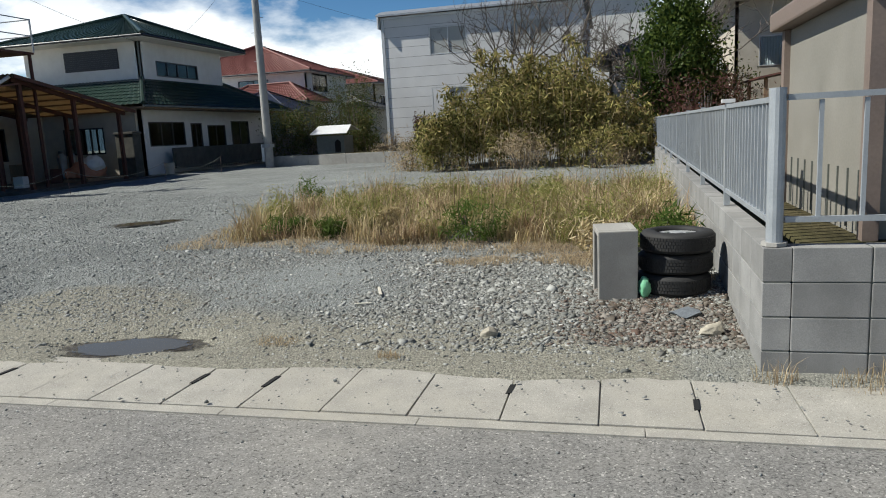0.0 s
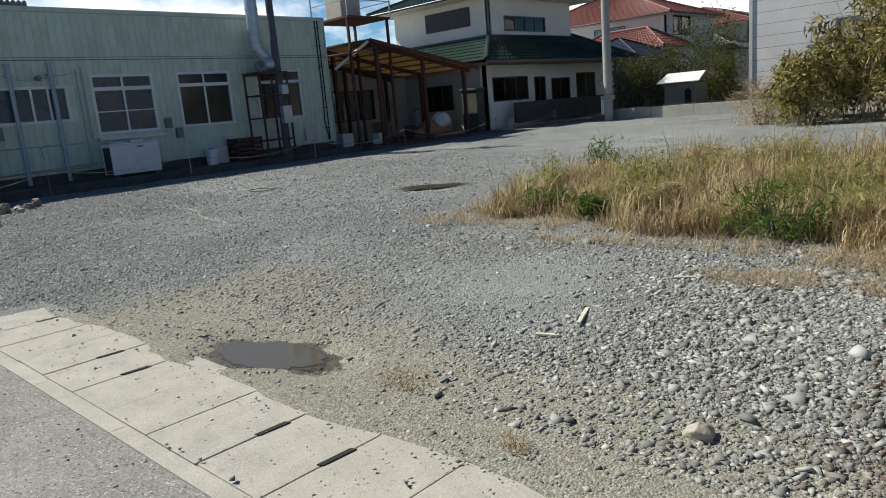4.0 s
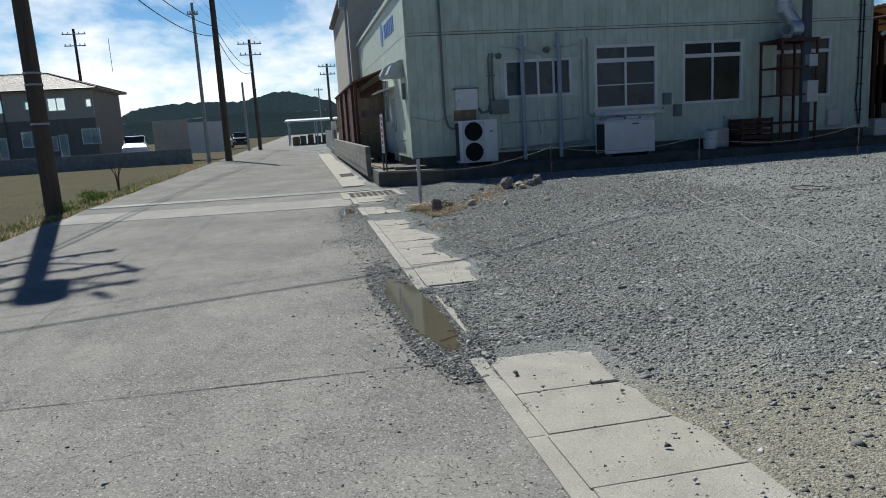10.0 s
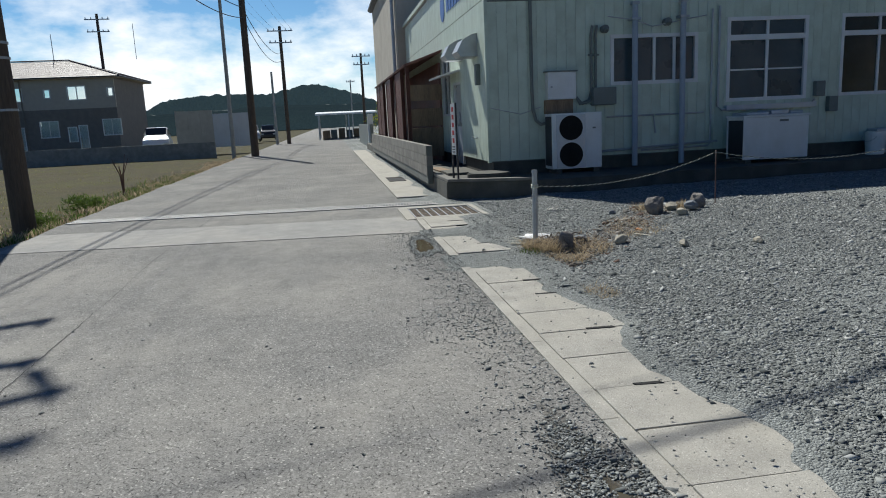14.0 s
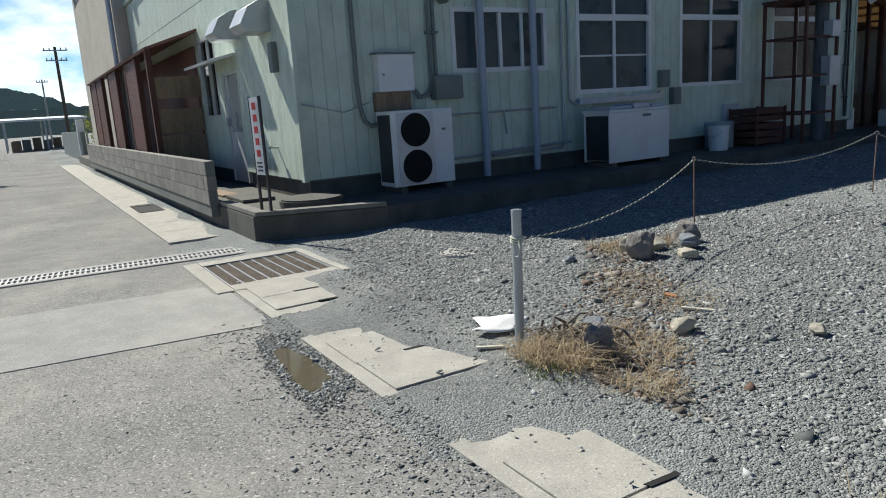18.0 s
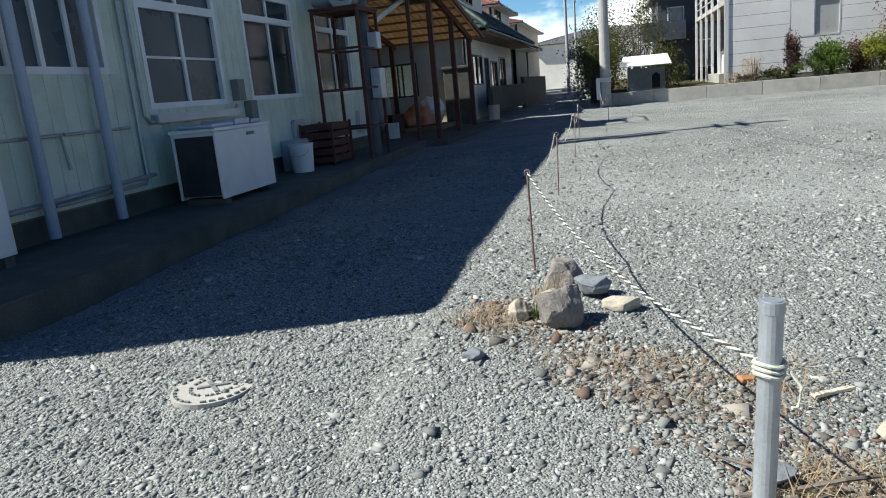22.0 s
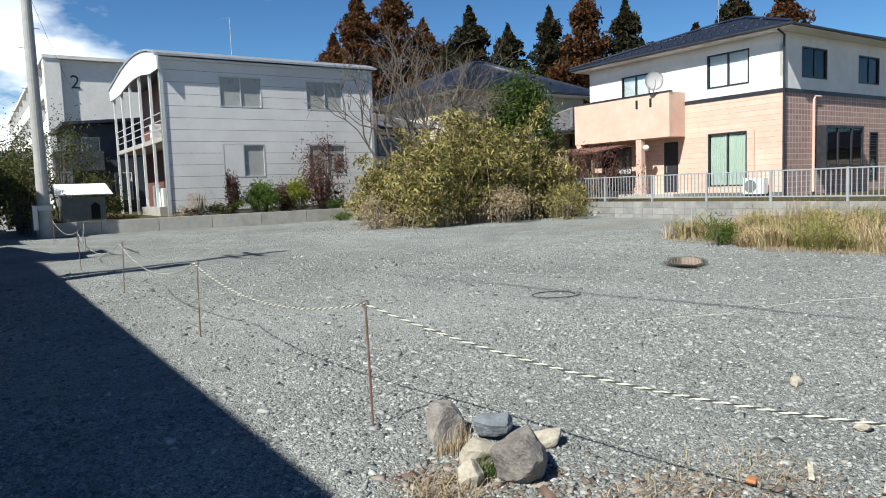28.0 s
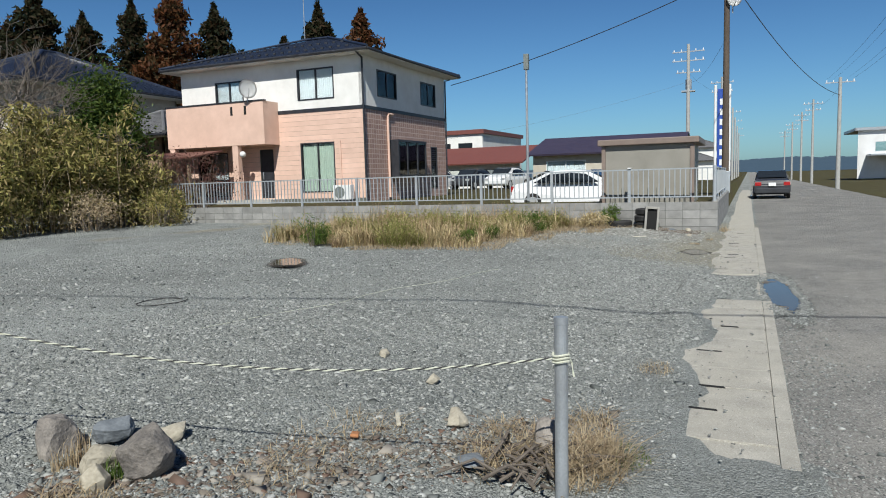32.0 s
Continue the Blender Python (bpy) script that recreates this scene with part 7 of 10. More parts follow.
def dish(x, y, z, turn, r, label):
    ob = thing("satellite_dish", (x, y, z), label, "satellite dish", turn=turn)
    bm = B()
    rings = []
    for j in range(5):
        q = j / 4
        rings.append([bm.verts.new((r * q * math.cos(a), -0.25 * r * q * q, r * q * math.sin(a) * 1.08)) for a in np.linspace(0, math.tau, 24, endpoint=False)] if j else [bm.verts.new((0, 0, 0))])
    for k in range(24):
        bm.faces.new((rings[0][0], rings[1][k], rings[1][(k + 1) % 24]))
        for a, b in zip(rings[1:], rings[2:]):
            bm.faces.new((a[k], b[k], b[(k + 1) % 24], a[(k + 1) % 24]))
    bmesh.ops.solidify(bm, geom=bm.faces[:], thickness=0.012)
    part("reflector", bm, WHITE_METAL, ob, smooth=True)
    bm = B()
    tube(bm, [(0, 0.0, -r * 0.9), (0, -r * 0.7, -r * 0.7), (0, -r * 0.95, 0)], 0.015)
    part("arm", bm, GALV, ob)
    bm = B()
    tube(bm, [(0, 0.02, 0), (0, 0.1, -0.1), (0, 0.1, -0.55)], 0.025)
    part("bracket", bm, GALV, ob)
    return ob


dish(6.1, 22.1, 5.35, -40, 0.36, "white satellite dish on the balcony parapet")
hac = thing("outdoor_air_conditioner", (6.8, 18.2, 0.72), "small white outdoor air conditioner by the house", "air conditioner", turn=-90)
bm = B()
box(bm, -0.4, -0.15, 0.08, 0.4, 0.15, 0.66, 0.015)
part("casing", bm, WHITE_METAL, hac)
bm = B()
cyl(bm, (-0.1, -0.151, 0.37), (-0.1, -0.165, 0.37), 0.23, seg=28)
part("fan_guard", bm, GREY_BOX, hac)
for x in (-0.3, 0.3):
    bm = B()
    box(bm, x - 0.04, -0.16, 0, x + 0.04, 0.16, 0.078)
    part("foot", bm, BLACK_METAL, hac)
pergola = thing("pergola", (0, 0, 0), "brown wooden pergola with a sheet roof beside the porch", "pergola")
for x, y in ((4.6, 24.0), (4.6, 26.8), (6.1, 26.8)):
    bm = B()
    box(bm, x - 0.05, y - 0.05, 0.69, x + 0.05, y + 0.05, 2.65)
    part("post", bm, OLD_WOOD, pergola)
bm = B()
slab_of(bm, [(4.3, 23.6, 2.65), (4.3, 27.2, 2.65), (6.18, 27.2, 2.95), (6.18, 23.6, 2.95)], 0.05)
part("roof", bm, BROWN_SHEET, pergola)


# ---- cars ----
def car(x, y, z, turn, mat, length, height, label, tail=(0.5, 0.02, 0.02)):
    ob = thing("car", (x, y, z), label, "car", turn=turn)
    L, W, H = length / 2, 0.85, height
    side = [(-L, 0.32), (-L, 0.72), (-L + 0.10, 0.92), (-L * 0.72, H * 0.70), (-L * 0.38, H * 0.97), (0.0, H), (L * 0.26, H * 0.96), (L * 0.58, H * 0.68), (L * 0.92, H * 0.56), (L, 0.62), (L, 0.32), (L * 0.8, 0.22), (-L * 0.85, 0.22)]
    bm = B()
    rows = []
    for w, s in ((-W, 0.0), (-W * 0.93, 1.0), (W * 0.93, 1.0), (W, 0.0)):
        rows.append(w)
    left = [bm.verts.new((px, -W * (1.0 if pz < H * 0.68 else 0.80), pz)) for px, pz in side]
    right = [bm.verts.new((px, W * (1.0 if pz < H * 0.68 else 0.80), pz)) for px, pz in side]
    n = len(side)
    for i in range(n):
        bm.faces.new((left[i], left[(i + 1) % n], right[(i + 1) % n], right[i]))
    bm.faces.new(left[::-1])
    bm.faces.new(right)
    bmesh.ops.bevel(bm, geom=bm.edges[:], offset=0.05, segments=2, affect="EDGES")
    bmesh.ops.recalc_face_normals(bm, faces=bm.faces)
    part("body", bm, mat, ob)
    for s in (-1, 1):
        bm = B()
        pts = [(-L * 0.62, H * 0.69), (-L * 0.36, H * 0.90), (0.0, H * 0.925), (L * 0.24, H * 0.89), (L * 0.48, H * 0.69)]
        a = [bm.verts.new((px, s * (W * (1.0 if pz < H * 0.7 else 0.82) + 0.012), pz)) for px, pz in pts]
        bm.faces.new(a if s < 0 else a[::-1])
        bmesh.ops.solidify(bm, geom=bm.faces[:], thickness=0.01)
        part("side_window", bm, GLASS, ob)
    for pa, pb in (((-L * 0.73, H * 0.72), (-L * 0.42, H * 0.95)), ((L * 0.30, H * 0.95), (L * 0.57, H * 0.70))):
        sgn = -1 if pa[0] < 0 else 1
        bm = B()
        slab_of(bm, [(pa[0] + 0.03 * sgn, -W * 0.80, pa[1] + 0.05), (pa[0] + 0.03 * sgn, W * 0.80, pa[1] + 0.05), (pb[0] + 0.03 * sgn, W * 0.76, pb[1] + 0.05), (pb[0] + 0.03 * sgn, -W * 0.76, pb[1] + 0.05)], 0.012)
        part("rear_window" if sgn < 0 else "windscreen", bm, GLASS, ob)
    for px in (-L * 0.62, L * 0.62):
        for s in (-1, 1):
            bm = B()
            cyl(bm, (px, s * (W - 0.14), 0.31), (px, s * (W + 0.015), 0.31), 0.31, seg=24)
            wheel = part("wheel", bm, RUBBER, ob)
            bm = B()
            cyl(bm, (px, s * (W + 0.016), 0.31), (px, s * (W + 0.03), 0.31), 0.19, seg=18)
            part("rim", bm, ALU, wheel)
    TAIL = surface("tail_lamp", (0.30, 0.012, 0.012), (0.40, 0.02, 0.02), 0.3, 5, 40, 0.0)
    for s in (-1, 1):
        bm = B()
        box(bm, -L - 0.015, s * W * 0.78 - 0.16, 0.68, -L + 0.14, s * W * 0.78 + 0.14, 0.86, 0.02)
        part("tail_lamp", bm, TAIL, ob)
        bm = B()
        box(bm, L - 0.12, s * W * 0.76 - 0.15, 0.62, L + 0.01, s * W * 0.76 + 0.15, 0.76, 0.02)
        part("headlight", bm, ALU, ob)
    bm = B()
    box(bm, -L - 0.075, -0.17, 0.66, -L - 0.055, 0.17, 0.83)
    part("number_plate", bm, WHITE_METAL, ob)
    bm = B()
    box(bm, -L - 0.07, -W * 0.92, 0.30, -L + 0.1, W * 0.92, 0.56, 0.04)
    part("bumper", bm, mat, ob)
    return ob


CAR_WHITE = surface("white_car_paint", (0.74, 0.75, 0.76), (0.80, 0.81, 0.82), 0.2, 2, 30, 0.0, rough_var=0.05)
CAR_DARK = surface("dark_grey_car_paint", (0.035, 0.037, 0.042), (0.05, 0.052, 0.058), 0.2, 2, 30, 0.0, rough_var=0.05)
CAR_RED = surface("dark_red_car_paint", (0.20, 0.02, 0.025), (0.26, 0.03, 0.035), 0.25, 2, 30, 0.0, rough_var=0.05)
car(6.6, 8.8, ground_z(6.6, 8.8) + 0.01, -95, CAR_WHITE, 4.2, 1.38, "white hatchback parked in the neighbour's yard")
car(24.5, 2.35, 0.02, 0, CAR_DARK, 4.7, 1.46, "dark grey saloon car standing on the road")


# ---- north edge: retaining wall, flats, houses along the lane ----
rw = thing("retaining_wall", (-15.0, 28.85, 0), "low stained concrete retaining wall at the lot's edge", "wall", kind="structure")
REM = link_mesh("wall_section", box(B(), -0.5, -0.5, -0.5, 0.5, 0.5, 0.5, 0.015), CONCRETE)
for k in range(9):
    piece("wall_section", REM, rw, (0.9 + k * 1.8, 0.09, 0.28), 0, (1.785, 0.17, 0.98))
bm = B()
box(bm, -0.05, 0.0, -0.2, 0.12, 3.0, 0.76)
part("return_wall", bm, CONCRETE, rw)

flats = thing("flats", (0, 0, 0), "two-storey pale grey prefabricated flats with an arched roof", "flats")
FS = face(-10.4, 31.9, 0)
FL, FZ0, FT = 9.15, 0.72, 6.78
f_holes = [(2.25, 4.97, 4.0, 6.2), (5.95, 4.95, 7.7, 6.2), (2.25, 2.15, 4.0, 3.5), (5.95, 2.15, 7.7, 3.5)]
fwall = put("wall", wall_with_holes(B(), FL, FZ0, FT, 0.14, f_holes), SEAM, flats, FS)
clad(fwall, FS, FL, FZ0 + 0.15, FT, f_holes, PALE_SIDING, 0.455, upright=False, gap=0.014, name="siding_board")
for k, h in enumerate(f_holes):
    window(flats, FS, *h, ALU, glass=PALE_FROST)
bm = B()
box(bm, 2.32, -0.022, 2.2, 3.1, 0.028, 3.45)
put("shutter", bm, PALE_SIDING, flats, FS, "closed pale grey shutter panel")
bm = B()
box(bm, 0.0, -0.06, FZ0, 0.14, -0.0125, FT)
put("corner_fin", bm, ALU, flats, FS)
bm = B()
box(bm, FL - 0.14, -0.06, FZ0, FL, -0.0125, FT)
put("corner_fin", bm, ALU, flats, FS)
bm = B()
box(bm, 0.14, -0.10, FT - 0.10, FL - 0.14, -0.0125, FT)
put("eave_fin", bm, ALU, flats, FS)
bm = B()
n = 18
arc = [(31.6 + 10.4 * i / n, FT + 0.02 + 0.62 * math.sin(math.pi * (i / n) ** 0.8)) for i in range(n + 1)]
lo0, hi0, lo1, hi1 = [], [], [], []
for y, z in arc:
    lo0.append(bm.verts.new((-10.55, y, z)))
    hi0.append(bm.verts.new((-10.55, y, z + 0.08)))
    lo1.append(bm.verts.new((-1.1, y, z)))
    hi1.append(bm.verts.new((-1.1, y, z + 0.08)))
for i in range(n):
    bm.faces.new((hi0[i], hi0[i + 1], hi1[i + 1], hi1[i]))
    bm.faces.new((lo0[i], lo1[i], lo1[i + 1], lo0[i + 1]))
    bm.faces.new((lo0[i], lo0[i + 1], hi0[i + 1], hi0[i]))
    bm.faces.new((lo1[i], hi1[i], hi1[i + 1], lo1[i + 1]))
bm.faces.new((lo0[0], hi0[0], hi1[0], lo1[0]))
bm.faces.new((lo0[-1], lo1[-1], hi1[-1], hi0[-1]))
part("roof", bm, GALV, flats, "arched metal roof")
bm = B()
plate = [(y, z - 0.01) for y, z in arc] + [(y, max(FT - 0.5, z - 0.9)) for y, z in arc[::-1]]
va, vb = [bm.verts.new((-10.50, y, z)) for y, z in plate], [bm.verts.new((-10.44, y, z)) for y, z in plate]
k2 = len(plate)
for i in range(k2):
    bm.faces.new((va[i], va[(i + 1) % k2], vb[(i + 1) % k2], vb[i]))
for i in range(n):
    bm.faces.new((va[i], va[i + 1], va[k2 - 2 - i], va[k2 - 1 - i]))
    bm.faces.new((vb[i], vb[k2 - 1 - i], vb[k2 - 2 - i], vb[i + 1]))
part("gable_fascia", bm, WHITE_METAL, flats, "white arched gable fascia")
BRICK_RED = surface("red_brown_panel", (0.11, 0.045, 0.035), (0.18, 0.08, 0.06), 0.7, 4, 50, 0.1, 0.003)
bm = B()
box(bm, -9.1, 32.05, FZ0, -8.95, 41.8, FT)
part("gallery_wall", bm, BRICK_RED, flats, "red-brown gallery wall")
bm = B()
box(bm, -8.94, 41.66, FZ0, -1.26, 41.8, FT)
box(bm, -1.4, 32.05, FZ0, -1.26, 41.65, FT)
part("wall", bm, PALE_SIDING, flats)
bm = B()
box(bm, -10.4, 32.05, 3.62, -9.11, 41.8, 3.8)
part("gallery_floor", bm, CONCRETE, flats)
for y in (33.6, 35.6, 37.6, 39.6, 41.6):
    bm = B()
    box(bm, -10.42, y - 0.05, FZ0, -10.32, y + 0.05, FT + 0.1)
    part("post", bm, WHITE_METAL, flats)
for z in (4.1, 4.4, 4.7):
    bm = B()
    box(bm, -10.38, 32.05, z, -10.345, 41.7, z + 0.03)
    part("railing", bm, ALU, flats)
bm = B()
box(bm, -10.45, 33.0, FZ0, -9.15, 36.5, FZ0 + 0.35)
part("porch_deck", bm, CONCRETE, flats)
for k, (x, y, w, h, mat, nm, lab) in enumerate(((-10.0, 33.5, 0.5, 0.75, WHITE_METAL, "washing_machine", "white washing machine on the gallery"), (-9.9, 34.5, 0.45, 0.6, PAPER, "laundry_basket", "white laundry basket on the gallery"), (-10.0, 35.4, 0.3, 0.9, GALV, "storage_bin", "grey storage bin on the gallery"))):
    bm = B()
    box(bm, -w / 2, -w / 2, 0, w / 2, w / 2, h, 0.03)
    solid(nm, bm, mat, lab, nm.replace("_", " ")).matrix_basis = pose(x, y, FZ0 + 0.351)
bm = B()
box(bm, -0.3, -0.25, 0, 0.3, 0.25, 0.7, 0.03)
solid("washing_machine", bm, WHITE_METAL, "white washing machine on the upper gallery", "washing machine").matrix_basis = pose(-9.9, 34.8, 3.801)
aer = thing("tv_aerial", (-6.2, 36, FT + 0.65), "thin television aerial on the arched roof", "aerial")
bm = B()
cyl(bm, (0, 0, 0), (0, 0, 2.1), 0.02, seg=6)
part("mast", bm, GALV, aer)
bm = B()
bar(bm, (-0.4, 0, 0.3), (0.4, 0, 0.35), 0.02, 0.02)
bar(bm, (-0.35, 0, 2.0), (0.05, 0, 2.1), 0.02, 0.02)
part("antenna", bm, GALV, aer)

# utility pole with its stay at the lane
def utility_pole(x, y, z, h, mat, label, arms=(), r=0.16, turn=0, lean=0.0, transformer=False, name="utility_pole", steps=False):
    ob = thing(name, (x, y, z), label, "utility pole", turn=turn)
    bm = B()
    cyl(bm, (0, 0, -0.3), (lean, 0, h), r, r * 0.68, seg=16)
    part("shaft", bm, mat, ob)
    for az, w in arms:
        bm = B()
        box(bm, lean * az / h - 0.04 + 0.1, -w, az, lean * az / h + 0.04 + 0.1, w, az + 0.08)
        arm = part("crossarm", bm, GALV, ob)
        for s in (-0.9, -0.45, 0.45, 0.9):
            bm = B()
            px = lean * az / h + 0.1
            cyl(bm, (px, s * w, az + 0.08), (px, s * w, az + 0.24), 0.05, 0.03, seg=8)
            part("insulator", bm, WHITE_METAL, arm)
    if transformer:
        bm = B()
        cyl(bm, (0.32, 0.0, h * 0.70), (0.32, 0.0, h * 0.70 + 0.75), 0.24, seg=18)
        part("transformer", bm, GALV, ob)
        bm = B()
        box(bm, -0.1, -0.5, h * 0.68, 0.5, 0.5, h * 0.69)
        part("transformer_shelf", bm, GALV, ob)
    if steps:
        for k in range(8):
            bm = B()
            zz = 2.2 + k * 0.6
            cyl(bm, (0, 0, zz), (0.3 if k % 2 else -0.3, 0, zz), 0.012, seg=6)
            part("step_bolt", bm, GALV, ob)
    return ob


np_ = utility_pole(-14.83, 28.4, 0.3, 9.6, POLE_GREY, "tall grey concrete utility pole beside the lane", arms=((8.9, 0.9), (8.3, 0.8)), r=0.19, steps=True)
bm = B()
box(bm, -0.32, -0.06, 0.3, -0.19, 0.06, 1.05)
part("cable_guard", bm, WHITE_METAL, np_)
bm = B()
box(bm, -0.195, -0.195, 0.9, 0.195, 0.195, 1.05)
part("band", bm, GALV, np_)

# small white-roofed hut
hut = thing("small_hut", (-13.3, 32.4, 0.72), "low garden hut with a white sheet roof", "hut")
bm = B()
box(bm, -0.7, -0.6, 0, 0.7, 0.6, 0.85)
part("body", bm, GREY_BOX, hut)
bm = B()
slab_of(bm, [(-0.95, -0.85, 0.95), (0.95, -0.85, 0.95), (0.85, 0.1, 1.35), (-0.85, 0.1, 1.35)], 0.03)
slab_of(bm, [(-0.85, 0.1, 1.352), (0.85, 0.1, 1.352), (0.95, 0.9, 1.1), (-0.95, 0.9, 1.1)], 0.03)
part("roof", bm, WHITE_METAL, hut)
# Near-black plate in place of the hut's shaded doorway.
bm = B()
prism(bm, [(0.12, 0), (0.42, 0), (0.42, 0.5), (0.27, 0.62), (0.12, 0.5)], 0, 0.01)
bm.transform(Matrix.Translation((0.1, -0.605, 0.05)) @ pose(0, 0, 0, 90, 0, 0))
part("opening", bm, SLOT, hut)

# dark two-storey house behind, block of flats number 2
dark = thing("dark_house", (0, 0, 0), "dark blue-grey two-storey house behind the flats", "house")
NAVY = surface("navy_siding", (0.03, 0.04, 0.055), (0.055, 0.07, 0.09), 0.6, 3, 50, 0.05, 0.003)
dh = [(0.5, 3.6, 1.4, 4.8), (2.0, 1.4, 2.9, 2.9)]
put("wall", wall_with_holes(B(), 4.0, 0.6, 5.5, 0.15, dh), NAVY, dark, face(-12.0, 45.5, 0))
for h in dh:
    window(dark, face(-12.0, 45.5, 0), *h, WHITE_METAL, panes=1, curtain=CURTAIN)
bm = B()
box(bm, -12.0, 45.66, 0.6, -8.0, 52, 5.5)
part("body", bm, NAVY, dark)
bm = B()
box(bm, -12.9, 44.4, 3.0, -10.6, 45.48, 4.0)
part("balcony", bm, NAVY, dark)
bm = B()
slab_of(bm, [(-12.4, 45.0, 5.55), (-7.6, 45.0, 5.95), (-7.6, 52.4, 5.95), (-12.4, 52.4, 5.55)], 0.15)
part("roof", bm, DARK_ROOF, dark)

apt = thing("apartment_block", (0, 0, 0), "four-storey white apartment block marked with the number 2", "apartment block")
AX, AY, AT = -10.3, 75.0, 14.0
bm = B()
box(bm, AX + 1.3, AY, 0.5, 4, AY + 62, AT)
part("body", bm, WHITE_WALL, apt)
bm = B()
box(bm, AX, AY - 0.4, 0.5, AX + 1.3, AY + 1.2, AT)
part("end_pier", bm, WHITE_WALL, apt)
for f in range(4):
    z = 1.2 + f * 3.2
    bm = B()
    box(bm, AX, AY + 1.2, z + 0.0, AX + 1.29, AY + 62, z + 0.25)
    box(bm, AX, AY + 1.2, z + 0.25, AX + 0.12, AY + 62, z + 1.25)
    part("balcony", bm, WHITE_WALL, apt)
    for k in range(9):
        bm = B()
        box(bm, AX + 1.2, AY + 2.5 + k * 6.6, z + 0.4, AX + 1.298, AY + 6.6 + k * 6.6, z + 2.6)
        part("window", bm, GLASS, apt)
for k in range(10):
    bm = B()
    box(bm, AX, AY + 1.2 + k * 6.6, 0.5, AX + 1.29, AY + 1.45 + k * 6.6, AT - 0.3)
    part("party_wall", bm, WHITE_WALL, apt)
bm = B()
box(bm, AX - 0.1, AY - 0.5, AT + 0.005, 4.1, AY + 62.1, AT + 0.3)
part("roof", bm, WHITE_WALL, apt)
txt = bpy.data.curves.new("numeral", "FONT")
txt.body, txt.size, txt.extrude = "2", 1.7, 0.02
num = new("numeral", txt)
num.data.materials.append(BLACK_METAL)
num.parent = apt
num.matrix_basis = pose(AX + 2.0, AY - 0.03, 11.5, 90, 0, 0)
tagged(num, "dark numeral 2 on the gable")

# the green-tiled house
gh = thing("green_roof_house", (0, 0, 0), "old white two-storey house with green glazed tile roofs", "house")
GE, GS = face(-20.0, 27.3, 90), face(-26.0, 27.3, 0)
ge_holes = [(1.1, 4.62, 4.35, 5.3)]
gs_holes = [(2.2, 5.0, 4.9, 5.75)]
put("wall", wall_with_holes(B(), 6.6, 3.9, 6.1, 0.15, ge_holes), WHITE_WALL, gh, GE)
put("wall", wall_with_holes(B(), 6.0, 3.9, 6.1, 0.15, gs_holes), WHITE_WALL, gh, GS)
bm = B()
box(bm, -26, 33.75, 3.9, -20.001, 33.9, 6.1)
box(bm, -26, 27.46, 3.9, -25.85, 33.74, 6.1)
part("wall", bm, WHITE_WALL, gh)
window(gh, GE, *ge_holes[0], BLACK_METAL, panes=4, curtain=CURTAIN, shut=(1, 2))
bm = B()
box(bm, 2.15, -0.03, 4.95, 4.95, 0.1, 5.8)
shutter_box = put("shutter_box", bm, BLACK_METAL, gh, GS, "dark louvred shutter")
for k in range(9):
    bm = B()
    box(bm, 2.2, -0.055, 5.0 + k * 0.085, 4.9, -0.031, 5.05 + k * 0.085)
    put("slat", bm, BLACK_METAL, shutter_box, GS)
hip_roof(gh, -26.0, 27.3, -20.0, 33.9, 6.18, 7.75, 0.95, GREEN_ROOF, "x", tiles=True)
# lower storey
LE, LS = face(-19.3, 25.9, 90), face(-26.4, 25.9, 0)
le_holes = [(0.5, 1.5, 3.1, 2.55), (3.6, 0.6, 4.5, 2.5), (5.0, 0.6, 6.6, 2.4), (7.2, 0.9, 9.0, 2.6)]
put("wall", wall_with_holes(B(), 11.0, 0.3, 3.35, 0.15, le_holes), WHITE_WALL, gh, LE)
for k, h in enumerate(le_holes):
    window(gh, LE, *h, BLACK_METAL, panes=3 if k == 0 else 2, curtain=CURTAIN if k < 2 else None)
put("wall", wall_with_holes(B(), 7.1, 0.3, 3.35, 0.15, [(4.2, 1.2, 6.2, 2.4)]), CREAM_WALL, gh, LS)
window(gh, LS, 4.2, 1.2, 6.2, 2.4, BLACK_METAL, panes=3)
bm = B()
box(bm, -26.4, 36.75, 0.3, -19.301, 36.9, 3.35)
part("wall", bm, WHITE_WALL, gh)
E_ = 3.2
for a, b, c, d in (((-27.3, 24.9, E_), (-18.3, 24.9, E_), (-20, 27.3, 4.45), (-26, 27.3, 4.45)), ((-18.3, 24.9, E_), (-18.3, 37.9, E_), (-20, 33.9, 4.45), (-20, 27.3, 4.45)),
                   ((-18.3, 37.9, E_), (-27.3, 37.9, E_), (-26, 33.9, 4.45), (-20, 33.9, 4.45)), ((-27.3, 37.9, E_), (-27.3, 24.9, E_), (-26, 27.3, 4.45), (-26, 33.9, 4.45))):
    bm = B()
    tile_slope(bm, a, b, c, d, int((Vector(b) - Vector(a)).length / 0.27), 8, 0.03, 0.03)
    part("roof_slope", bm, GREEN_ROOF, gh)
for a, b in (((-18.3, 24.9, E_), (-20, 27.3, 4.45)), ((-18.3, 37.9, E_), (-20, 33.9, 4.45)), ((-27.3, 24.9, E_), (-26, 27.3, 4.45))):
    bm = B()
    tube(bm, [Vector(a) + Vector((0, 0, 0.05)), Vector(b) + Vector((0, 0, 0.08))], 0.1, 8)
    part("ridge_cap", bm, GREEN_ROOF, gh)
bm = B()
box(bm, -27.2, 25.0, 3.06, -18.4, 37.8, 3.14)
part("soffit", bm, OLD_WOOD, gh)
bm = B()
tube(bm, [(-18.3, 24.9, 3.15), (-18.3, 37.9, 3.15)], 0.05)
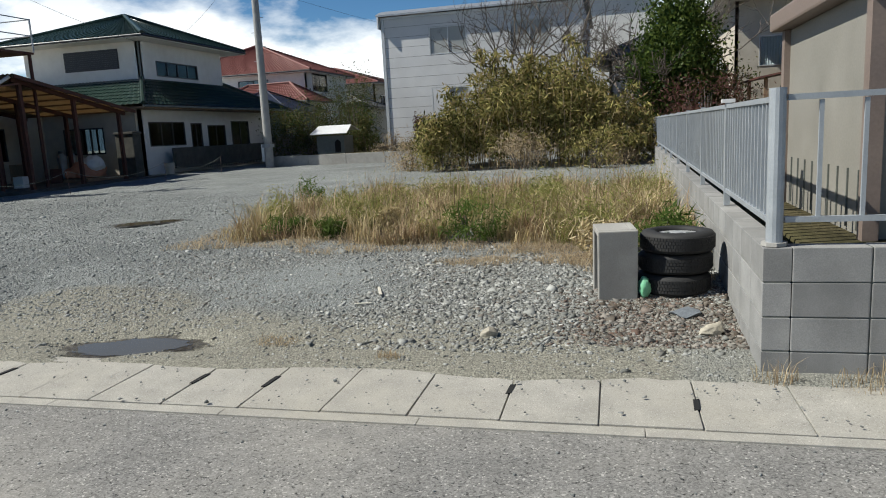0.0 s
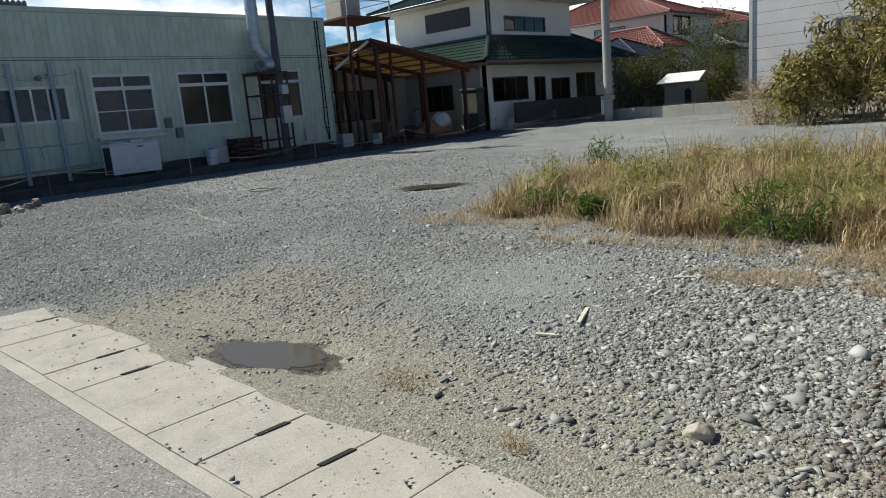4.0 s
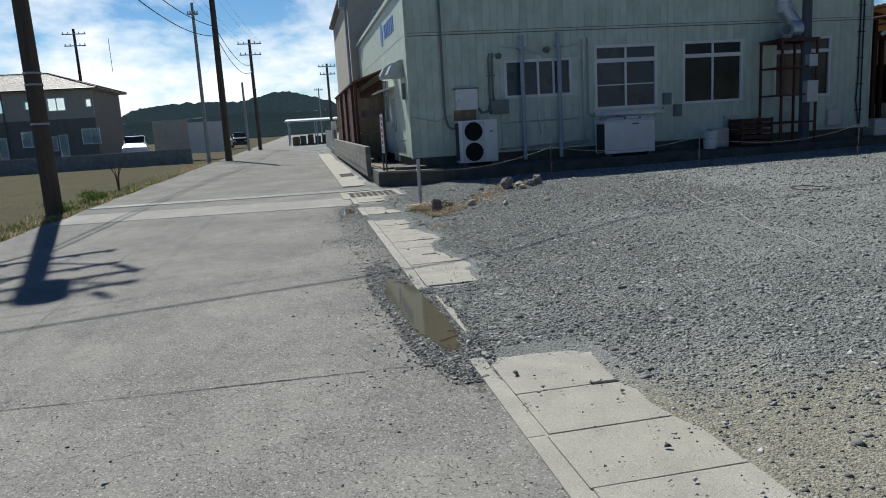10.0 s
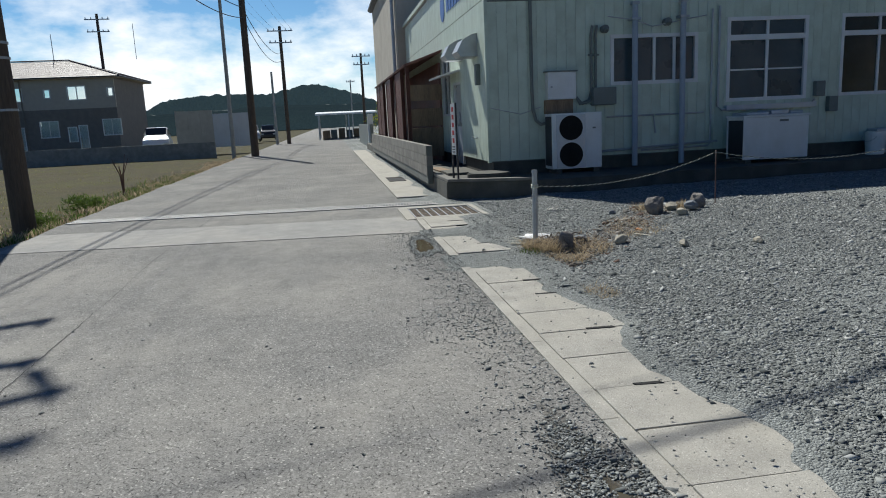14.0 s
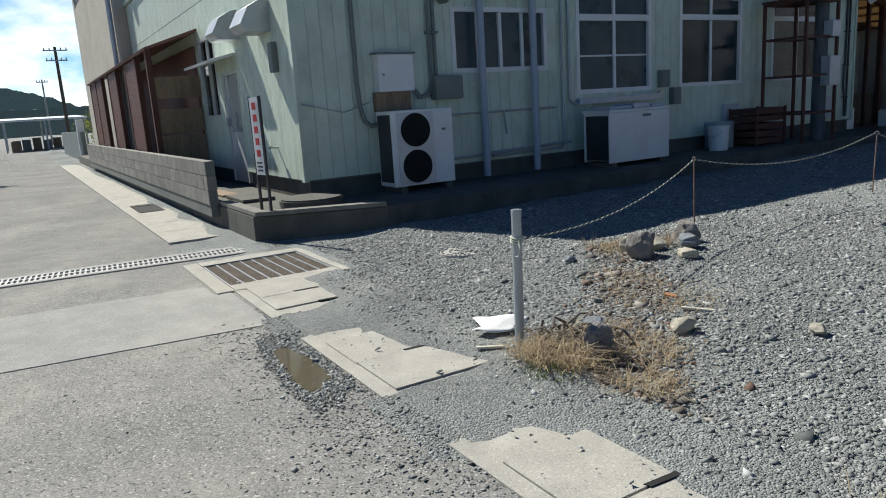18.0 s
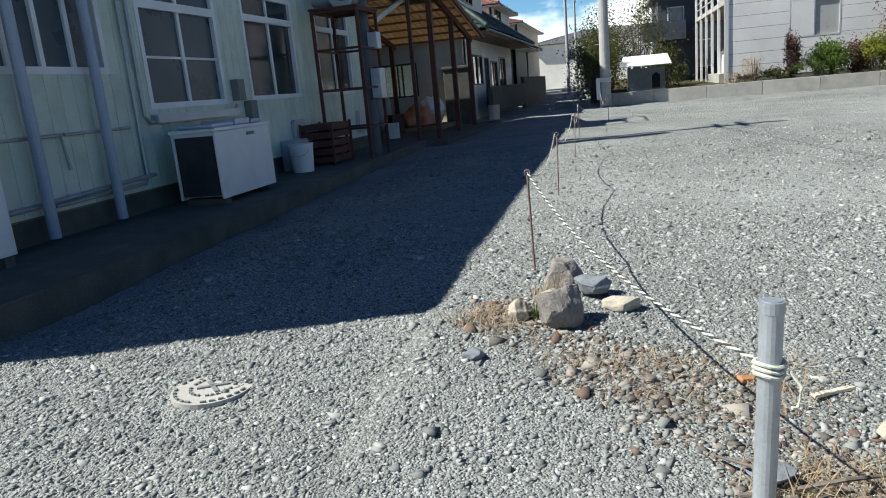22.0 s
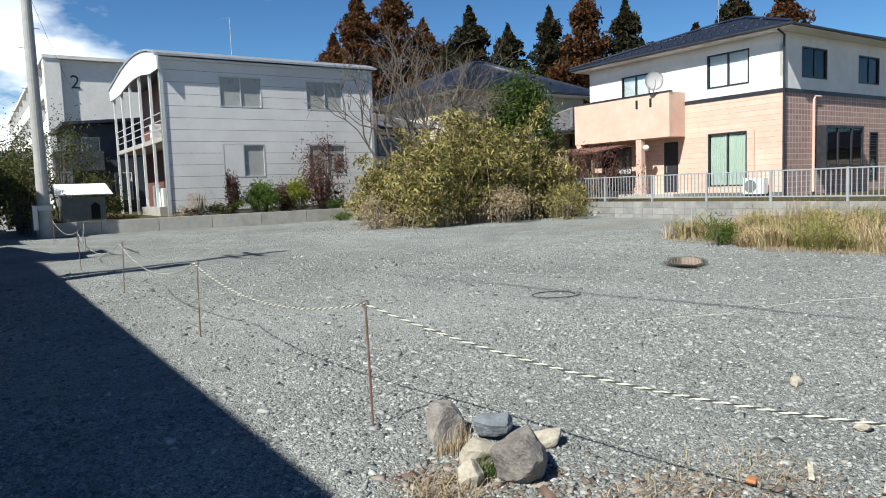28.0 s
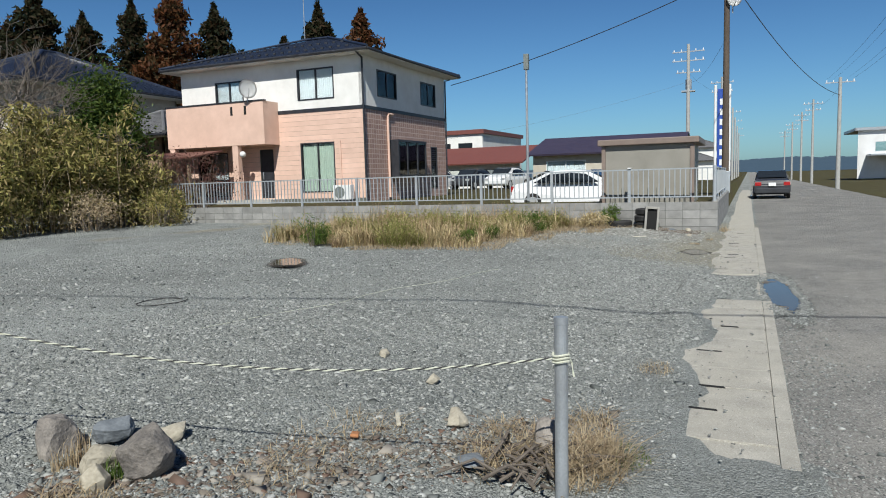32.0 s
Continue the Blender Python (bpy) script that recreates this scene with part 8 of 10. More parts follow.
tube(bm, [(-19.95, 27.22, 6.0), (-19.95, 27.22, 4.4)], 0.045)
part("gutter", bm, GREY_BOX, gh)
# railing and planters before it
rail = thing("balcony_railing", (-18.75, 28.6, 0.3), "low black metal railing in front of the house", "railing")
for z in (0.55, 1.0):
    bm = B()
    box(bm, -0.02, 0, z, 0.02, 8.0, z + 0.04)
    part("rail", bm, GREY_BOX, rail)
RB = link_mesh("bar", box(B(), -0.01, -0.01, 0.1, 0.01, 0.01, 1.0), GREY_BOX)
for k in range(50):
    piece("bar", RB, rail, (0, 0.05 + k * 0.16, 0))
gatepost = thing("gate_pillar", (-19.45, 25.2, 0.2), "dark stained concrete gate pillar", "gate pillar")
bm = B()
box(bm, -0.42, -0.25, 0, 0.42, 0.25, 1.85, 0.02)
part("shaft", bm, OLD_CONCRETE, gatepost)
bm = B()
box(bm, -0.46, -0.29, 1.851, 0.46, 0.29, 1.95, 0.02)
part("cap", bm, OLD_CONCRETE, gatepost)
gw = thing("garden_wall", (-18.75, 27.2, 0), "dark old garden wall along the lane", "wall", kind="structure")
GWM = link_mesh("wall_panel", box(B(), -0.5, -0.5, -0.5, 0.5, 0.5, 0.5, 0.02), OLD_CONCRETE)
for k in range(11):
    piece("wall_panel", GWM, gw, (0, 0.9 + k * 1.85, 0.95), 0, (0.16, 1.84, 1.5) if k > 4 else (0.16, 1.84, 0.9))
pail(-18.55, 26.5, 0.3, 0.2, 0.45, CREAM_WALL, "cream plastic bin by the gate pillar")


def plain_house(name, x0, y0, x1, y1, z0, ze, zt, wall, roof, label, over=0.6, tiles=False, ridge="x", wins=()):
    ob = thing(name, (0, 0, 0), label, "house")
    faces = {"s": (face(x0, y0, 0), x1 - x0), "w": (face(x0, y1, -90), y1 - y0), "e": (face(x1, y0, 90), y1 - y0)}
    for key, (m, ln) in faces.items():
        holes = [w[1:] for w in wins if w[0] == key]
        bm = wall_with_holes(B(), ln, z0, ze, 0.15, holes)
        if key != "s":
            bm.transform(Matrix.Translation((0.0, 0, 0)))
        put("wall", bm, wall, ob, m)
        for h in holes:
            window(ob, m, *h, BLACK_METAL if wall is not CREAM_WALL else ALU, curtain=CURTAIN)
    hip_roof(ob, x0, y0, x1, y1, ze + 0.05, zt, over, roof, ridge, tiles=tiles)
    return ob


plain_house("red_roof_house", -33.6, 49.0, -22.0, 57, 0.3, 6.4, 9.0, WHITE_WALL, RED_ROOF, "white two-storey house with a red roof", tiles=True, ridge="y", wins=(("e", 1.0, 5.0, 3.8, 6.4), ("s", 6.0, 4.6, 8.5, 6.0)))
plain_house("red_roof_house_annex", -27.0, 45.0, -20.6, 48.2, 0.3, 4.0, 5.4, WHITE_WALL, RED_ROOF, "low white annex with a red roof", tiles=True)
plain_house("far_house", -36, 66, -22.6, 84, 0.3, 6.5, 8.8, CREAM_WALL, RED_ROOF, "cream two-storey house with a brown roof", ridge="y", wins=(("e", 1.5, 4.2, 3.3, 5.4), ("s", 9.0, 4.2, 11.2, 5.4)))
plain_house("far_low_house", -27, 58.0, -20.9, 63, 0.3, 3.9, 5.3, CREAM_WALL, GREY_ROOF, "low cream house with a grey tile roof", tiles=True)
plain_house("lane_house", -24, 39.4, -19.4, 44.3, 0.3, 3.2, 4.6, GREY_BOX, DARK_ROOF, "low dark house along the lane")
plain_house("end_house", -24, 92, -4, 104, 0.3, 5.6, 7.2, WHITE_WALL, GREY_ROOF, "pale house at the lane's end", wins=(("s", 4, 3.6, 6, 4.8), ("s", 9, 3.6, 11, 4.8), ("s", 14, 3.6, 16, 4.8)))
car(-16.4, 78, 0.3, 90, CAR_RED, 4.0, 1.45, "dark red car parked far down the lane")
utility_pole(-18.0, 60, 0.3, 9.5, POLE_GREY, "grey utility pole down the lane", arms=((8.8, 0.8), (8.0, 0.7)), r=0.14)
utility_pole(-17.6, 66, 0.3, 8.0, POLE_GREY, "grey utility pole down the lane", arms=((7.4, 0.6),), r=0.12)
blue = plain_house("blue_roof_house", 5.2, 34.0, 14.5, 42.5, 0.7, 6.5, 8.9, CREAM_WALL, DARK_ROOF, "two-storey house with a dark blue tiled roof", tiles=True, over=0.9, wins=(("s", 1.0, 3.6, 3.0, 4.9), ("w", 3.0, 3.6, 5.0, 4.9)))
plain_house("grey_tile_annex", 8.0, 28.6, 14.0, 33.4, 0.7, 3.9, 5.3, OLD_WOOD, GREY_ROOF, "low brown annex with a grey tile roof", tiles=True, over=0.7)
plain_house("behind_flats_house", -0.2, 36.0, 3.9, 44, 0.7, 4.6, 6.0, WHITE_WALL, GREY_ROOF, "white house with a grey roof behind the trees", wins=(("s", 1.4, 3.2, 3.0, 4.3),))
# distant ridges
def ridge(name, x0, y0, x1, y1, h, depth, mat, label, seed):
    bm = B()
    n, rows = 400, 5
    a, b = Vector((x0, y0, 0)), Vector((x1, y1, 0))
    back = Vector((-(b - a).y, (b - a).x, 0)).normalized() * depth
    grid = []
    for j in range(rows):
        v = j / (rows - 1)
        row = []
        for i in range(n + 1):
            u = i / n
            env = math.sin(math.pi * min(1, max(0, u))) ** 0.35
            z = h * env * (0.62 + 0.55 * noise.noise((u * 3 + seed, 0, 0)) + 0.16 * noise.noise((u * 11 + seed, v, 0)) + 0.045 * noise.noise((u * 60 + seed, v * 2, 4)) + 0.07 * abs(noise.noise((u * 170 + seed, v * 2, 9))))
            p = a.lerp(b, u) + back * v
            row.append(bm.verts.new((p.x, p.y, -2 + max(0, z) * math.sin(v * math.pi / 2 + 0.02))))
        grid.append(row)
    for p, q in zip(grid, grid[1:]):
        for i in range(n):
            bm.faces.new((p[i], p[i + 1], q[i + 1], q[i]))
    bmesh.ops.recalc_face_normals(bm, faces=bm.faces)
    return solid(name, bm, mat, label, "hill", kind="structure")


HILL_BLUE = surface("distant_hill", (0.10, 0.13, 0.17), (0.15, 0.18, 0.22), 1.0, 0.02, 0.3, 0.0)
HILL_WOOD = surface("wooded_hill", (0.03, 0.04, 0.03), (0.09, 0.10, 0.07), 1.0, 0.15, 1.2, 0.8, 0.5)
# Emission on both hill materials stands in for the haze of distance.
for m, haze_glow in ((HILL_WOOD, (0.020, 0.033, 0.040, 1)), (HILL_BLUE, (0.07, 0.11, 0.16, 1))):
    m.node_tree.nodes["Principled BSDF"].inputs["Emission Color"].default_value = haze_glow
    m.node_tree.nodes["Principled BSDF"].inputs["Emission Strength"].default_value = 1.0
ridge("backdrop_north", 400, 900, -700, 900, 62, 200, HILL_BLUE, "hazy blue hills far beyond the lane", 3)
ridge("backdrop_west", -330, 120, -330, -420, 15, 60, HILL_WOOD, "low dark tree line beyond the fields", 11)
bm = B()
cols, rows_ = 260, 9
grid = []
for j in range(rows_):
    v = j / (rows_ - 1)
    row = []
    for i in range(cols + 1):
        y = -75 + 110 * i / cols
        z = 13.5 + 5.0 * math.exp(-((y + 3) / 14) ** 2) + 2.6 * math.exp(-((y + 40) / 22) ** 2) - 6 * smooth01(y, 12, 34) - 5 * smooth01(-y, 60, 75)
        z += 0.9 * noise.noise((y * 0.35, v * 3, 2)) + 0.7 * abs(noise.noise((y * 1.1, v * 5, 5)))
        row.append(bm.verts.new((-300 - 5 * v + 1.5 * noise.noise((y * 0.5, v * 6, 8)), y, -1 + z * v)))
    grid.append(row)
for p, q in zip(grid, grid[1:]):
    for i in range(cols):
        bm.faces.new((p[i], p[i + 1], q[i + 1], q[i]))
bmesh.ops.recalc_face_normals(bm, faces=bm.faces)
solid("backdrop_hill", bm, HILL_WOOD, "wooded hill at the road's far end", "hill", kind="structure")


# ---- west: field edge, poles, houses ----
BROWN_WALL = surface("brown_wall_panel", (0.16, 0.14, 0.125), (0.23, 0.205, 0.18), 0.8, 3, 50, 0.1, 0.003)
BEIGE_WALL = surface("beige_wall_panel", (0.40, 0.36, 0.31), (0.48, 0.44, 0.38), 0.8, 3, 50, 0.1, 0.003)
NIGHT_ROOF = surface("dark_plum_sheet_roof", (0.035, 0.028, 0.05), (0.06, 0.05, 0.08), 0.5, 3, 50, 0.1, 0.003)
PURPLE_ROOF = surface("purple_brown_roof", (0.09, 0.065, 0.062), (0.15, 0.11, 0.105), 0.6, 3, 50, 0.1, 0.003)
brown = thing("terraced_apartment", (0, 0, 0), "long two-storey brown and beige apartment building", "apartment building")
BX, BY0, BY1 = -66.0, -43.0, -14.2
BE = face(BX, BY0, 90)
bh, bu = [], []
for k in range(6):
    y = 2.0 + k * 4.6
    bh += [(y, 1.0, y + 0.7, 2.2), (y + 0.8, 0.4, y + 1.5, 2.3), (y + 2.6, 1.4, y + 4.0, 2.7)]
    bu += [(y + 0.3, 4.2, y + 1.7, 5.3), (y + 3.2, 4.4, y + 3.7, 5.1)]
put("wall", wall_with_holes(B(), BY1 - BY0, 0.0, 3.55, 0.15, bh), BROWN_WALL, brown, BE)
put("wall", wall_with_holes(B(), BY1 - BY0, 3.55, 5.9, 0.15, bu), BEIGE_WALL, brown, BE)
for h in bh:
    window(brown, BE, *h, WHITE_METAL, panes=2 if h[2] - h[0] > 1 else 1, curtain=CURTAIN, wide=0.07)
for h in bu:
    window(brown, BE, *h, WHITE_METAL, panes=2 if h[2] - h[0] > 1 else 1, wide=0.07)
bm = B()
box(bm, BX - 9, BY1 - 0.15, 0, BX - 0.151, BY1, 5.9)
part("wall", bm, BROWN_WALL, brown)
hip_roof(brown, BX - 9, BY0, BX, BY1, 5.95, 7.6, 0.6, PURPLE_ROOF, "y", fascia=BEIGE_WALL)
for k in range(5):
    bm = B()
    y = BY0 + 3.6 + k * 4.6
    tube(bm, [(BX + 0.08, y, 5.8), (BX + 0.08, y, 0.2)], 0.05)
    part("downpipe", bm, BROWN_WALL, brown)
bm = B()
box(bm, BX - 5, -13.5, 7.6, BX - 4.96, -13.46, 10.5)
tube(bm, [(BX - 5, -20, 7.5), (BX - 5, -20, 9.8)], 0.03)
part("aerial_mast", bm, GALV, brown)
for y0, y1, h in ((-60, -4.6, 0.75),):
    bm = B()
    box(bm, -50.15, y0, -0.3, -50.0, y1, h)
    solid("field_wall", bm, BLOCK, "low grey block wall beyond the field", "wall", kind="structure")
panelw = thing("site_hoarding", (0, 0, 0), "cream and white panel hoarding beside the road", "hoarding")
for k in range(6):
    bm = B()
    box(bm, -56.0, -7.9 + k * 0.8, 0.3, -55.9, -7.9 + k * 0.8 + 0.79, 2.75 if k < 3 else 2.5)
    part("panel", bm, CREAM_WALL if k < 3 else PALE_SIDING, panelw)
car(-58.0, -9.6, 0.0, 8, CAR_WHITE, 3.4, 1.8, "white van parked beyond the field")
for k, y in enumerate((-6.0, -4.8)):
    car(-84 - 6 * k, y, 0.0, 5, CAR_WHITE if k == 0 else CAR_DARK, 3.6, 1.7, "small parked car beside the far road")
lp = utility_pole(-19.85, -3.28, -0.12, 11.3, WOOD_POLE, "dark old wooden utility pole by the field", arms=((11.0, 1.0), (10.3, 1.1), (9.5, 0.9), (8.3, 0.9)), r=0.19, lean=-0.2, turn=24)
for z in (2.05, 2.9, 3.15):
    bm = B()
    cyl(bm, (-0.25 * z / 11.5, 0, z), (-0.25 * z / 11.5, 0, z + 0.04), 0.192, seg=16)
    part("steel_band", bm, GALV, lp)
bm = B()
cyl(bm, (0.25, 0.05, 10.0), (0.25, 0.05, 10.85), 0.27, seg=18)
part("transformer", bm, GREY_BOX, lp)
for y0, z0, y1, z1 in ((-0.85, 10.3, -0.05, 9.3), (0.8, 11.0, 0.05, 10.0), (-0.8, 8.3, -0.05, 7.5), (0.75, 9.5, 0.1, 8.7)):
    bm = B()
    bar(bm, (0.05, y0, z0), (0.0, y1, z1), 0.05, 0.05)
    part("brace", bm, GALV, lp)
for y0, z0 in ((-0.7, 10.45), (0.85, 9.65), (0.55, 11.15)):
    bm = B()
    cyl(bm, (0.1, y0, z0), (0.12, y0 + 0.1, z0 + 0.38), 0.07, 0.05, seg=10)
    part("cutout", bm, GREY_BOX, lp)
utility_pole(-44.0, -1.75, 0.0, 11.5, WOOD_POLE, "dark wooden utility pole leaning by the road", arms=((11.0, 0.7),), r=0.2, lean=-0.6)
utility_pole(-47.0, -3.2, 0.0, 9.2, POLE_GREY, "thin grey stay pole beside the road", arms=((8.5, 0.3),), r=0.12, lean=-0.5)
utility_pole(-66.0, -1.2, 0.0, 9.3, WOOD_POLE, "dark utility pole far along the road", arms=((8.9, 1.0), (8.0, 0.9)), r=0.17)
utility_pole(-66.0, -2.15, 0.0, 5.8, POLE_GREY, "short grey pole along the road", r=0.12)
utility_pole(-70.0, 5.3, 0.0, 7.4, WOOD_POLE, "dark utility pole beyond the workshop", arms=((7.1, 0.8), (6.4, 0.7)), r=0.14)
utility_pole(-92.0, 5.0, 0.0, 6.5, POLE_GREY, "short lamp pole at the road's end", arms=((6.2, 0.5),), r=0.1)
utility_pole(-72, -16.5, 0.0, 11.5, WOOD_POLE, "utility pole behind the apartment building", arms=((11.0, 1.0), (10.0, 0.9)), r=0.16)
dead_weed = thing("dead_weed", (-27.6, -3.75, -0.15), "tall dead reddish-brown weed at the field's edge", "weed")
for k in range(7):
    bm = B()
    a = k * 0.9
    tube(bm, [(0, 0, -0.1), (0.05 * math.cos(a), 0.05 * math.sin(a), 0.5), (0.22 * math.cos(a), 0.22 * math.sin(a), 0.75 + 0.1 * (k % 4))], [0.02, 0.014, 0.006], 6)
    part("stalk", bm, BROWN_SHEET, dead_weed)
cano = thing("market_canopy", (0, 0, 0), "open shelter with a white roof at the road's end", "shelter")
bm = B()
slab_of(bm, [(-74, 0.9, 2.45), (-74, 7.0, 2.45), (-84, 7.0, 2.75), (-84, 0.9, 2.75)], 0.15)
part("roof", bm, WHITE_METAL, cano)
for x in (-74.3, -83.7):
    for y in (1.2, 4.0, 6.8):
        bm = B()
        box(bm, x - 0.06, y - 0.06, 0, x + 0.06, y + 0.06, 2.4)
        part("post", bm, GALV, cano)
for k in range(7):
    bm = B()
    box(bm, 0, 0, 0, 1.0, 0.6, 0.8 + 0.1 * (k % 3), 0.05)
    solid("market_crate", bm, GREY_BOX if k % 2 else OLD_WOOD, "dark crate stacked under the far shelter", "crate", "crates under the shelter").matrix_basis = pose(-76 - k * 1.0, 1.5 + (k * 0.77) % 4.5, 0.02)
bm = B()
box(bm, -60, 4.3, 0.0, -45.5, 4.45, 1.35)
solid("yard_fence", bm, GREY_BOX, "dark low fence beyond the workshop", "fence", kind="structure")
bm = B()
box(bm, -46.2, 4.2, 0.0, -45.9, 4.5, 1.9, 0.02)
solid("gate_pillar", bm, WHITE_METAL, "white gate pillar beyond the workshop", "gate pillar")

# ---- east: far buildings, poles, sign ----
lampp = thing("lamp_post", (5.2, 10.13, 0.7), "thin grey steel lamp post in the yard", "lamp post")
bm = B()
cyl(bm, (0, 0, 0), (0, 0, 4.25), 0.05, 0.035, seg=12)
part("shaft", bm, GALV, lampp)
bm = B()
box(bm, -0.06, -0.08, 4.25, 0.1, 0.08, 4.75, 0.02)
part("lamp_head", bm, GREY_BOX, lampp)
ep = utility_pole(14.2, 4.35, 0.0, 9.5, WOOD_POLE, "brown wooden utility pole by the road", arms=(), r=0.15, lean=-0.2)
dish(13.95, 4.1, 8.35, -70, 0.3, "white dish on the wooden pole")
bm = B()
box(bm, -0.35, -0.2, 0.6, -0.17, 0.2, 1.5, 0.02)
part("service_box", bm, FENCE_BLUE, ep)
pyl = thing("pylon_sign", (21.0, 4.7, 0), "tall narrow blue and white pylon sign", "sign")
SIGN_BLUE = surface("blue_sign_face", (0.02, 0.06, 0.30), (0.03, 0.08, 0.36), 0.4, 3, 40, 0.0)
bm = B()
box(bm, -0.1, -0.24, 1.4, 0.1, 0.24, 5.6, 0.03)
board = part("panel", bm, SIGN_BLUE, pyl)
for s in (-1, 1):
    bm = B()
    cyl(bm, (0, s * 0.33, 0), (0, s * 0.33, 5.8), 0.07, seg=12)
    part("post", bm, WHITE_METAL, pyl)
for k in range(7):
    bm = B()
    box(bm, -0.115, -0.12, 1.8 + k * 0.5, -0.101, 0.12, 2.1 + k * 0.5)
    part("lettering", bm, WHITE_METAL, board)
utility_pole(42.0, 7.9, 0.0, 11.5, POLE_GREY, "grey utility pole with crossarms", arms=((10.9, 1.2), (10.2, 1.2), (9.3, 0.9)), r=0.17, transformer=True)
utility_pole(60.0, 6.0, 0.0, 11.0, POLE_GREY, "grey utility pole along the road", arms=((10.4, 1.1), (9.5, 1.0)), r=0.16, transformer=True)
utility_pole(44.0, -1.9 - 0.9, 0.0, 8.3, POLE_GREY, "pale concrete utility pole by the field", arms=((7.9, 1.0),), r=0.17)
for k, x in enumerate((72, 90, 112, 138)):
    utility_pole(x, -3.1, 0.0, 9.2, POLE_GREY, "grey utility pole far along the road", arms=((8.7, 1.0), (8.0, 0.8)), r=0.15)
    utility_pole(x + 9, 5.4, 0.0, 9.6, POLE_GREY, "grey utility pole far along the road", arms=((9.0, 1.0),), r=0.15)
yh = thing("storehouse", (0, 0, 0), "long cream storehouse with a dark purple roof", "storehouse")
yh_h = [(0.8, 1.0, 3.2, 2.4)]
put("wall", wall_with_holes(B(), 8.2, 0.5, 2.8, 0.15, yh_h), CREAM_WALL, yh, face(24, 15.4, -90))
window(yh, face(24, 15.4, -90), *yh_h[0], WHITE_METAL, curtain=CURTAIN)
bm = B()
box(bm, 24.16, 7.2, 0.5, 34, 7.35, 2.8)
part("wall", bm, CREAM_WALL, yh)
bm = B()
slab_of(bm, [(23.5, 6.8, 2.8), (23.5, 15.7, 2.8), (28.0, 15.7, 3.95), (28.0, 6.8, 3.95)], 0.1)
slab_of(bm, [(28.0, 6.8, 3.95), (28.0, 15.7, 3.95), (34, 15.7, 2.8), (34, 6.8, 2.8)], 0.1)
part("roof", bm, NIGHT_ROOF, yh)
rl = thing("red_roof_hall", (0, 0, 0), "long low white hall with a red roof", "hall")
rh = [(1.0 + 3.2 * k, 1.0, 3.2 + 3.2 * k, 2.2) for k in range(6)]
put("wall", wall_with_holes(B(), 20.0, 0.3, 2.7, 0.15, rh), WHITE_WALL, rl, face(36, 40, -90))
for h in rh:
    window(rl, face(36, 40, -90), *h, BLACK_METAL)
bm = B()
slab_of(bm, [(35.2, 19.5, 2.7), (35.2, 40.5, 2.7), (41, 40.5, 4.2), (41, 19.5, 4.2)], 0.12)
part("roof", bm, RED_ROOF, rl)
bm = B()
box(bm, 44, 26, 0.3, 56, 36, 5.6)
rr = part("rear_block", bm, WHITE_WALL, rl)
bm = B()
box(bm, 43.8, 25.8, 5.61, 56.2, 36.2, 6.0)
part("rear_roof", bm, RED_ROOF, rl)
for k in range(4):
    bm = B()
    box(bm, 43.96, 27 + k * 2.2, 3.6, 43.995, 28.4 + k * 2.2, 4.8)
    part("window", bm, GLASS, rl)
for k, (x, y) in enumerate(((30.5, 19.2), (31.0, 22.0), (30.8, 25.0))):
    car(x, y, 0.72, 170, CAR_WHITE if k != 1 else CAR_DARK, 3.8, 1.45, "parked car in the far yard")
fw = thing("far_hall", (0, 0, 0), "pale grey two-storey hall across the field", "hall")
fh = [(2.0 + 4.5 * k, 3.6, 5.4 + 4.5 * k, 4.9) for k in range(6)]
put("wall", wall_with_holes(B(), 30.0, 0.0, 6.4, 0.15, fh), PALE_SIDING, fw, face(92, -10, -90))
for h in fh:
    window(fw, face(92, -10, -90), *h, ALU)
bm = B()
box(bm, 91.5, -40.5, 6.41, 104, -9.6, 6.8)
box(bm, 88.0, -38, 3.0, 91.9, -11, 3.2)
part("roof", bm, GALV, fw)
for k in range(4):
    bm = B()
    box(bm, 88.1, -36 + k * 7, 0, 88.3, -35.8 + k * 7, 3.0)
    part("porch_post", bm, WHITE_METAL, fw)
for k in range(12):
    w, h = 7 + (k * 37) % 6, 3.2 + (k * 13) % 4
    plain_house("distant_house", 96 + k * 11, 8 + (k % 3) * 7, 96 + k * 11 + w, 15 + (k % 3) * 7, 0.0, h, h + 1.6, (WHITE_WALL, CREAM_WALL, PALE_SIDING)[k % 3], (GREY_ROOF, DARK_ROOF, RED_ROOF)[k % 3], "small distant house along the road")
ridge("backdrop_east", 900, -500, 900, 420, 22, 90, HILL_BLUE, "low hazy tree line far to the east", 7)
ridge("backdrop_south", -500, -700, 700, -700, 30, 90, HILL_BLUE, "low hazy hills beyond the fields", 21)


# ---- overhead wires ----
def wire(a, b, drop, r=0.006, label="black overhead cable between utility poles"):
    bm = B()
    tube(bm, sag(a, b, drop, 24), r, 5)
    return solid("overhead_cable", bm, BLACK_METAL, label, "cable", "overhead cables")


for s in (-0.9, -0.45, 0.45, 0.9):
    wire((-20.0, -3.28 + s * 1.0, 11.1), (-66, -1.2 + s, 9.1), 0.8)
    wire((-20.0, -3.28 + s * 1.0, 11.1), (44.0, -2.8 + s, 8.2), 1.2)
for k, (z, d) in enumerate(((7.6, 0.7), (7.1, 0.9))):
    wire((-19.95, -3.2, z), (-44.4, -1.75, z - 0.2), d, 0.02)
    wire((-44.4, -1.75, z - 0.2), (-66, -1.2, z - 0.4), d, 0.02)
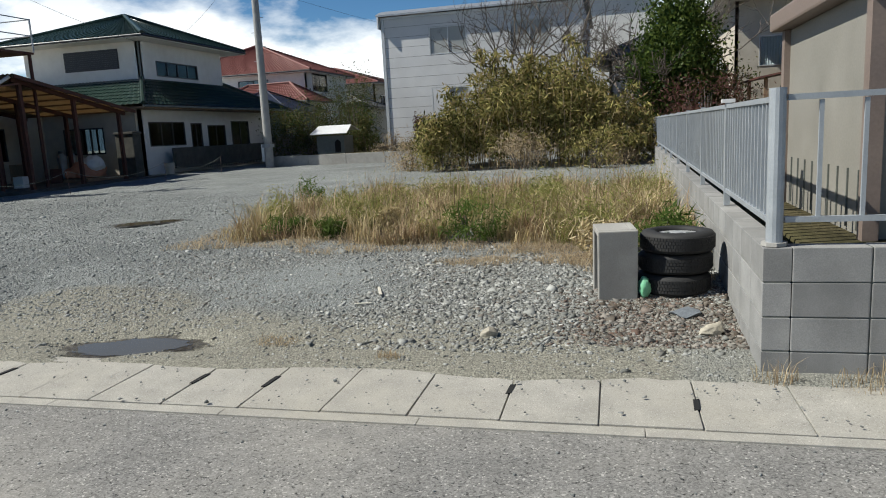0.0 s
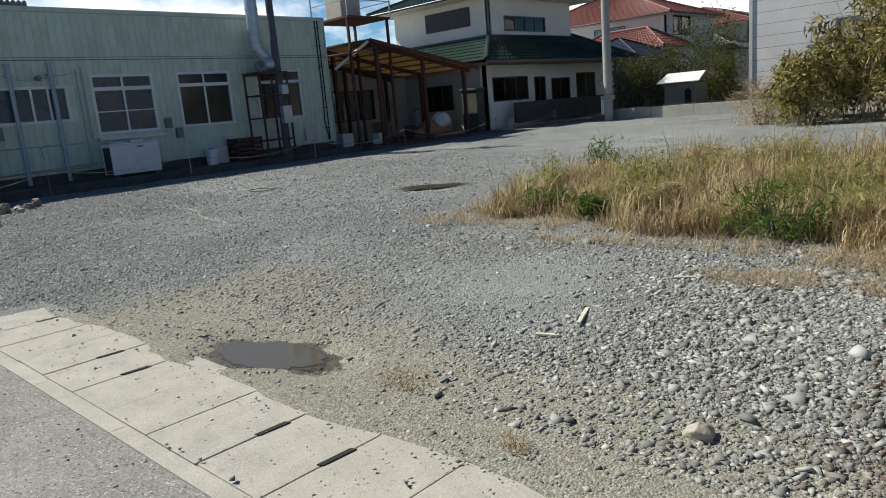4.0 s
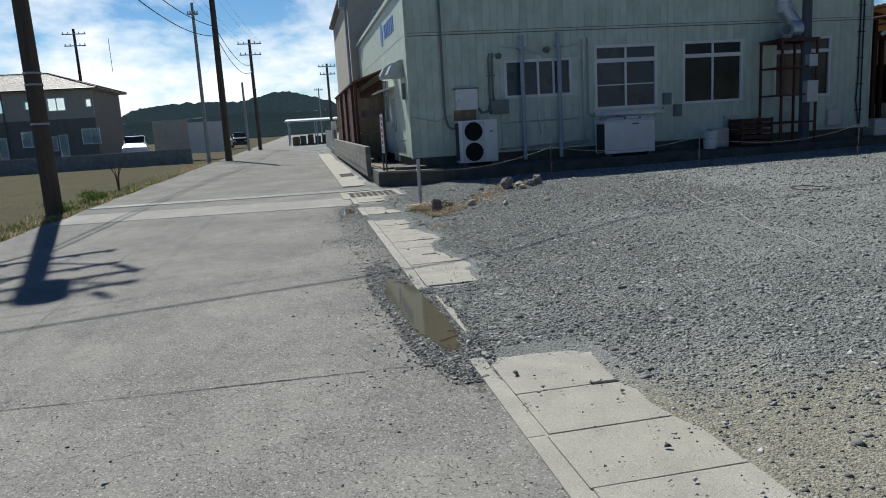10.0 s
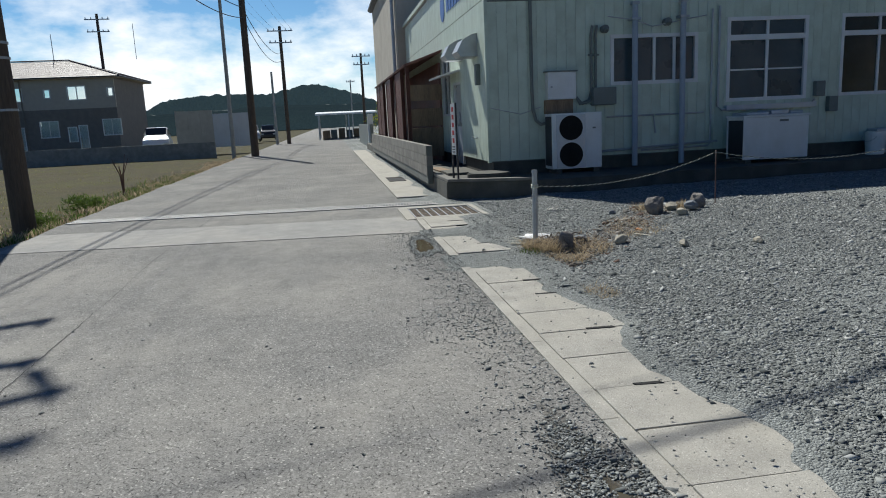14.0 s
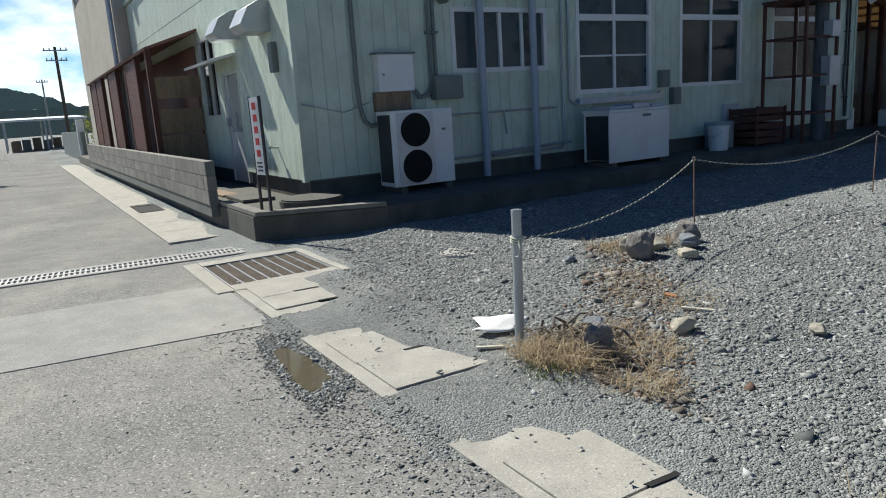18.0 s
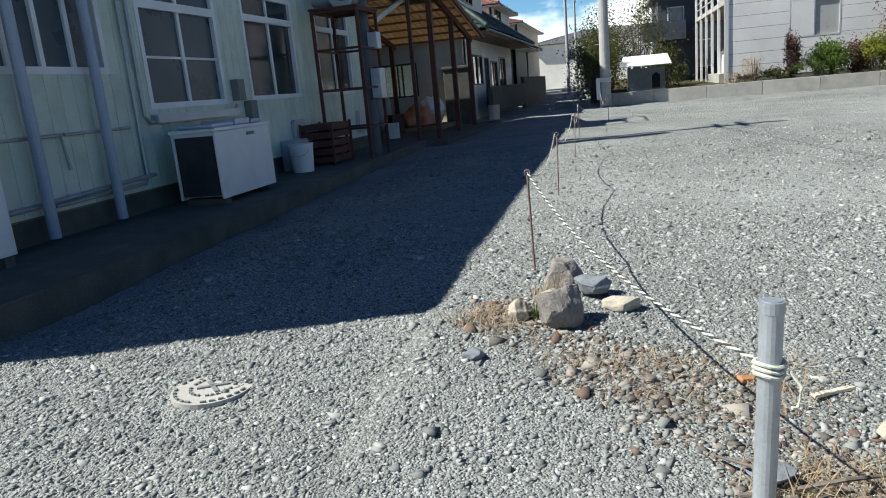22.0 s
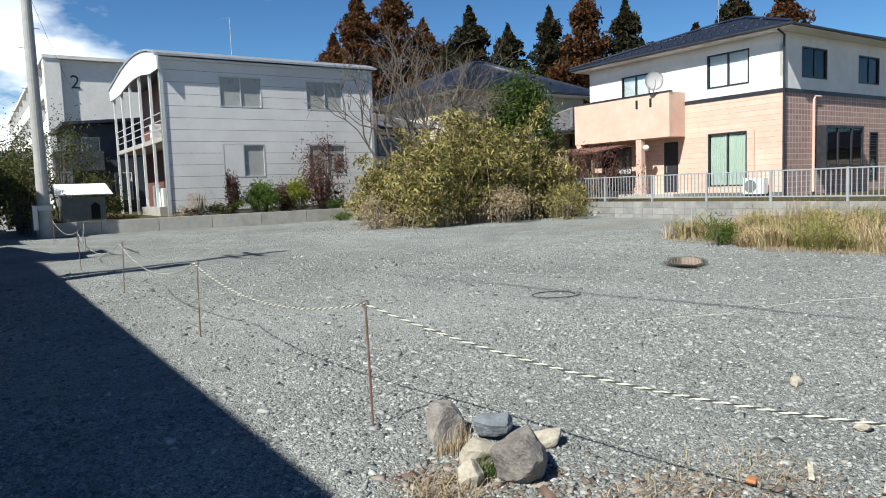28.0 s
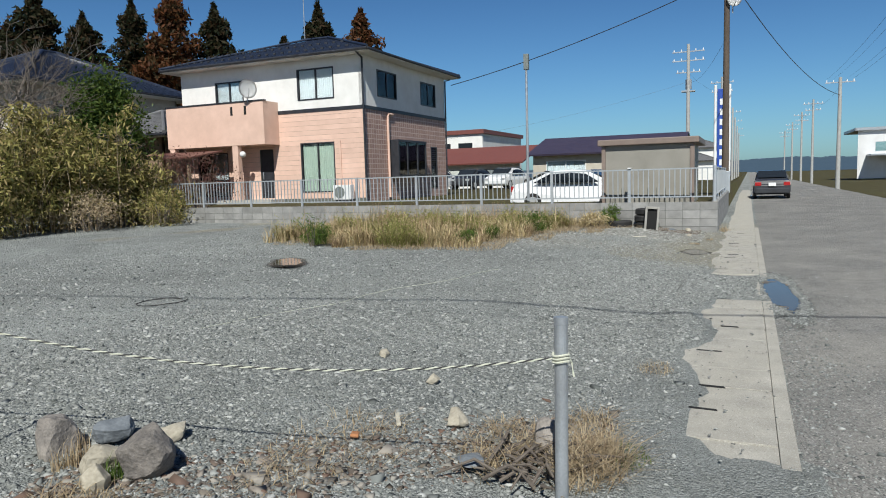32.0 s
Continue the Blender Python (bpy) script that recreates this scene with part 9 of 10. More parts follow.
# bundle over the road to the service pole
utility_pole(-12.6, -14.0, -0.2, 10.0, POLE_GREY, "grey utility pole across the field road", arms=((9.5, 0.8), (8.6, 0.7)), r=0.16)
for k, (z0, z1, d, r, dx) in enumerate(((7.95, 7.35, 0.5, 0.013, 0.0), (7.95, 7.35, 0.55, 0.009, 0.12), (8.6, 7.1, 0.9, 0.006, -2.2))):
    wire((-12.6 + dx * 0.3, -14.0, z0), (-19.1 + dx * 0.1, 15.3, z1), d, r)
wire((-14.83, 28.4, 9.5), (-20, 30.5, 6.6), 0.3)
wire((-14.83, 28.4, 8.0), (-9.5, 60, 8.5), 0.4)
wire((-18.95, 15.3, 8.0), (-14.83, 28.4, 8.2), 0.4)
wire((-18.95, 15.3, 7.9), (-20, 27.4, 6.0), 0.3)
wire((16.0, 17.3, 6.2), (14.1, 4.3, 9.3), 0.3, 0.02)
wire((14.1, 4.3, 9.3), (44.0, -2.8, 7.0), 0.9, 0.02)
wire((14.1, 4.3, 7.0), (42, 7.9, 8.6), 0.6)
wire((42, 7.9, 8.6), (36, 30, 4.5), 0.6)
wire((42, 7.9, 9.3), (60, 6.0, 9.5), 0.4)
for k, (xa, xb) in enumerate(((44, 72), (72, 90), (90, 112), (112, 138))):
    wire((xa, -2.9, 7.9 if k == 0 else 8.7), (xb, -3.1, 8.7), 0.7)


# ---- trees, bushes, grass ----
def bush(name, x, y, z, radii, n, leaf, width, mat, label, seed, clumps=16, stems=10, droop=0.3, fill=0.55, spread=0.30, bark=None, category="bush"):
    """A bush: thin stems from the ground and clumps of leaves, with gaps."""
    ob = thing(name, (x, y, z), label, category)
    rng = random.Random(seed)
    bm = B()
    for k in range(stems):
        a = rng.uniform(0, math.tau)
        r = rng.uniform(0.1, 0.75)
        top = Vector((radii[0] * r * math.cos(a), radii[1] * r * math.sin(a), radii[2] * rng.uniform(1.0, 1.75)))
        foot = Vector((top.x * 0.3, top.y * 0.3, -0.1))
        tube(bm, [foot, foot.lerp(top, 0.5) + Vector((0, 0, 0.1 * radii[2])), top], [0.02 * radii[2] + 0.008, 0.014 * radii[2] + 0.005, 0.004], 5)
    part("stem", bm, bark or BARK, ob)["kind"] = "stuff"
    p = blob_points((0, 0, radii[2]), radii, n, seed, clumps, spread, fill)
    p = p[p[:, 2] > 0.02]
    crown = new("crown", leaf_mesh("crown", p, leaf, width, mat, seed, droop))
    crown.parent = ob
    return ob


# bamboo thicket at the far corner of the lot
thicket = thing("bamboo_thicket", (-2.5, 23.3, 0.25), "dense yellow-green bamboo thicket with bare canes", "thicket")
rng = random.Random(77)
bm = B()
cane_tips = []
for k in range(230):
    x, y = rng.uniform(-3.5, 3.6), rng.uniform(-2.2, 2.2)
    edge = min(1.0, 1.15 - (abs(x) / 4.2) ** 2.5)
    h = rng.uniform(1.5, 3.0) * edge * (1.15 if -1.8 < x < 1.6 else 0.9)
    lx, ly = rng.gauss(0, 0.35), rng.gauss(-0.12, 0.3)
    pts = [(x, y, -0.1), (x + lx * 0.3, y + ly * 0.3, h * 0.55), (x + lx, y + ly, h)]
    tube(bm, pts, [0.013, 0.010, 0.004], 4)
    cane_tips.append((x + lx * 0.6, y + ly * 0.6, h))
part("cane", bm, STRAW, thicket)["kind"] = "stuff"
r = np.random.default_rng(7)
pts = []
for x, y, h in cane_tips:
    for _ in range(6):
        m = rng.randint(16, 46)
        cx, cy, cz = x + r.normal() * 0.22, y + r.normal() * 0.22, r.beta(2.2, 1.4) * h * 1.1
        pts.append(np.array([cx, cy, cz]) + r.normal(size=(m, 3)) * np.array([0.13, 0.13, 0.11]))
pts = np.concatenate(pts)
low = pts[:, 2] < 0.55
pts = pts[~low | (r.random(len(pts)) < 0.35)]
crown = new("foliage", leaf_mesh("foliage", pts, 0.23, 0.052, BAMBOO_LEAF, 3, 0.5))
crown.parent = thicket
crown["kind"] = "stuff"
for k, (x, y, rr) in enumerate(((-6.6, 22.2, 0.7), (-5.2, 21.2, 0.8), (-2.6, 20.9, 0.9), (-0.6, 20.3, 0.8), (0.3, 21.4, 0.7))):
    bush("dry_shrub", x, y, 0.25, (rr, rr * 0.8, 0.55), 1500, 0.13, 0.025, BAMBOO_LEAF if k % 2 else STRAW, "low dry shrub at the thicket's foot", 200 + k, clumps=14, spread=0.4)

# evergreen tree
et = thing("evergreen_tree", (1.9, 25.6, 0.7), "dense dark green broadleaf tree behind the fence", "tree")
bm = B()
tips = []
branches(bm, (0, 0, -0.1), 4.2, 0.5, 5, 4, 0.10, 6, tips)
part("trunk", bm, BARK, et)
p = blob_points((0, 0, 2.75), (1.45, 1.45, 2.1), 24000, 4, 90, 0.20, 0.25)
c = new("crown", leaf_mesh("crown", p, 0.16, 0.075, TREE_LEAF, 4, 0.2))
c.parent = et
# bare trees
for k, (x, y, h, sd, sp) in enumerate(((-3.4, 26.2, 7.0, 11, 0.42), (-1.0, 27.5, 7.8, 12, 0.45), (0.9, 29.5, 8.5, 29, 0.42), (-1.8, 25.2, 5.6, 31, 0.5), (2.2, 31.0, 8.0, 35, 0.45))):
    t = thing("bare_tree", (x, y, 0.4), "leafless grey tree with fine spreading twigs", "tree", "bare trees")
    bm = B()
    branches(bm, (0, 0, -0.2), h, sp, sd, 5, 0.085, 5)
    part("trunk", bm, BARK, t)
# cedars
for k, (dx, dy, top, wide, rust) in enumerate(((0.456, 0.858, 17.0, 2.6, 1), (0.497, 0.833, 18.5, 3.0, 1), (0.53, 0.81, 16.0, 3.4, 1), (0.586, 0.779, 15.6, 2.6, 0), (0.625, 0.745, 14.6, 2.4, 0), (0.666, 0.708, 16.6, 2.1, 0),
                                                (0.70, 0.675, 16.8, 2.0, 1), (0.736, 0.638, 16.0, 2.3, 0), (0.79, 0.57, 14.0, 2.4, 0), (0.818, 0.533, 15.6, 2.0, 0), (0.847, 0.484, 15.8, 2.6, 1), (0.43, 0.88, 15.0, 2.8, 1), (0.685, 0.69, 12.5, 2.2, 1), (0.56, 0.79, 13.5, 2.6, 0))):
    s = 62 + 3 * (k % 3)
    wide *= 1.75
    x, y = -16.94 + dx * s, 3.57 + dy * s
    t = thing("cedar", (x, y, 0.3), "tall cedar with rusty winter foliage" if rust else "tall dark cedar tree", "tree", "cedars behind the houses")
    bm = B()
    cyl(bm, (0, 0, -0.3), (0, 0, top * 0.97), 0.28, 0.04, seg=8)
    for j in range(26):
        zz = top * (0.18 + 0.78 * j / 26)
        a = j * 2.4
        ln = wide * (1 - (zz / top) ** 1.5) + 0.2
        bar(bm, (0, 0, zz), (ln * math.cos(a), ln * math.sin(a), zz + 0.1 * ln), 0.04, 0.04)
    part("trunk", bm, BARK, t)
    r = np.random.default_rng(300 + k)
    m = 9000
    zz = top * (0.16 + 0.86 * r.random(m) ** 0.9)
    q = np.floor(zz * 1.6)
    a = (q * 2.4 + r.integers(0, 4, m) * 1.57 + r.normal(size=m) * 0.38)
    rad = (wide * np.clip(1 - (zz / top) ** 2.2, 0, 1) ** 0.8 + 0.12) * np.sqrt(r.random(m)) * (0.8 + 0.3 * np.sin(q * 1.7 + k))
    p = np.stack([rad * np.cos(a), rad * np.sin(a), zz + 0.15 * r.normal(size=m)], 1)
    c = new("crown", leaf_mesh("crown", p, 0.52, 0.19, RUST_CEDAR if rust else CEDAR_LEAF, k, -0.3))
    c.parent = t
# garden shrubs on the ledge
bush("conical_shrub", -8.35, 30.3, 0.72, (0.28, 0.28, 0.80), 2600, 0.10, 0.035, RED_LEAF, "narrow brown conical shrub on the ledge", 41)
bush("round_shrub", -7.1, 30.3, 0.72, (0.55, 0.5, 0.62), 3200, 0.11, 0.045, GREEN_BLADE, "round green garden shrub on the ledge", 42)
bush("brown_shrub", -6.3, 30.4, 0.72, (0.34, 0.34, 0.60), 2200, 0.10, 0.035, RED_LEAF, "small brown garden shrub", 43)
bush("yellow_shrub", -5.72, 30.2, 0.72, (0.48, 0.45, 0.58), 3000, 0.11, 0.045, YELLOW_LEAF, "yellow-green variegated garden shrub", 44)
bush("red_shrub", -4.5, 30.5, 0.72, (0.95, 0.8, 1.50), 4200, 0.14, 0.04, RED_LEAF, "tall red-brown shrub with bare stems", 45, stems=26, fill=0.75)
bush("low_shrub", -8.9, 30.2, 0.72, (0.55, 0.4, 0.22), 1200, 0.09, 0.03, HEDGE_LEAF, "low dark ground shrub", 46)
bush("low_shrub", -4.3, 29.6, 0.72, (0.5, 0.3, 0.2), 900, 0.09, 0.03, TREE_LEAF, "low green ground shrub", 47)
bush("low_shrub", -10.2, 30.0, 0.72, (0.5, 0.35, 0.18), 800, 0.09, 0.03, STRAW, "low dry ground shrub", 48)
bush("tall_weed", -7.65, 30.0, 0.72, (0.6, 0.4, 0.40), 1300, 0.22, 0.018, GREEN_BLADE, "clump of tall green weeds on the ledge", 49, droop=-0.8)
bush("tall_weed", -9.6, 30.3, 0.72, (0.35, 0.3, 0.5), 300, 0.25, 0.015, STRAW, "thin dry weeds on the ledge", 50, droop=-0.8)
bush("low_weed", -4.6, 28.5, 0.3, (0.42, 0.25, 0.14), 900, 0.10, 0.02, GREEN_BLADE, "small green weed clump in the gravel", 52, stems=3, droop=-0.3)
# hedges along the lane and behind the houses
for k, (x, y, rx, ry, rz) in enumerate(((-15.3, 31.5, 0.8, 1.2, 1.2), (-15.2, 34.0, 0.9, 1.5, 1.6), (-14.9, 37.0, 1.0, 1.6, 1.9), (-15.2, 40.5, 0.9, 1.8, 1.4), (-13.5, 36.0, 1.2, 1.2, 2.0), (-12.4, 34.3, 0.8, 0.8, 0.9))):
    bush("lane_hedge", x, y, 0.5, (rx, ry, rz), 3200, 0.13, 0.05, HEDGE_LEAF if k != 3 else TREE_LEAF, "untrimmed dark green hedge along the lane", 60 + k, clumps=30, category="hedge")
bush("red_shrub", 2.6, 21.8, 0.7, (1.3, 1.2, 1.0), 2200, 0.15, 0.03, RED_LEAF, "reddish-brown shrub beside the pergola", 71, stems=22, fill=0.7)
bush("round_shrub", 3.6, 27.4, 0.7, (1.6, 1.4, 1.4), 4200, 0.14, 0.06, HEDGE_LEAF, "dark green garden bush behind the fence", 72, clumps=30)
bush("round_shrub", -32.5 - 18, 6.0, 0.0, (1.2, 1.2, 1.2), 1800, 0.16, 0.06, YELLOW_LEAF, "yellow-green bush beyond the workshop", 73)


def blades(name, spots, height, mat, label, seed, lean=0.5, width=0.007, kind="stuff", parent=None):
    """Grass: each blade a thin bent strip of two faces joined at a knee."""
    r = np.random.default_rng(seed)
    p = np.asarray(spots, float)
    n = len(p)
    swell = np.array([0.72 + 0.7 * noise.noise((q[0] * 1.5, q[1] * 1.5, seed)) + 0.35 * noise.noise((q[0] * 5, q[1] * 5, seed)) for q in p])[:, None]
    h = height * swell * r.uniform(0.35, 1.3, (n, 1))
    a = r.uniform(0, math.tau, n)
    d = np.stack([np.cos(a), np.sin(a), 0 * a], 1) * lean * r.uniform(0.15, 1.0, (n, 1)) * h
    s = np.stack([-np.sin(a), np.cos(a), 0 * a], 1) * width * r.uniform(0.6, 1.4, (n, 1))
    up = np.array([0, 0, 1.0])
    knee, tip = p + d * 0.35 + up * h * 0.6, p + d + up * h * r.uniform(0.7, 1.0, (n, 1))
    v = np.stack([p - s, p + s, knee + s * 0.8, knee - s * 0.8, tip], 1)
    me = bpy.data.meshes.new(name)
    me.vertices.add(n * 5)
    me.vertices.foreach_set("co", v.astype(np.float32).ravel())
    idx = (np.array([0, 1, 2, 3, 3, 2, 4])[None] + 5 * np.arange(n)[:, None]).astype(np.int32).ravel()
    me.loops.add(n * 7)
    me.loops.foreach_set("vertex_index", idx)
    me.polygons.add(n * 2)
    me.polygons.foreach_set("loop_start", (np.array([0, 4])[None] + 7 * np.arange(n)[:, None]).astype(np.int32).ravel())
    me.update(calc_edges=True)
    me.materials.append(mat)
    ob = new(name, me)
    if parent:
        ob.parent = parent
    return tagged(ob, label, "grass", kind=kind)


def strewn(n, x0, y0, x1, y1, keep, seed):
    """Random spots in a rectangle that pass keep(x, y), standing on the ground."""
    rng = random.Random(seed)
    out = []
    while len(out) < n:
        x, y = rng.uniform(x0, x1), rng.uniform(y0, y1)
        if rng.random() < keep(x, y):
            out.append((x, y, ground_z(x, y) - 0.01))
    return out


def patch(x, y):
    """The weed patch along the block wall: how thickly it grows."""
    west_edge = -5.3 + 0.9 * noise.noise((y * 0.6, 0, 0)) + (0.5 if y > 11 else 0)
    south_edge = 8.3 - 0.16 * (x + 5) + 0.35 * noise.noise((x * 0.9, 3, 0)) - (1.6 * smooth01(x, -0.2, 0.7))
    if x < west_edge or y < south_edge or y > 13.2 + 0.6 * noise.noise((x, 9, 0)) or x > 0.84:
        return 0.0
    return 0.05 + 0.95 * smooth01(noise.noise((x * 1.9, y * 1.9, 6)) + 0.8 * noise.noise((x * 6, y * 6, 6)), -0.3, 0.35)


blades("weed_patch", strewn(24000, -5.8, 6.5, 0.84, 14, patch, 1), 0.42, WEED, "patch of tall dry weeds by the wall", 1, 1.2, 0.0055)
green = lambda x, y: patch(x, y) * smooth01(noise.noise((x * 1.3, y * 1.3, 21)), 0.0, 0.3)
blades("green_weed_patch", strewn(11000, -5.8, 6.5, 0.84, 14, green, 5), 0.44, OLIVE, "olive green weeds growing through the dry patch", 5, 1.9, 0.0045)
brown = lambda x, y: patch(x, y) * smooth01(noise.noise((x * 1.6, y * 1.6, 31)), 0.0, 0.3)
blades("brown_weed_patch", strewn(12000, -5.8, 6.5, 0.84, 14, brown, 6), 0.36, DEAD, "dead brown weeds in the dry patch", 6, 1.6, 0.0055)
leafy_spots = []
for gx, gy, gz in strewn(230, -5.8, 6.5, 0.84, 14, green, 8):
    g = np.random.default_rng(int(gx * 1000) % 9973)
    hgt = 0.22 + 0.3 * g.random()
    leafy_spots.append(np.array([gx, gy, gz + hgt * 0.6]) + g.normal(size=(70, 3)) * np.array([0.09, 0.09, hgt * 0.32]))
tagged(new("leafy_weeds", leaf_mesh("leafy_weeds", np.concatenate(leafy_spots), 0.085, 0.014, OLIVE, 8, -0.5)), "small leafy olive weeds among the grass", "weeds", kind="stuff")
blades("dry_stalks", strewn(2600, -5.8, 6.5, 0.84, 14, patch, 2), 0.78, DEAD, "tall dry stalks standing in the weeds", 2, 0.7, 0.0038)
edge = lambda x, y: max(0.0, max(patch(x + 0.5, y + 0.6), patch(x, y + 0.5)) - 0.3 * (patch(x, y) > 0))
blades("dry_fringe", strewn(20000, -6.2, 5.8, 0.84, 14, edge, 3), 0.13, STRAW, "flattened straw at the weeds' edge", 3, 2.4, 0.003)
for k, (x, y, rr, hh) in enumerate(((-5.3, 11.5, 0.3, 0.55), (-2.9, 8.6, 0.22, 0.35), (-1.6, 8.0, 0.34, 0.45), (-4.3, 8.6, 0.25, 0.3), (-0.1, 6.9, 0.3, 0.4), (0.45, 6.6, 0.25, 0.5), (-3.6, 8.35, 0.2, 0.25))):
    bush("green_weed", x, y, lot_z(x, y), (rr, rr, hh * 0.5), 900, 0.12, 0.014, WEED if k % 3 == 1 else GREEN_BLADE, "bushy green weed at the patch's edge", 90 + k, stems=6, droop=-0.6, category="weed")


def tuft(x, y, rad, n, h, mat, label, seed, lean=1.2, name="grass_tuft"):
    rng = random.Random(seed)
    spots = []
    for _ in range(int(n * 3.0)):
        a, q = rng.uniform(0, math.tau), rad * math.sqrt(rng.random()) * (0.75 + 0.5 * noise.noise((math.cos(rng.random() * 6) * 2, seed, 0)))
        px, py = x + q * math.cos(a) * 1.25, y + q * math.sin(a) * 0.8
        spots.append((px, py, ground_z(px, py) - 0.01))
    return blades(name, spots, h, mat, label, seed, lean, 0.0022)


tuft(-13.85, 4.16, 0.28, 300, 0.13, STRAW, "flattened tuft of dry straw beside the post", 21, 2.8)
tuft(-13.42, 4.32, 0.32, 170, 0.10, STRAW, "mat of dry straw by the post", 22, 2.8)
tuft(-13.75, 4.62, 0.40, 220, 0.12, STRAW, "thin dry straw over rubble", 23, 2.8)
tuft(-14.15, 5.35, 0.5, 190, 0.07, STRAW, "thin dry straw on the gravel", 24, 3.0)
tuft(-15.2, 5.95, 0.30, 140, 0.10, STRAW, "dry straw round the rocks", 25, 2.6)
tuft(-14.96, 6.3, 0.10, 50, 0.24, STRAW, "dry straw standing behind the rocks", 26, 0.4)
tuft(-14.98, 6.02, 0.07, 40, 0.10, GREEN_BLADE, "green weed among the rocks", 27, 0.6)
tuft(-14.6, 5.4, 0.40, 100, 0.06, STRAW, "thin straw in the lane's edge", 28, 3.0)
tuft(-11.95, 4.07, 0.22, 70, 0.07, STRAW, "small straw wisp on the gravel", 29, 2.0)
tuft(-13.7, 4.0, 0.18, 60, 0.10, GREEN_BLADE, "green grass shoots in the straw", 30)
tuft(1.35, 3.98, 0.2, 50, 0.15, STRAW, "dry grass at the block wall's foot", 31, 0.8)
tuft(0.86, 4.0, 0.12, 25, 0.12, STRAW, "dry grass at the wall's corner", 32, 0.8)
tuft(-1.45, 4.2, 0.10, 40, 0.06, STRAW, "tiny dry tuft on the gravel", 33)
tuft(-2.4, 4.45, 0.18, 120, 0.05, STRAW, "small straw wisp by the puddle", 34, 2.0)
tuft(-1.35, 6.7, 0.45, 420, 0.08, STRAW, "flat pale straw on the gravel", 35, 2.5)
tuft(-0.4, 6.75, 0.45, 420, 0.09, STRAW, "flat pale straw by the weeds", 36, 2.5)
tuft(-0.75, 7.4, 0.5, 480, 0.10, STRAW, "flat pale straw by the weeds", 37, 2.5)
# verge of the field
verge = lambda x, y: smooth01(noise.noise((x * 0.5, y * 1.2, 2)), -0.5, 0.3) * (1 - smooth01(-y, 2.7, 4.4))
blades("verge_grass", [(x, y, z + 0.02) for x, y, z in strewn(9000, -44, -4.4, -12, -2.5, verge, 41)], 0.14, STRAW, "dry grass verge along the field", 41, 1.0, 0.008)
blades("verge_weed", [(x, y, z + 0.02) for x, y, z in strewn(6000, -34, -4.2, -14, -2.55, verge, 42)], 0.13, GREEN_BLADE, "green weeds along the field's verge", 42, 0.8, 0.008)
blades("field_stubble", [(x, y, z) for x, y, z in strewn(9000, -50, -14, -18, -3.6, lambda x, y: 0.3 + 0.7 * smooth01(noise.noise((x * 0.3, y * 0.3, 2)), -0.2, 0.3), 43)], 0.06, OLIVE, "short stubble and weeds on the field", 43, 1.0, 0.006)
bush("green_weed", -22.6, -3.2, -0.1, (0.45, 0.35, 0.16), 900, 0.12, 0.02, GREEN_BLADE, "bright green weed clump by the pole", 95, stems=3, droop=-0.5, category="weed")
bush("green_weed", -20.6, -3.4, -0.1, (0.3, 0.3, 0.12), 500, 0.12, 0.02, GREEN_BLADE, "green weed clump by the pole", 96, stems=3, droop=-0.5, category="weed")


# ---- box, tyres and litter by the wall ----
slabbox = thing("concrete_trough", (0.0, 5.52, lot_z(0, 5.55) - 0.02), "leaning pale concrete gutter trough standing on end", "trough", turn=9)
bm = B()
M = pose(0, 0, 0, 4, 0, 0)
box(bm, -0.15, -0.10, 0.0, 0.15, -0.05, 0.56, 0.01)
box(bm, -0.15, 0.17, 0.0, 0.15, 0.22, 0.56, 0.01)
box(bm, 0.10, -0.049, 0.0, 0.15, 0.169, 0.56, 0.006)
box(bm, -0.149, -0.049, 0.515, 0.099, 0.169, 0.56, 0.006)
bm.transform(M)
part("shell", bm, CONCRETE, slabbox)
# Solid near-black block paints the shade inside the trough.
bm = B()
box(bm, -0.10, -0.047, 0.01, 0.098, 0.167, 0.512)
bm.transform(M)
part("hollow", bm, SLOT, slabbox)


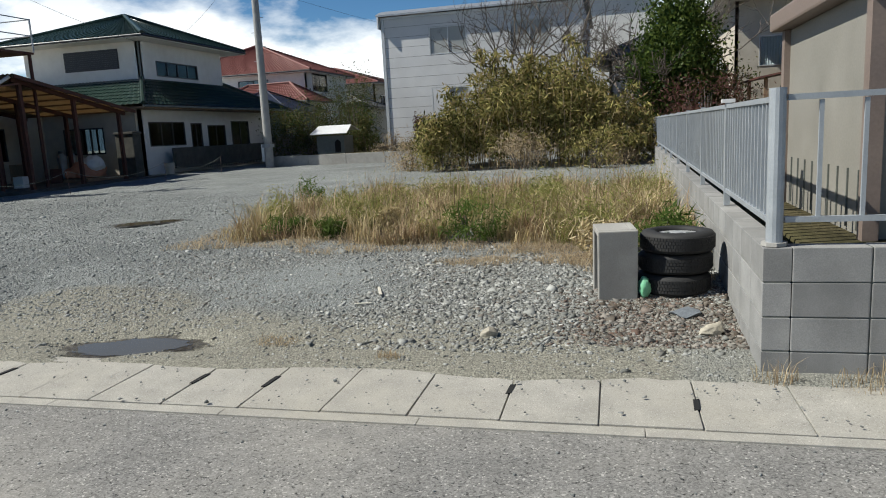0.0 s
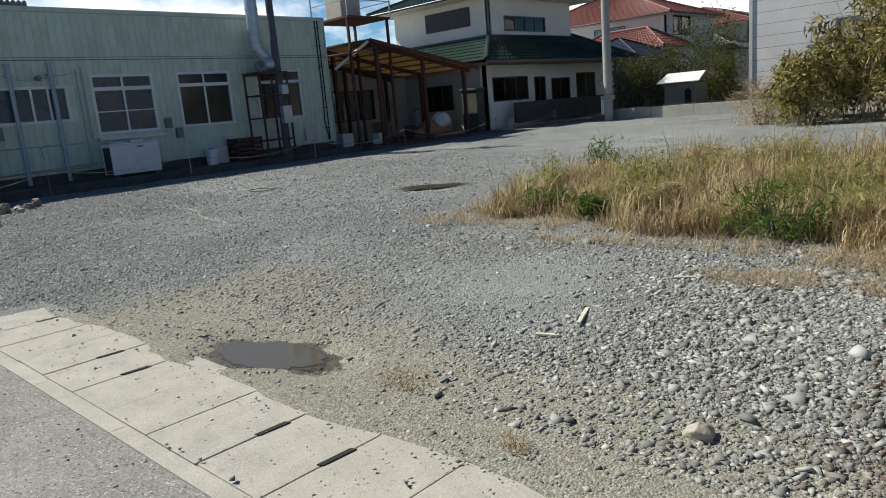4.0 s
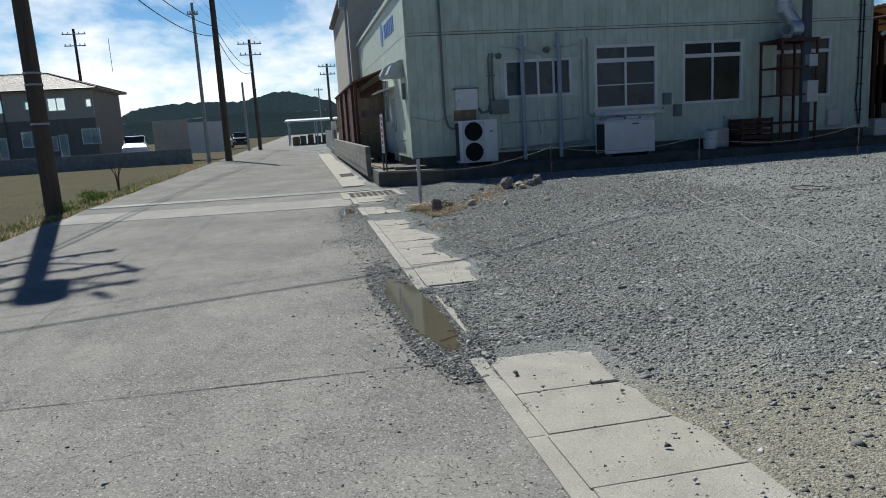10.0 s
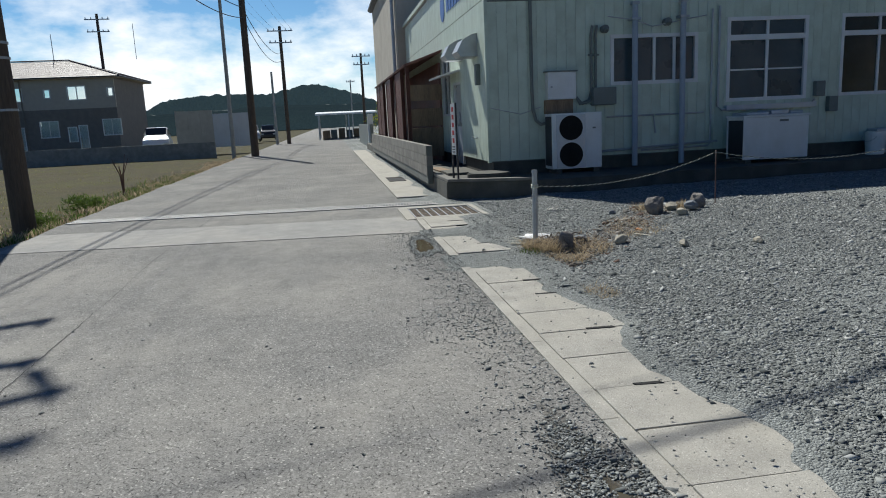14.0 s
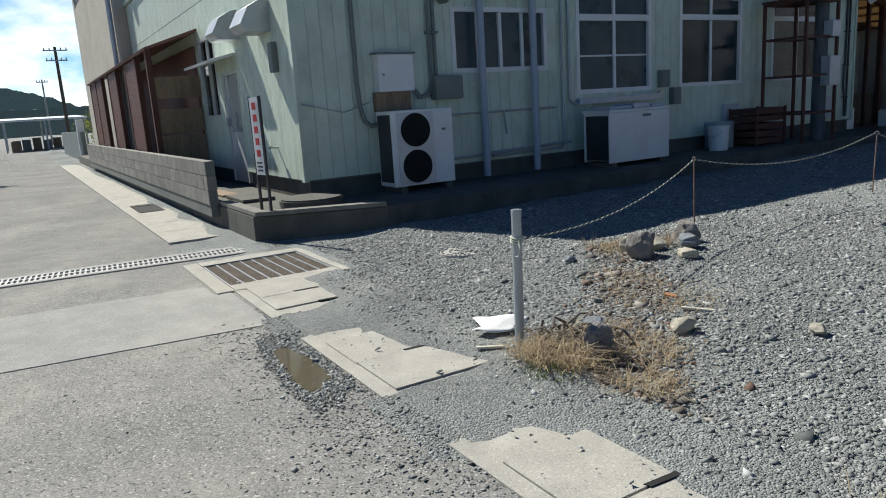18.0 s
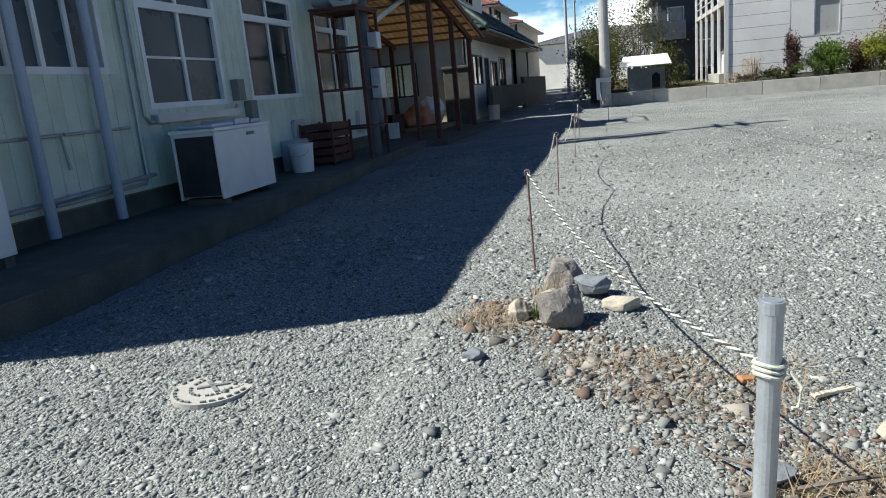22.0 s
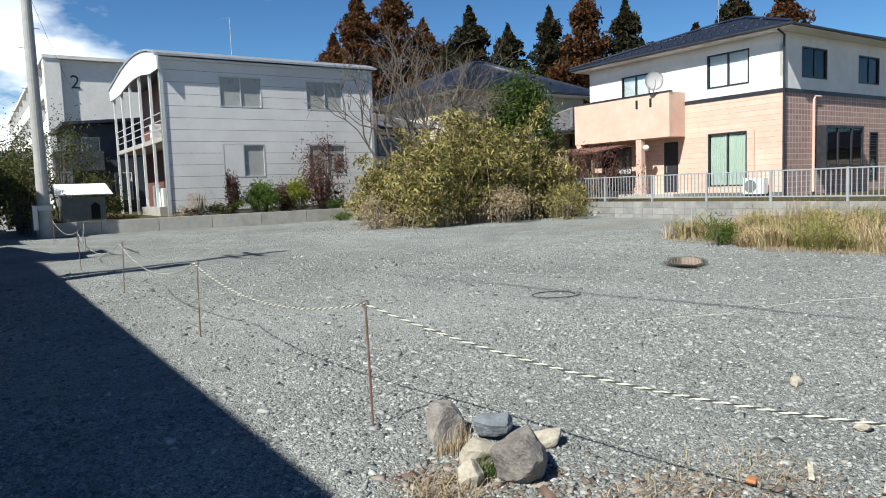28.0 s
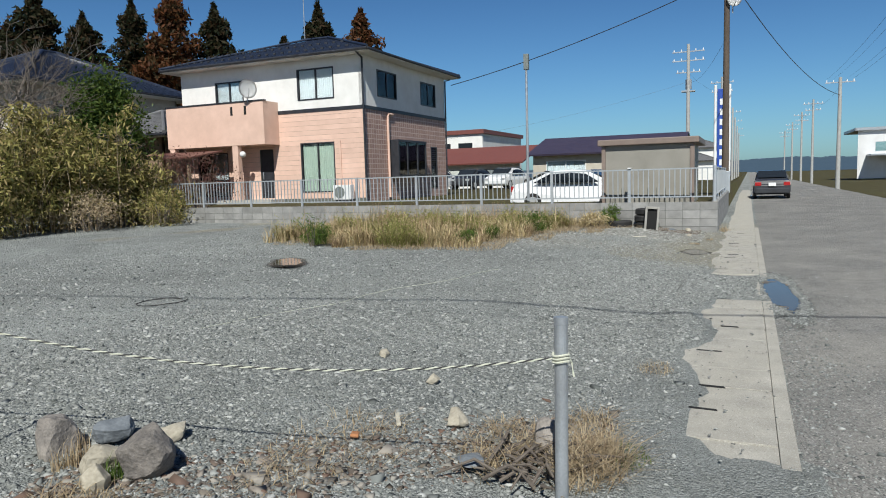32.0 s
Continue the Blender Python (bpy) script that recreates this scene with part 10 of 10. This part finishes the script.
def tyre(x, y, z, r, w, turn, label):
    ob = thing("tyre", (x, y, z), label, "tyre", "stacked tyres", turn=turn)
    bm = B()
    prof = [(r * 0.62, 0.02 * w), (r * 0.80, 0.0), (r * 0.95, 0.06 * w), (r, 0.22 * w), (r, 0.78 * w), (r * 0.95, 0.94 * w), (r * 0.80, w), (r * 0.62, 0.98 * w), (r * 0.60, 0.85 * w), (r * 0.60, 0.15 * w)]
    n = 48
    rings = [[bm.verts.new((pr * math.cos(k * math.tau / n), pr * math.sin(k * math.tau / n), pz)) for pr, pz in prof] for k in range(n)]
    m = len(prof)
    for k in range(n):
        a, b = rings[k], rings[(k + 1) % n]
        for i in range(m):
            bm.faces.new((a[i], b[i], b[(i + 1) % m], a[(i + 1) % m]))
    part("carcass", bm, RUBBER, ob, smooth=True)
    bm = B()
    for k in range(72):
        a = k * math.tau / 72
        for zz, ph in ((0.26, 0), (0.42, 0.5), (0.58, 0), (0.74, 0.5)):
            aa = a + ph * math.tau / 72
            c, s = math.cos(aa), math.sin(aa)
            mm = Matrix.Translation((c * r, s * r, zz * w)) @ pose(0, 0, 0, 0, 0, math.degrees(aa)) @ Matrix.Diagonal((0.008, 0.019, 0.13 * w, 1))
            bmesh.ops.create_cube(bm, size=1.0, matrix=mm)
    tread = part("tread", bm, RUBBER, ob)
    tread["kind"] = "stuff"
    bm = B()
    cyl(bm, (0, 0, 0.25 * w), (0, 0, 0.80 * w), r * 0.60, seg=32)
    cyl(bm, (0, 0, 0.80 * w), (0, 0, 0.88 * w), r * 0.16, seg=16)
    rim = part("rim", bm, ALU, ob, "dull steel wheel rim")
    for k in range(5):
        bm = B()
        a = k * math.tau / 5
        cyl(bm, (0.3 * r * math.cos(a), 0.3 * r * math.sin(a), 0.802 * w), (0.3 * r * math.cos(a), 0.3 * r * math.sin(a), 0.85 * w), 0.02, seg=8)
        part("wheel_nut", bm, GREY_BOX, rim)
    return ob


tz = lot_z(0.45, 5.75)
for k in range(3):
    tyre(0.46 + 0.015 * (k - 1), 5.72 + 0.02 * (k % 2), tz - 0.02 + k * 0.165, 0.28, 0.162, 40 * k, "worn black car tyre on a steel rim, stacked")
tyre(-0.0 + 0.31, 6.35, tz, 0.29, 0.19, 10, "worn black car tyre lying behind the stack")
GREEN_BAG = surface("green_plastic", (0.14, 0.45, 0.24), (0.26, 0.58, 0.36), 0.4, 9, 60, 0.2, 0.01)
bm = B()
bmesh.ops.create_icosphere(bm, subdivisions=3, radius=1.0)
for v in bm.verts:
    d = 1 + 0.3 * noise.noise(v.co * 2.5)
    v.co = Vector((v.co.x * 0.045 * d, v.co.y * 0.045 * d, max(0, v.co.z * 0.085 * d + 0.11)))
solid("plastic_bag", bm, GREEN_BAG, "crumpled green plastic bag beside the trough", "plastic bag", smooth=True).matrix_basis = pose(0.215, 5.47, lot_z(0.2, 5.3) - 0.01)
PALE_LATH = surface("pale_lath", (0.50, 0.46, 0.37), (0.66, 0.62, 0.52), 0.85, 9, 90, 0.2, 0.002)
for k, (x, y, ln, a, mat) in enumerate(((-2.0, 5.62, 0.40, 112, PALE_LATH), (-2.02, 5.25, 0.14, 20, PALE_LATH), (-1.75, 6.5, 0.14, 30, PALE_LATH), (-14.25, 4.02, 0.16, 60, PALE_LATH), (-13.75, 5.25, 0.2, 30, PALE_LATH))):
    bm = B()
    box(bm, -ln / 2, -0.012, 0.004, ln / 2, 0.012, 0.018, 0.003)
    solid("lath", bm, mat, "broken pale lath lying on the gravel", "lath").matrix_basis = pose(x, y, ground_z(x, y), 2, 1, a)
bm = B()
box(bm, -0.04, -0.022, 0, 0.04, 0.022, 0.022, 0.006)
BRICK = surface("orange_brick", (0.36, 0.15, 0.06), (0.48, 0.22, 0.10), 0.9, 8, 90, 0.4, 0.004)
solid("brick_shard", bm, BRICK, "orange brick shard in the gravel", "brick").matrix_basis = pose(-14.05, 5.35, ground_z(-14.05, 5.35), 4, 8, 25)
# thin black cord lying across the lot
bm = B()
cord = [(-11.4 + 0.24 * math.cos(a) * (1 + 0.05 * a), 9.38 + 0.24 * math.sin(a)) for a in np.linspace(-0.4, 5.6, 40)]
tube(bm, [(x, y, ground_z(x, y) + 0.012) for x, y in cord], 0.006, 6)
solid("black_cord", bm, ROPE_BLACK, "curl of black cord on the gravel", "cord")
bm = B()
run = [(-12.4 + 0.5 * k, 7.9 - 0.14 * k + 0.06 * math.sin(k * 1.7)) for k in range(10)]
tube(bm, [(x, y, ground_z(x, y) + 0.008) for x, y in run], 0.003, 5)
solid("nylon_string", bm, ROPE_YELLOW, "thin pale cord laid across the gravel", "cord")

# ---- loose stones ----
OCT = np.array([(1, 0, 0), (-1, 0, 0), (0, 1, 0), (0, -1, 0), (0, 0, 1), (0, 0, -1)], float)
TRI = np.array([(0, 2, 4), (2, 1, 4), (1, 3, 4), (3, 0, 4), (2, 0, 5), (1, 2, 5), (3, 1, 5), (0, 3, 5)])
SLIVER = np.array([(1.1, 0, -0.7), (-0.6, 0.95, -0.7), (-0.6, -0.95, -0.7), (1.0, 0, 0.7), (-0.5, 0.85, 0.7), (-0.5, -0.85, 0.7)])
PRISM = np.array([(3, 4, 5), (0, 2, 1), (0, 1, 4), (0, 4, 3), (1, 2, 5), (1, 5, 4), (2, 0, 3), (2, 3, 5)])


def stones(name, spots, size, mat, label, seed, flat=0.50):
    """Many small angular stones in one mesh, flat slivers and lumps, each with its own shape and turn."""
    r = np.random.default_rng(seed)
    p = np.asarray(spots, float)
    n = len(p)
    s = size * np.exp(r.normal(size=(n, 1, 1)) * 0.45)
    shale = r.random((n, 1, 1)) < 0.6
    v = np.where(shale, SLIVER[None] * r.uniform(0.75, 1.35, (n, 6, 1)), OCT[None] * r.uniform(0.6, 1.35, (n, 6, 1))) + r.normal(size=(n, 6, 3)) * np.where(shale, 0.10, 0.18)
    v *= s * np.stack([np.ones(n), r.uniform(0.6, 1.0, n), flat * r.uniform(0.45, 1.2, n)], 1)[:, None]
    a, b = r.uniform(0, math.tau, n), r.normal(size=n) * 0.45
    ca, sa, cb, sb = np.cos(a), np.sin(a), np.cos(b), np.sin(b)
    y2, z2 = v[:, :, 1] * cb[:, None] - v[:, :, 2] * sb[:, None], v[:, :, 1] * sb[:, None] + v[:, :, 2] * cb[:, None]
    x3, y3 = v[:, :, 0] * ca[:, None] - y2 * sa[:, None], v[:, :, 0] * sa[:, None] + y2 * ca[:, None]
    v = np.stack([x3, y3, z2], 2) + p[:, None]
    me = bpy.data.meshes.new(name)
    me.vertices.add(n * 6)
    me.vertices.foreach_set("co", v.astype(np.float32).ravel())
    idx = (np.where(shale, PRISM[None], TRI[None]) + 6 * np.arange(n)[:, None, None]).astype(np.int32).ravel()
    me.loops.add(len(idx))
    me.loops.foreach_set("vertex_index", idx)
    me.polygons.add(n * 8)
    me.polygons.foreach_set("loop_start", np.arange(0, len(idx), 3, dtype=np.int32))
    me.update(calc_edges=True)
    me.materials.append(mat)
    return tagged(new(name, me), label, "gravel", kind="stuff")


def lay(n, x0, y0, x1, y1, keep, seed, lift=0.0):
    rng = random.Random(seed)
    out, tries = [], 0
    while len(out) < n and tries < n * 12:
        tries += 1
        x, y = rng.uniform(x0, x1), rng.uniform(y0, y1)
        if rng.random() < keep(x, y):
            out.append((x, y))
    p = np.array(out)
    i, j = np.searchsorted(GX, p[:, 0]) - 1, np.searchsorted(GY, p[:, 1]) - 1
    u, v = (p[:, 0] - GX[i]) / (GX[i + 1] - GX[i]), (p[:, 1] - GY[j]) / (GY[j + 1] - GY[j])
    z = (GZ[j, i] * (1 - u) + GZ[j, i + 1] * u) * (1 - v) + (GZ[j + 1, i] * (1 - u) + GZ[j + 1, i + 1] * u) * v
    return np.column_stack([p, np.maximum(z, 0.02) + lift])


def loose(x, y):
    """Where the stones lie thick: not on the lids, thin on the worn sandy tracks and in puddles."""
    if pool(x, y, 1.15) > 0 and y > 3.3:
        return 0.0
    if y < 4.4 and -18.5 < x < -16.95:
        return 0.02
    if y < 4.03 and (x > -6.8 or ground_z(x, y) < (0.036 if -8.55 < x else 0.052)):
        return 0.015
    if x > -0.4 and y < 5.5:
        return 0.25
    sandy = smooth01(noise.noise((x * 0.55, y * 0.8, 12)), 0.0, 0.35) * (1 - smooth01(y, 6.5, 9.0)) * (0.15 + 0.85 * smooth01(x, -6.4, -5.0))
    if -6 < x < 0.3 and y < 5.2:
        sandy = max(sandy, (1 - smooth01(y + 0.25 * noise.noise((x * 1.4, 0, 3)), 4.5, 5.1)) * smooth01(x, -6.2, -4.8))
    return 0.22 + 0.78 * (1 - sandy)


def fading(x0, y0, x1, y1, w=1.0):
    """Loose stones that thin out towards the edges of a stretch, so that stretches run into one another."""
    return lambda x, y: loose(x, y) * smooth01(x, x0, x0 + w) * (1 - smooth01(x, x1 - w, x1)) * smooth01(y + 0.5 * noise.noise((x * 0.8, y * 0.8, 17)), y0, y0 + 0.5 * w) * (1 - smooth01(y + 0.8 * noise.noise((x * 0.6, y * 0.6, 18)), y1 - w, y1))


stones("gravel_chips", lay(70000, -19.0, 3.2, -3.4, 8.8, fading(-20.0, 2.6, -3.4, 8.8, 1.3), 61), 0.0082, CHIP, "loose grey crushed stone on the lot", 61)
stones("gravel_chips", lay(36000, -5.4, 3.2, 0.85, 8.6, fading(-5.4, 2.6, 2.2, 8.6, 1.3), 72), 0.0080, WARM_CHIP, "loose warm-grey crushed stone by the wall", 72)
stones("gravel_chips", lay(62000, -12.6, 3.3, -4.8, 6.6, fading(-12.6, 2.6, -4.8, 6.6, 1.6), 73), 0.0072, CHIP, "fine grey crushed stone beside the gutter lids", 73)
stones("gravel_chips", lay(90000, -18.2, 4.2, -10.2, 9.2, fading(-19.4, 3.6, -10.2, 9.2, 1.6), 62), 0.0084, CHIP, "loose grey crushed stone near the lane", 62)
stones("gravel_chips", lay(30000, -18.3, 6.6, 0.8, 17.0, fading(-19.8, 6.4, 2.6, 17.0, 1.6), 63), 0.0120, CHIP, "loose grey crushed stone across the lot", 63)
stones("gravel_chips", lay(26000, -18.0, 7.4, -4.2, 15.5, fading(-19.8, 7.4, -4.2, 15.5, 1.8), 71), 0.0112, CHIP, "loose grey crushed stone in the middle of the lot", 71)
coarse = lambda x, y: (1 - 0.85 * smooth01(x, -0.6, 0.0) * (1 - smooth01(y, 5.35, 5.7))) * smooth01(x, -2.6, -0.8) * (1 - 0.6 * smooth01(y, 6.3, 7.4)) * (0.4 + 0.6 * smooth01(noise.noise((x * 1.2, y * 1.2, 4)), -0.3, 0.2))
stones("coarse_gravel", lay(19000, -3.0, 4.35, 0.84, 7.6, coarse, 64), 0.0122, WARM_CHIP, "coarse pale crushed stone by the wall", 64)
stones("rubble", lay(7000, -0.8, 4.5, 0.84, 5.7, lambda x, y: smooth01(x, -0.7, 0.1), 65), 0.011, RED_CHIP, "reddish rubble and soil by the wall", 65)
stones("rubble", lay(3600, -15.4, 4.15, -12.9, 6.3, lambda x, y: 1 - smooth01(abs(y - (4.3 + 1.0 * (-13.4 - x))), 0.15, 0.55), 66), 0.012, RED_CHIP, "brownish rubble between post and rocks", 66)
stones("rubble", lay(160, -15.4, 4.2, -12.6, 6.6, lambda x, y: 1 - smooth01(abs(y - (4.4 + 0.9 * (-13.4 - x))), 0.3, 0.8), 67), 0.020, RED_CHIP, "larger rubble stones on the rise", 67)
roadside = lambda x, y: 0.02 if pool(x, y, 1.1) > 0 and x > -13 else 0.9 * smooth01(y + 0.35 * noise.noise((x * 0.9, 4, 4)), 2.5, 3.25) if -16.4 < x < -6.6 else 0.05
stones("road_grit", lay(7000, -16.3, 2.2, -6.4, 3.28, roadside, 68, 0.002), 0.0055, CHIP, "grit and small stones on the road's edge", 68)
stones("road_grit", lay(1500, -18, -2.0, 2, 3.25, lambda x, y: 0.3 + 0.7 * smooth01(y, 1.5, 3.2), 69, 0.002), 0.006, CHIP, "scattered grit on the road", 69)
def rim(x, y):
    """The pebbly shore of the two roadside puddles."""
    for px, py, a, b, turn, _ in PUDDLES:
        c, q = math.cos(radians(turn)), math.sin(radians(turn))
        u, v = ((x - px) * c + (y - py) * q) / a, (-(x - px) * q + (y - py) * c) / b
        r = math.hypot(u, v) / (1 + 0.30 * noise.noise((u / max(math.hypot(u, v), 0.01) * 1.5 + px, v / max(math.hypot(u, v), 0.01) * 1.5 + py, 2)))
        r += 0.14 * noise.noise((x * 9, y * 9, 7))
        if py < 3.3 and 0.9 < r < 1.75:
            return 1.0 if r < 1.2 else 1 - smooth01(r, 1.2, 1.75)
    return 0.0


stones("shore_grit", lay(11000, -9.9, 2.55, -6.3, 3.62, rim, 74, 0.006), 0.0060, CHIP, "small stones along the puddle's shore", 74)
stones("shore_grit", lay(3500, -15.8, 2.5, -13.8, 3.4, rim, 75, 0.006), 0.0060, CHIP, "small stones round the roadside puddle", 75)
for run in ([(-7.08, 3.12), (-7.16, 3.24), (-7.24, 3.30), (-7.30, 3.22)], [(-7.34, 2.99), (-7.38, 3.03), (-7.43, 3.01)], [(-9.0, 3.07), (-8.96, 3.12), (-8.99, 3.16)]):
    solid("dry_twig", tube(B(), [(x, y, 0.034) for x, y in run], 0.003, 5), STRAW, "thin pale dry twig lying in the puddle", "twig")
stones("lid_grit", [(x, y, 0.052) for x, y, z in lay(1300, -16.2, 3.3, 2, 4.02, lambda x, y: 0.4 + 0.6 * smooth01(y, 3.5, 4.0), 70)], 0.0052, CHIP, "grit strewn over the gutter lids", 70)
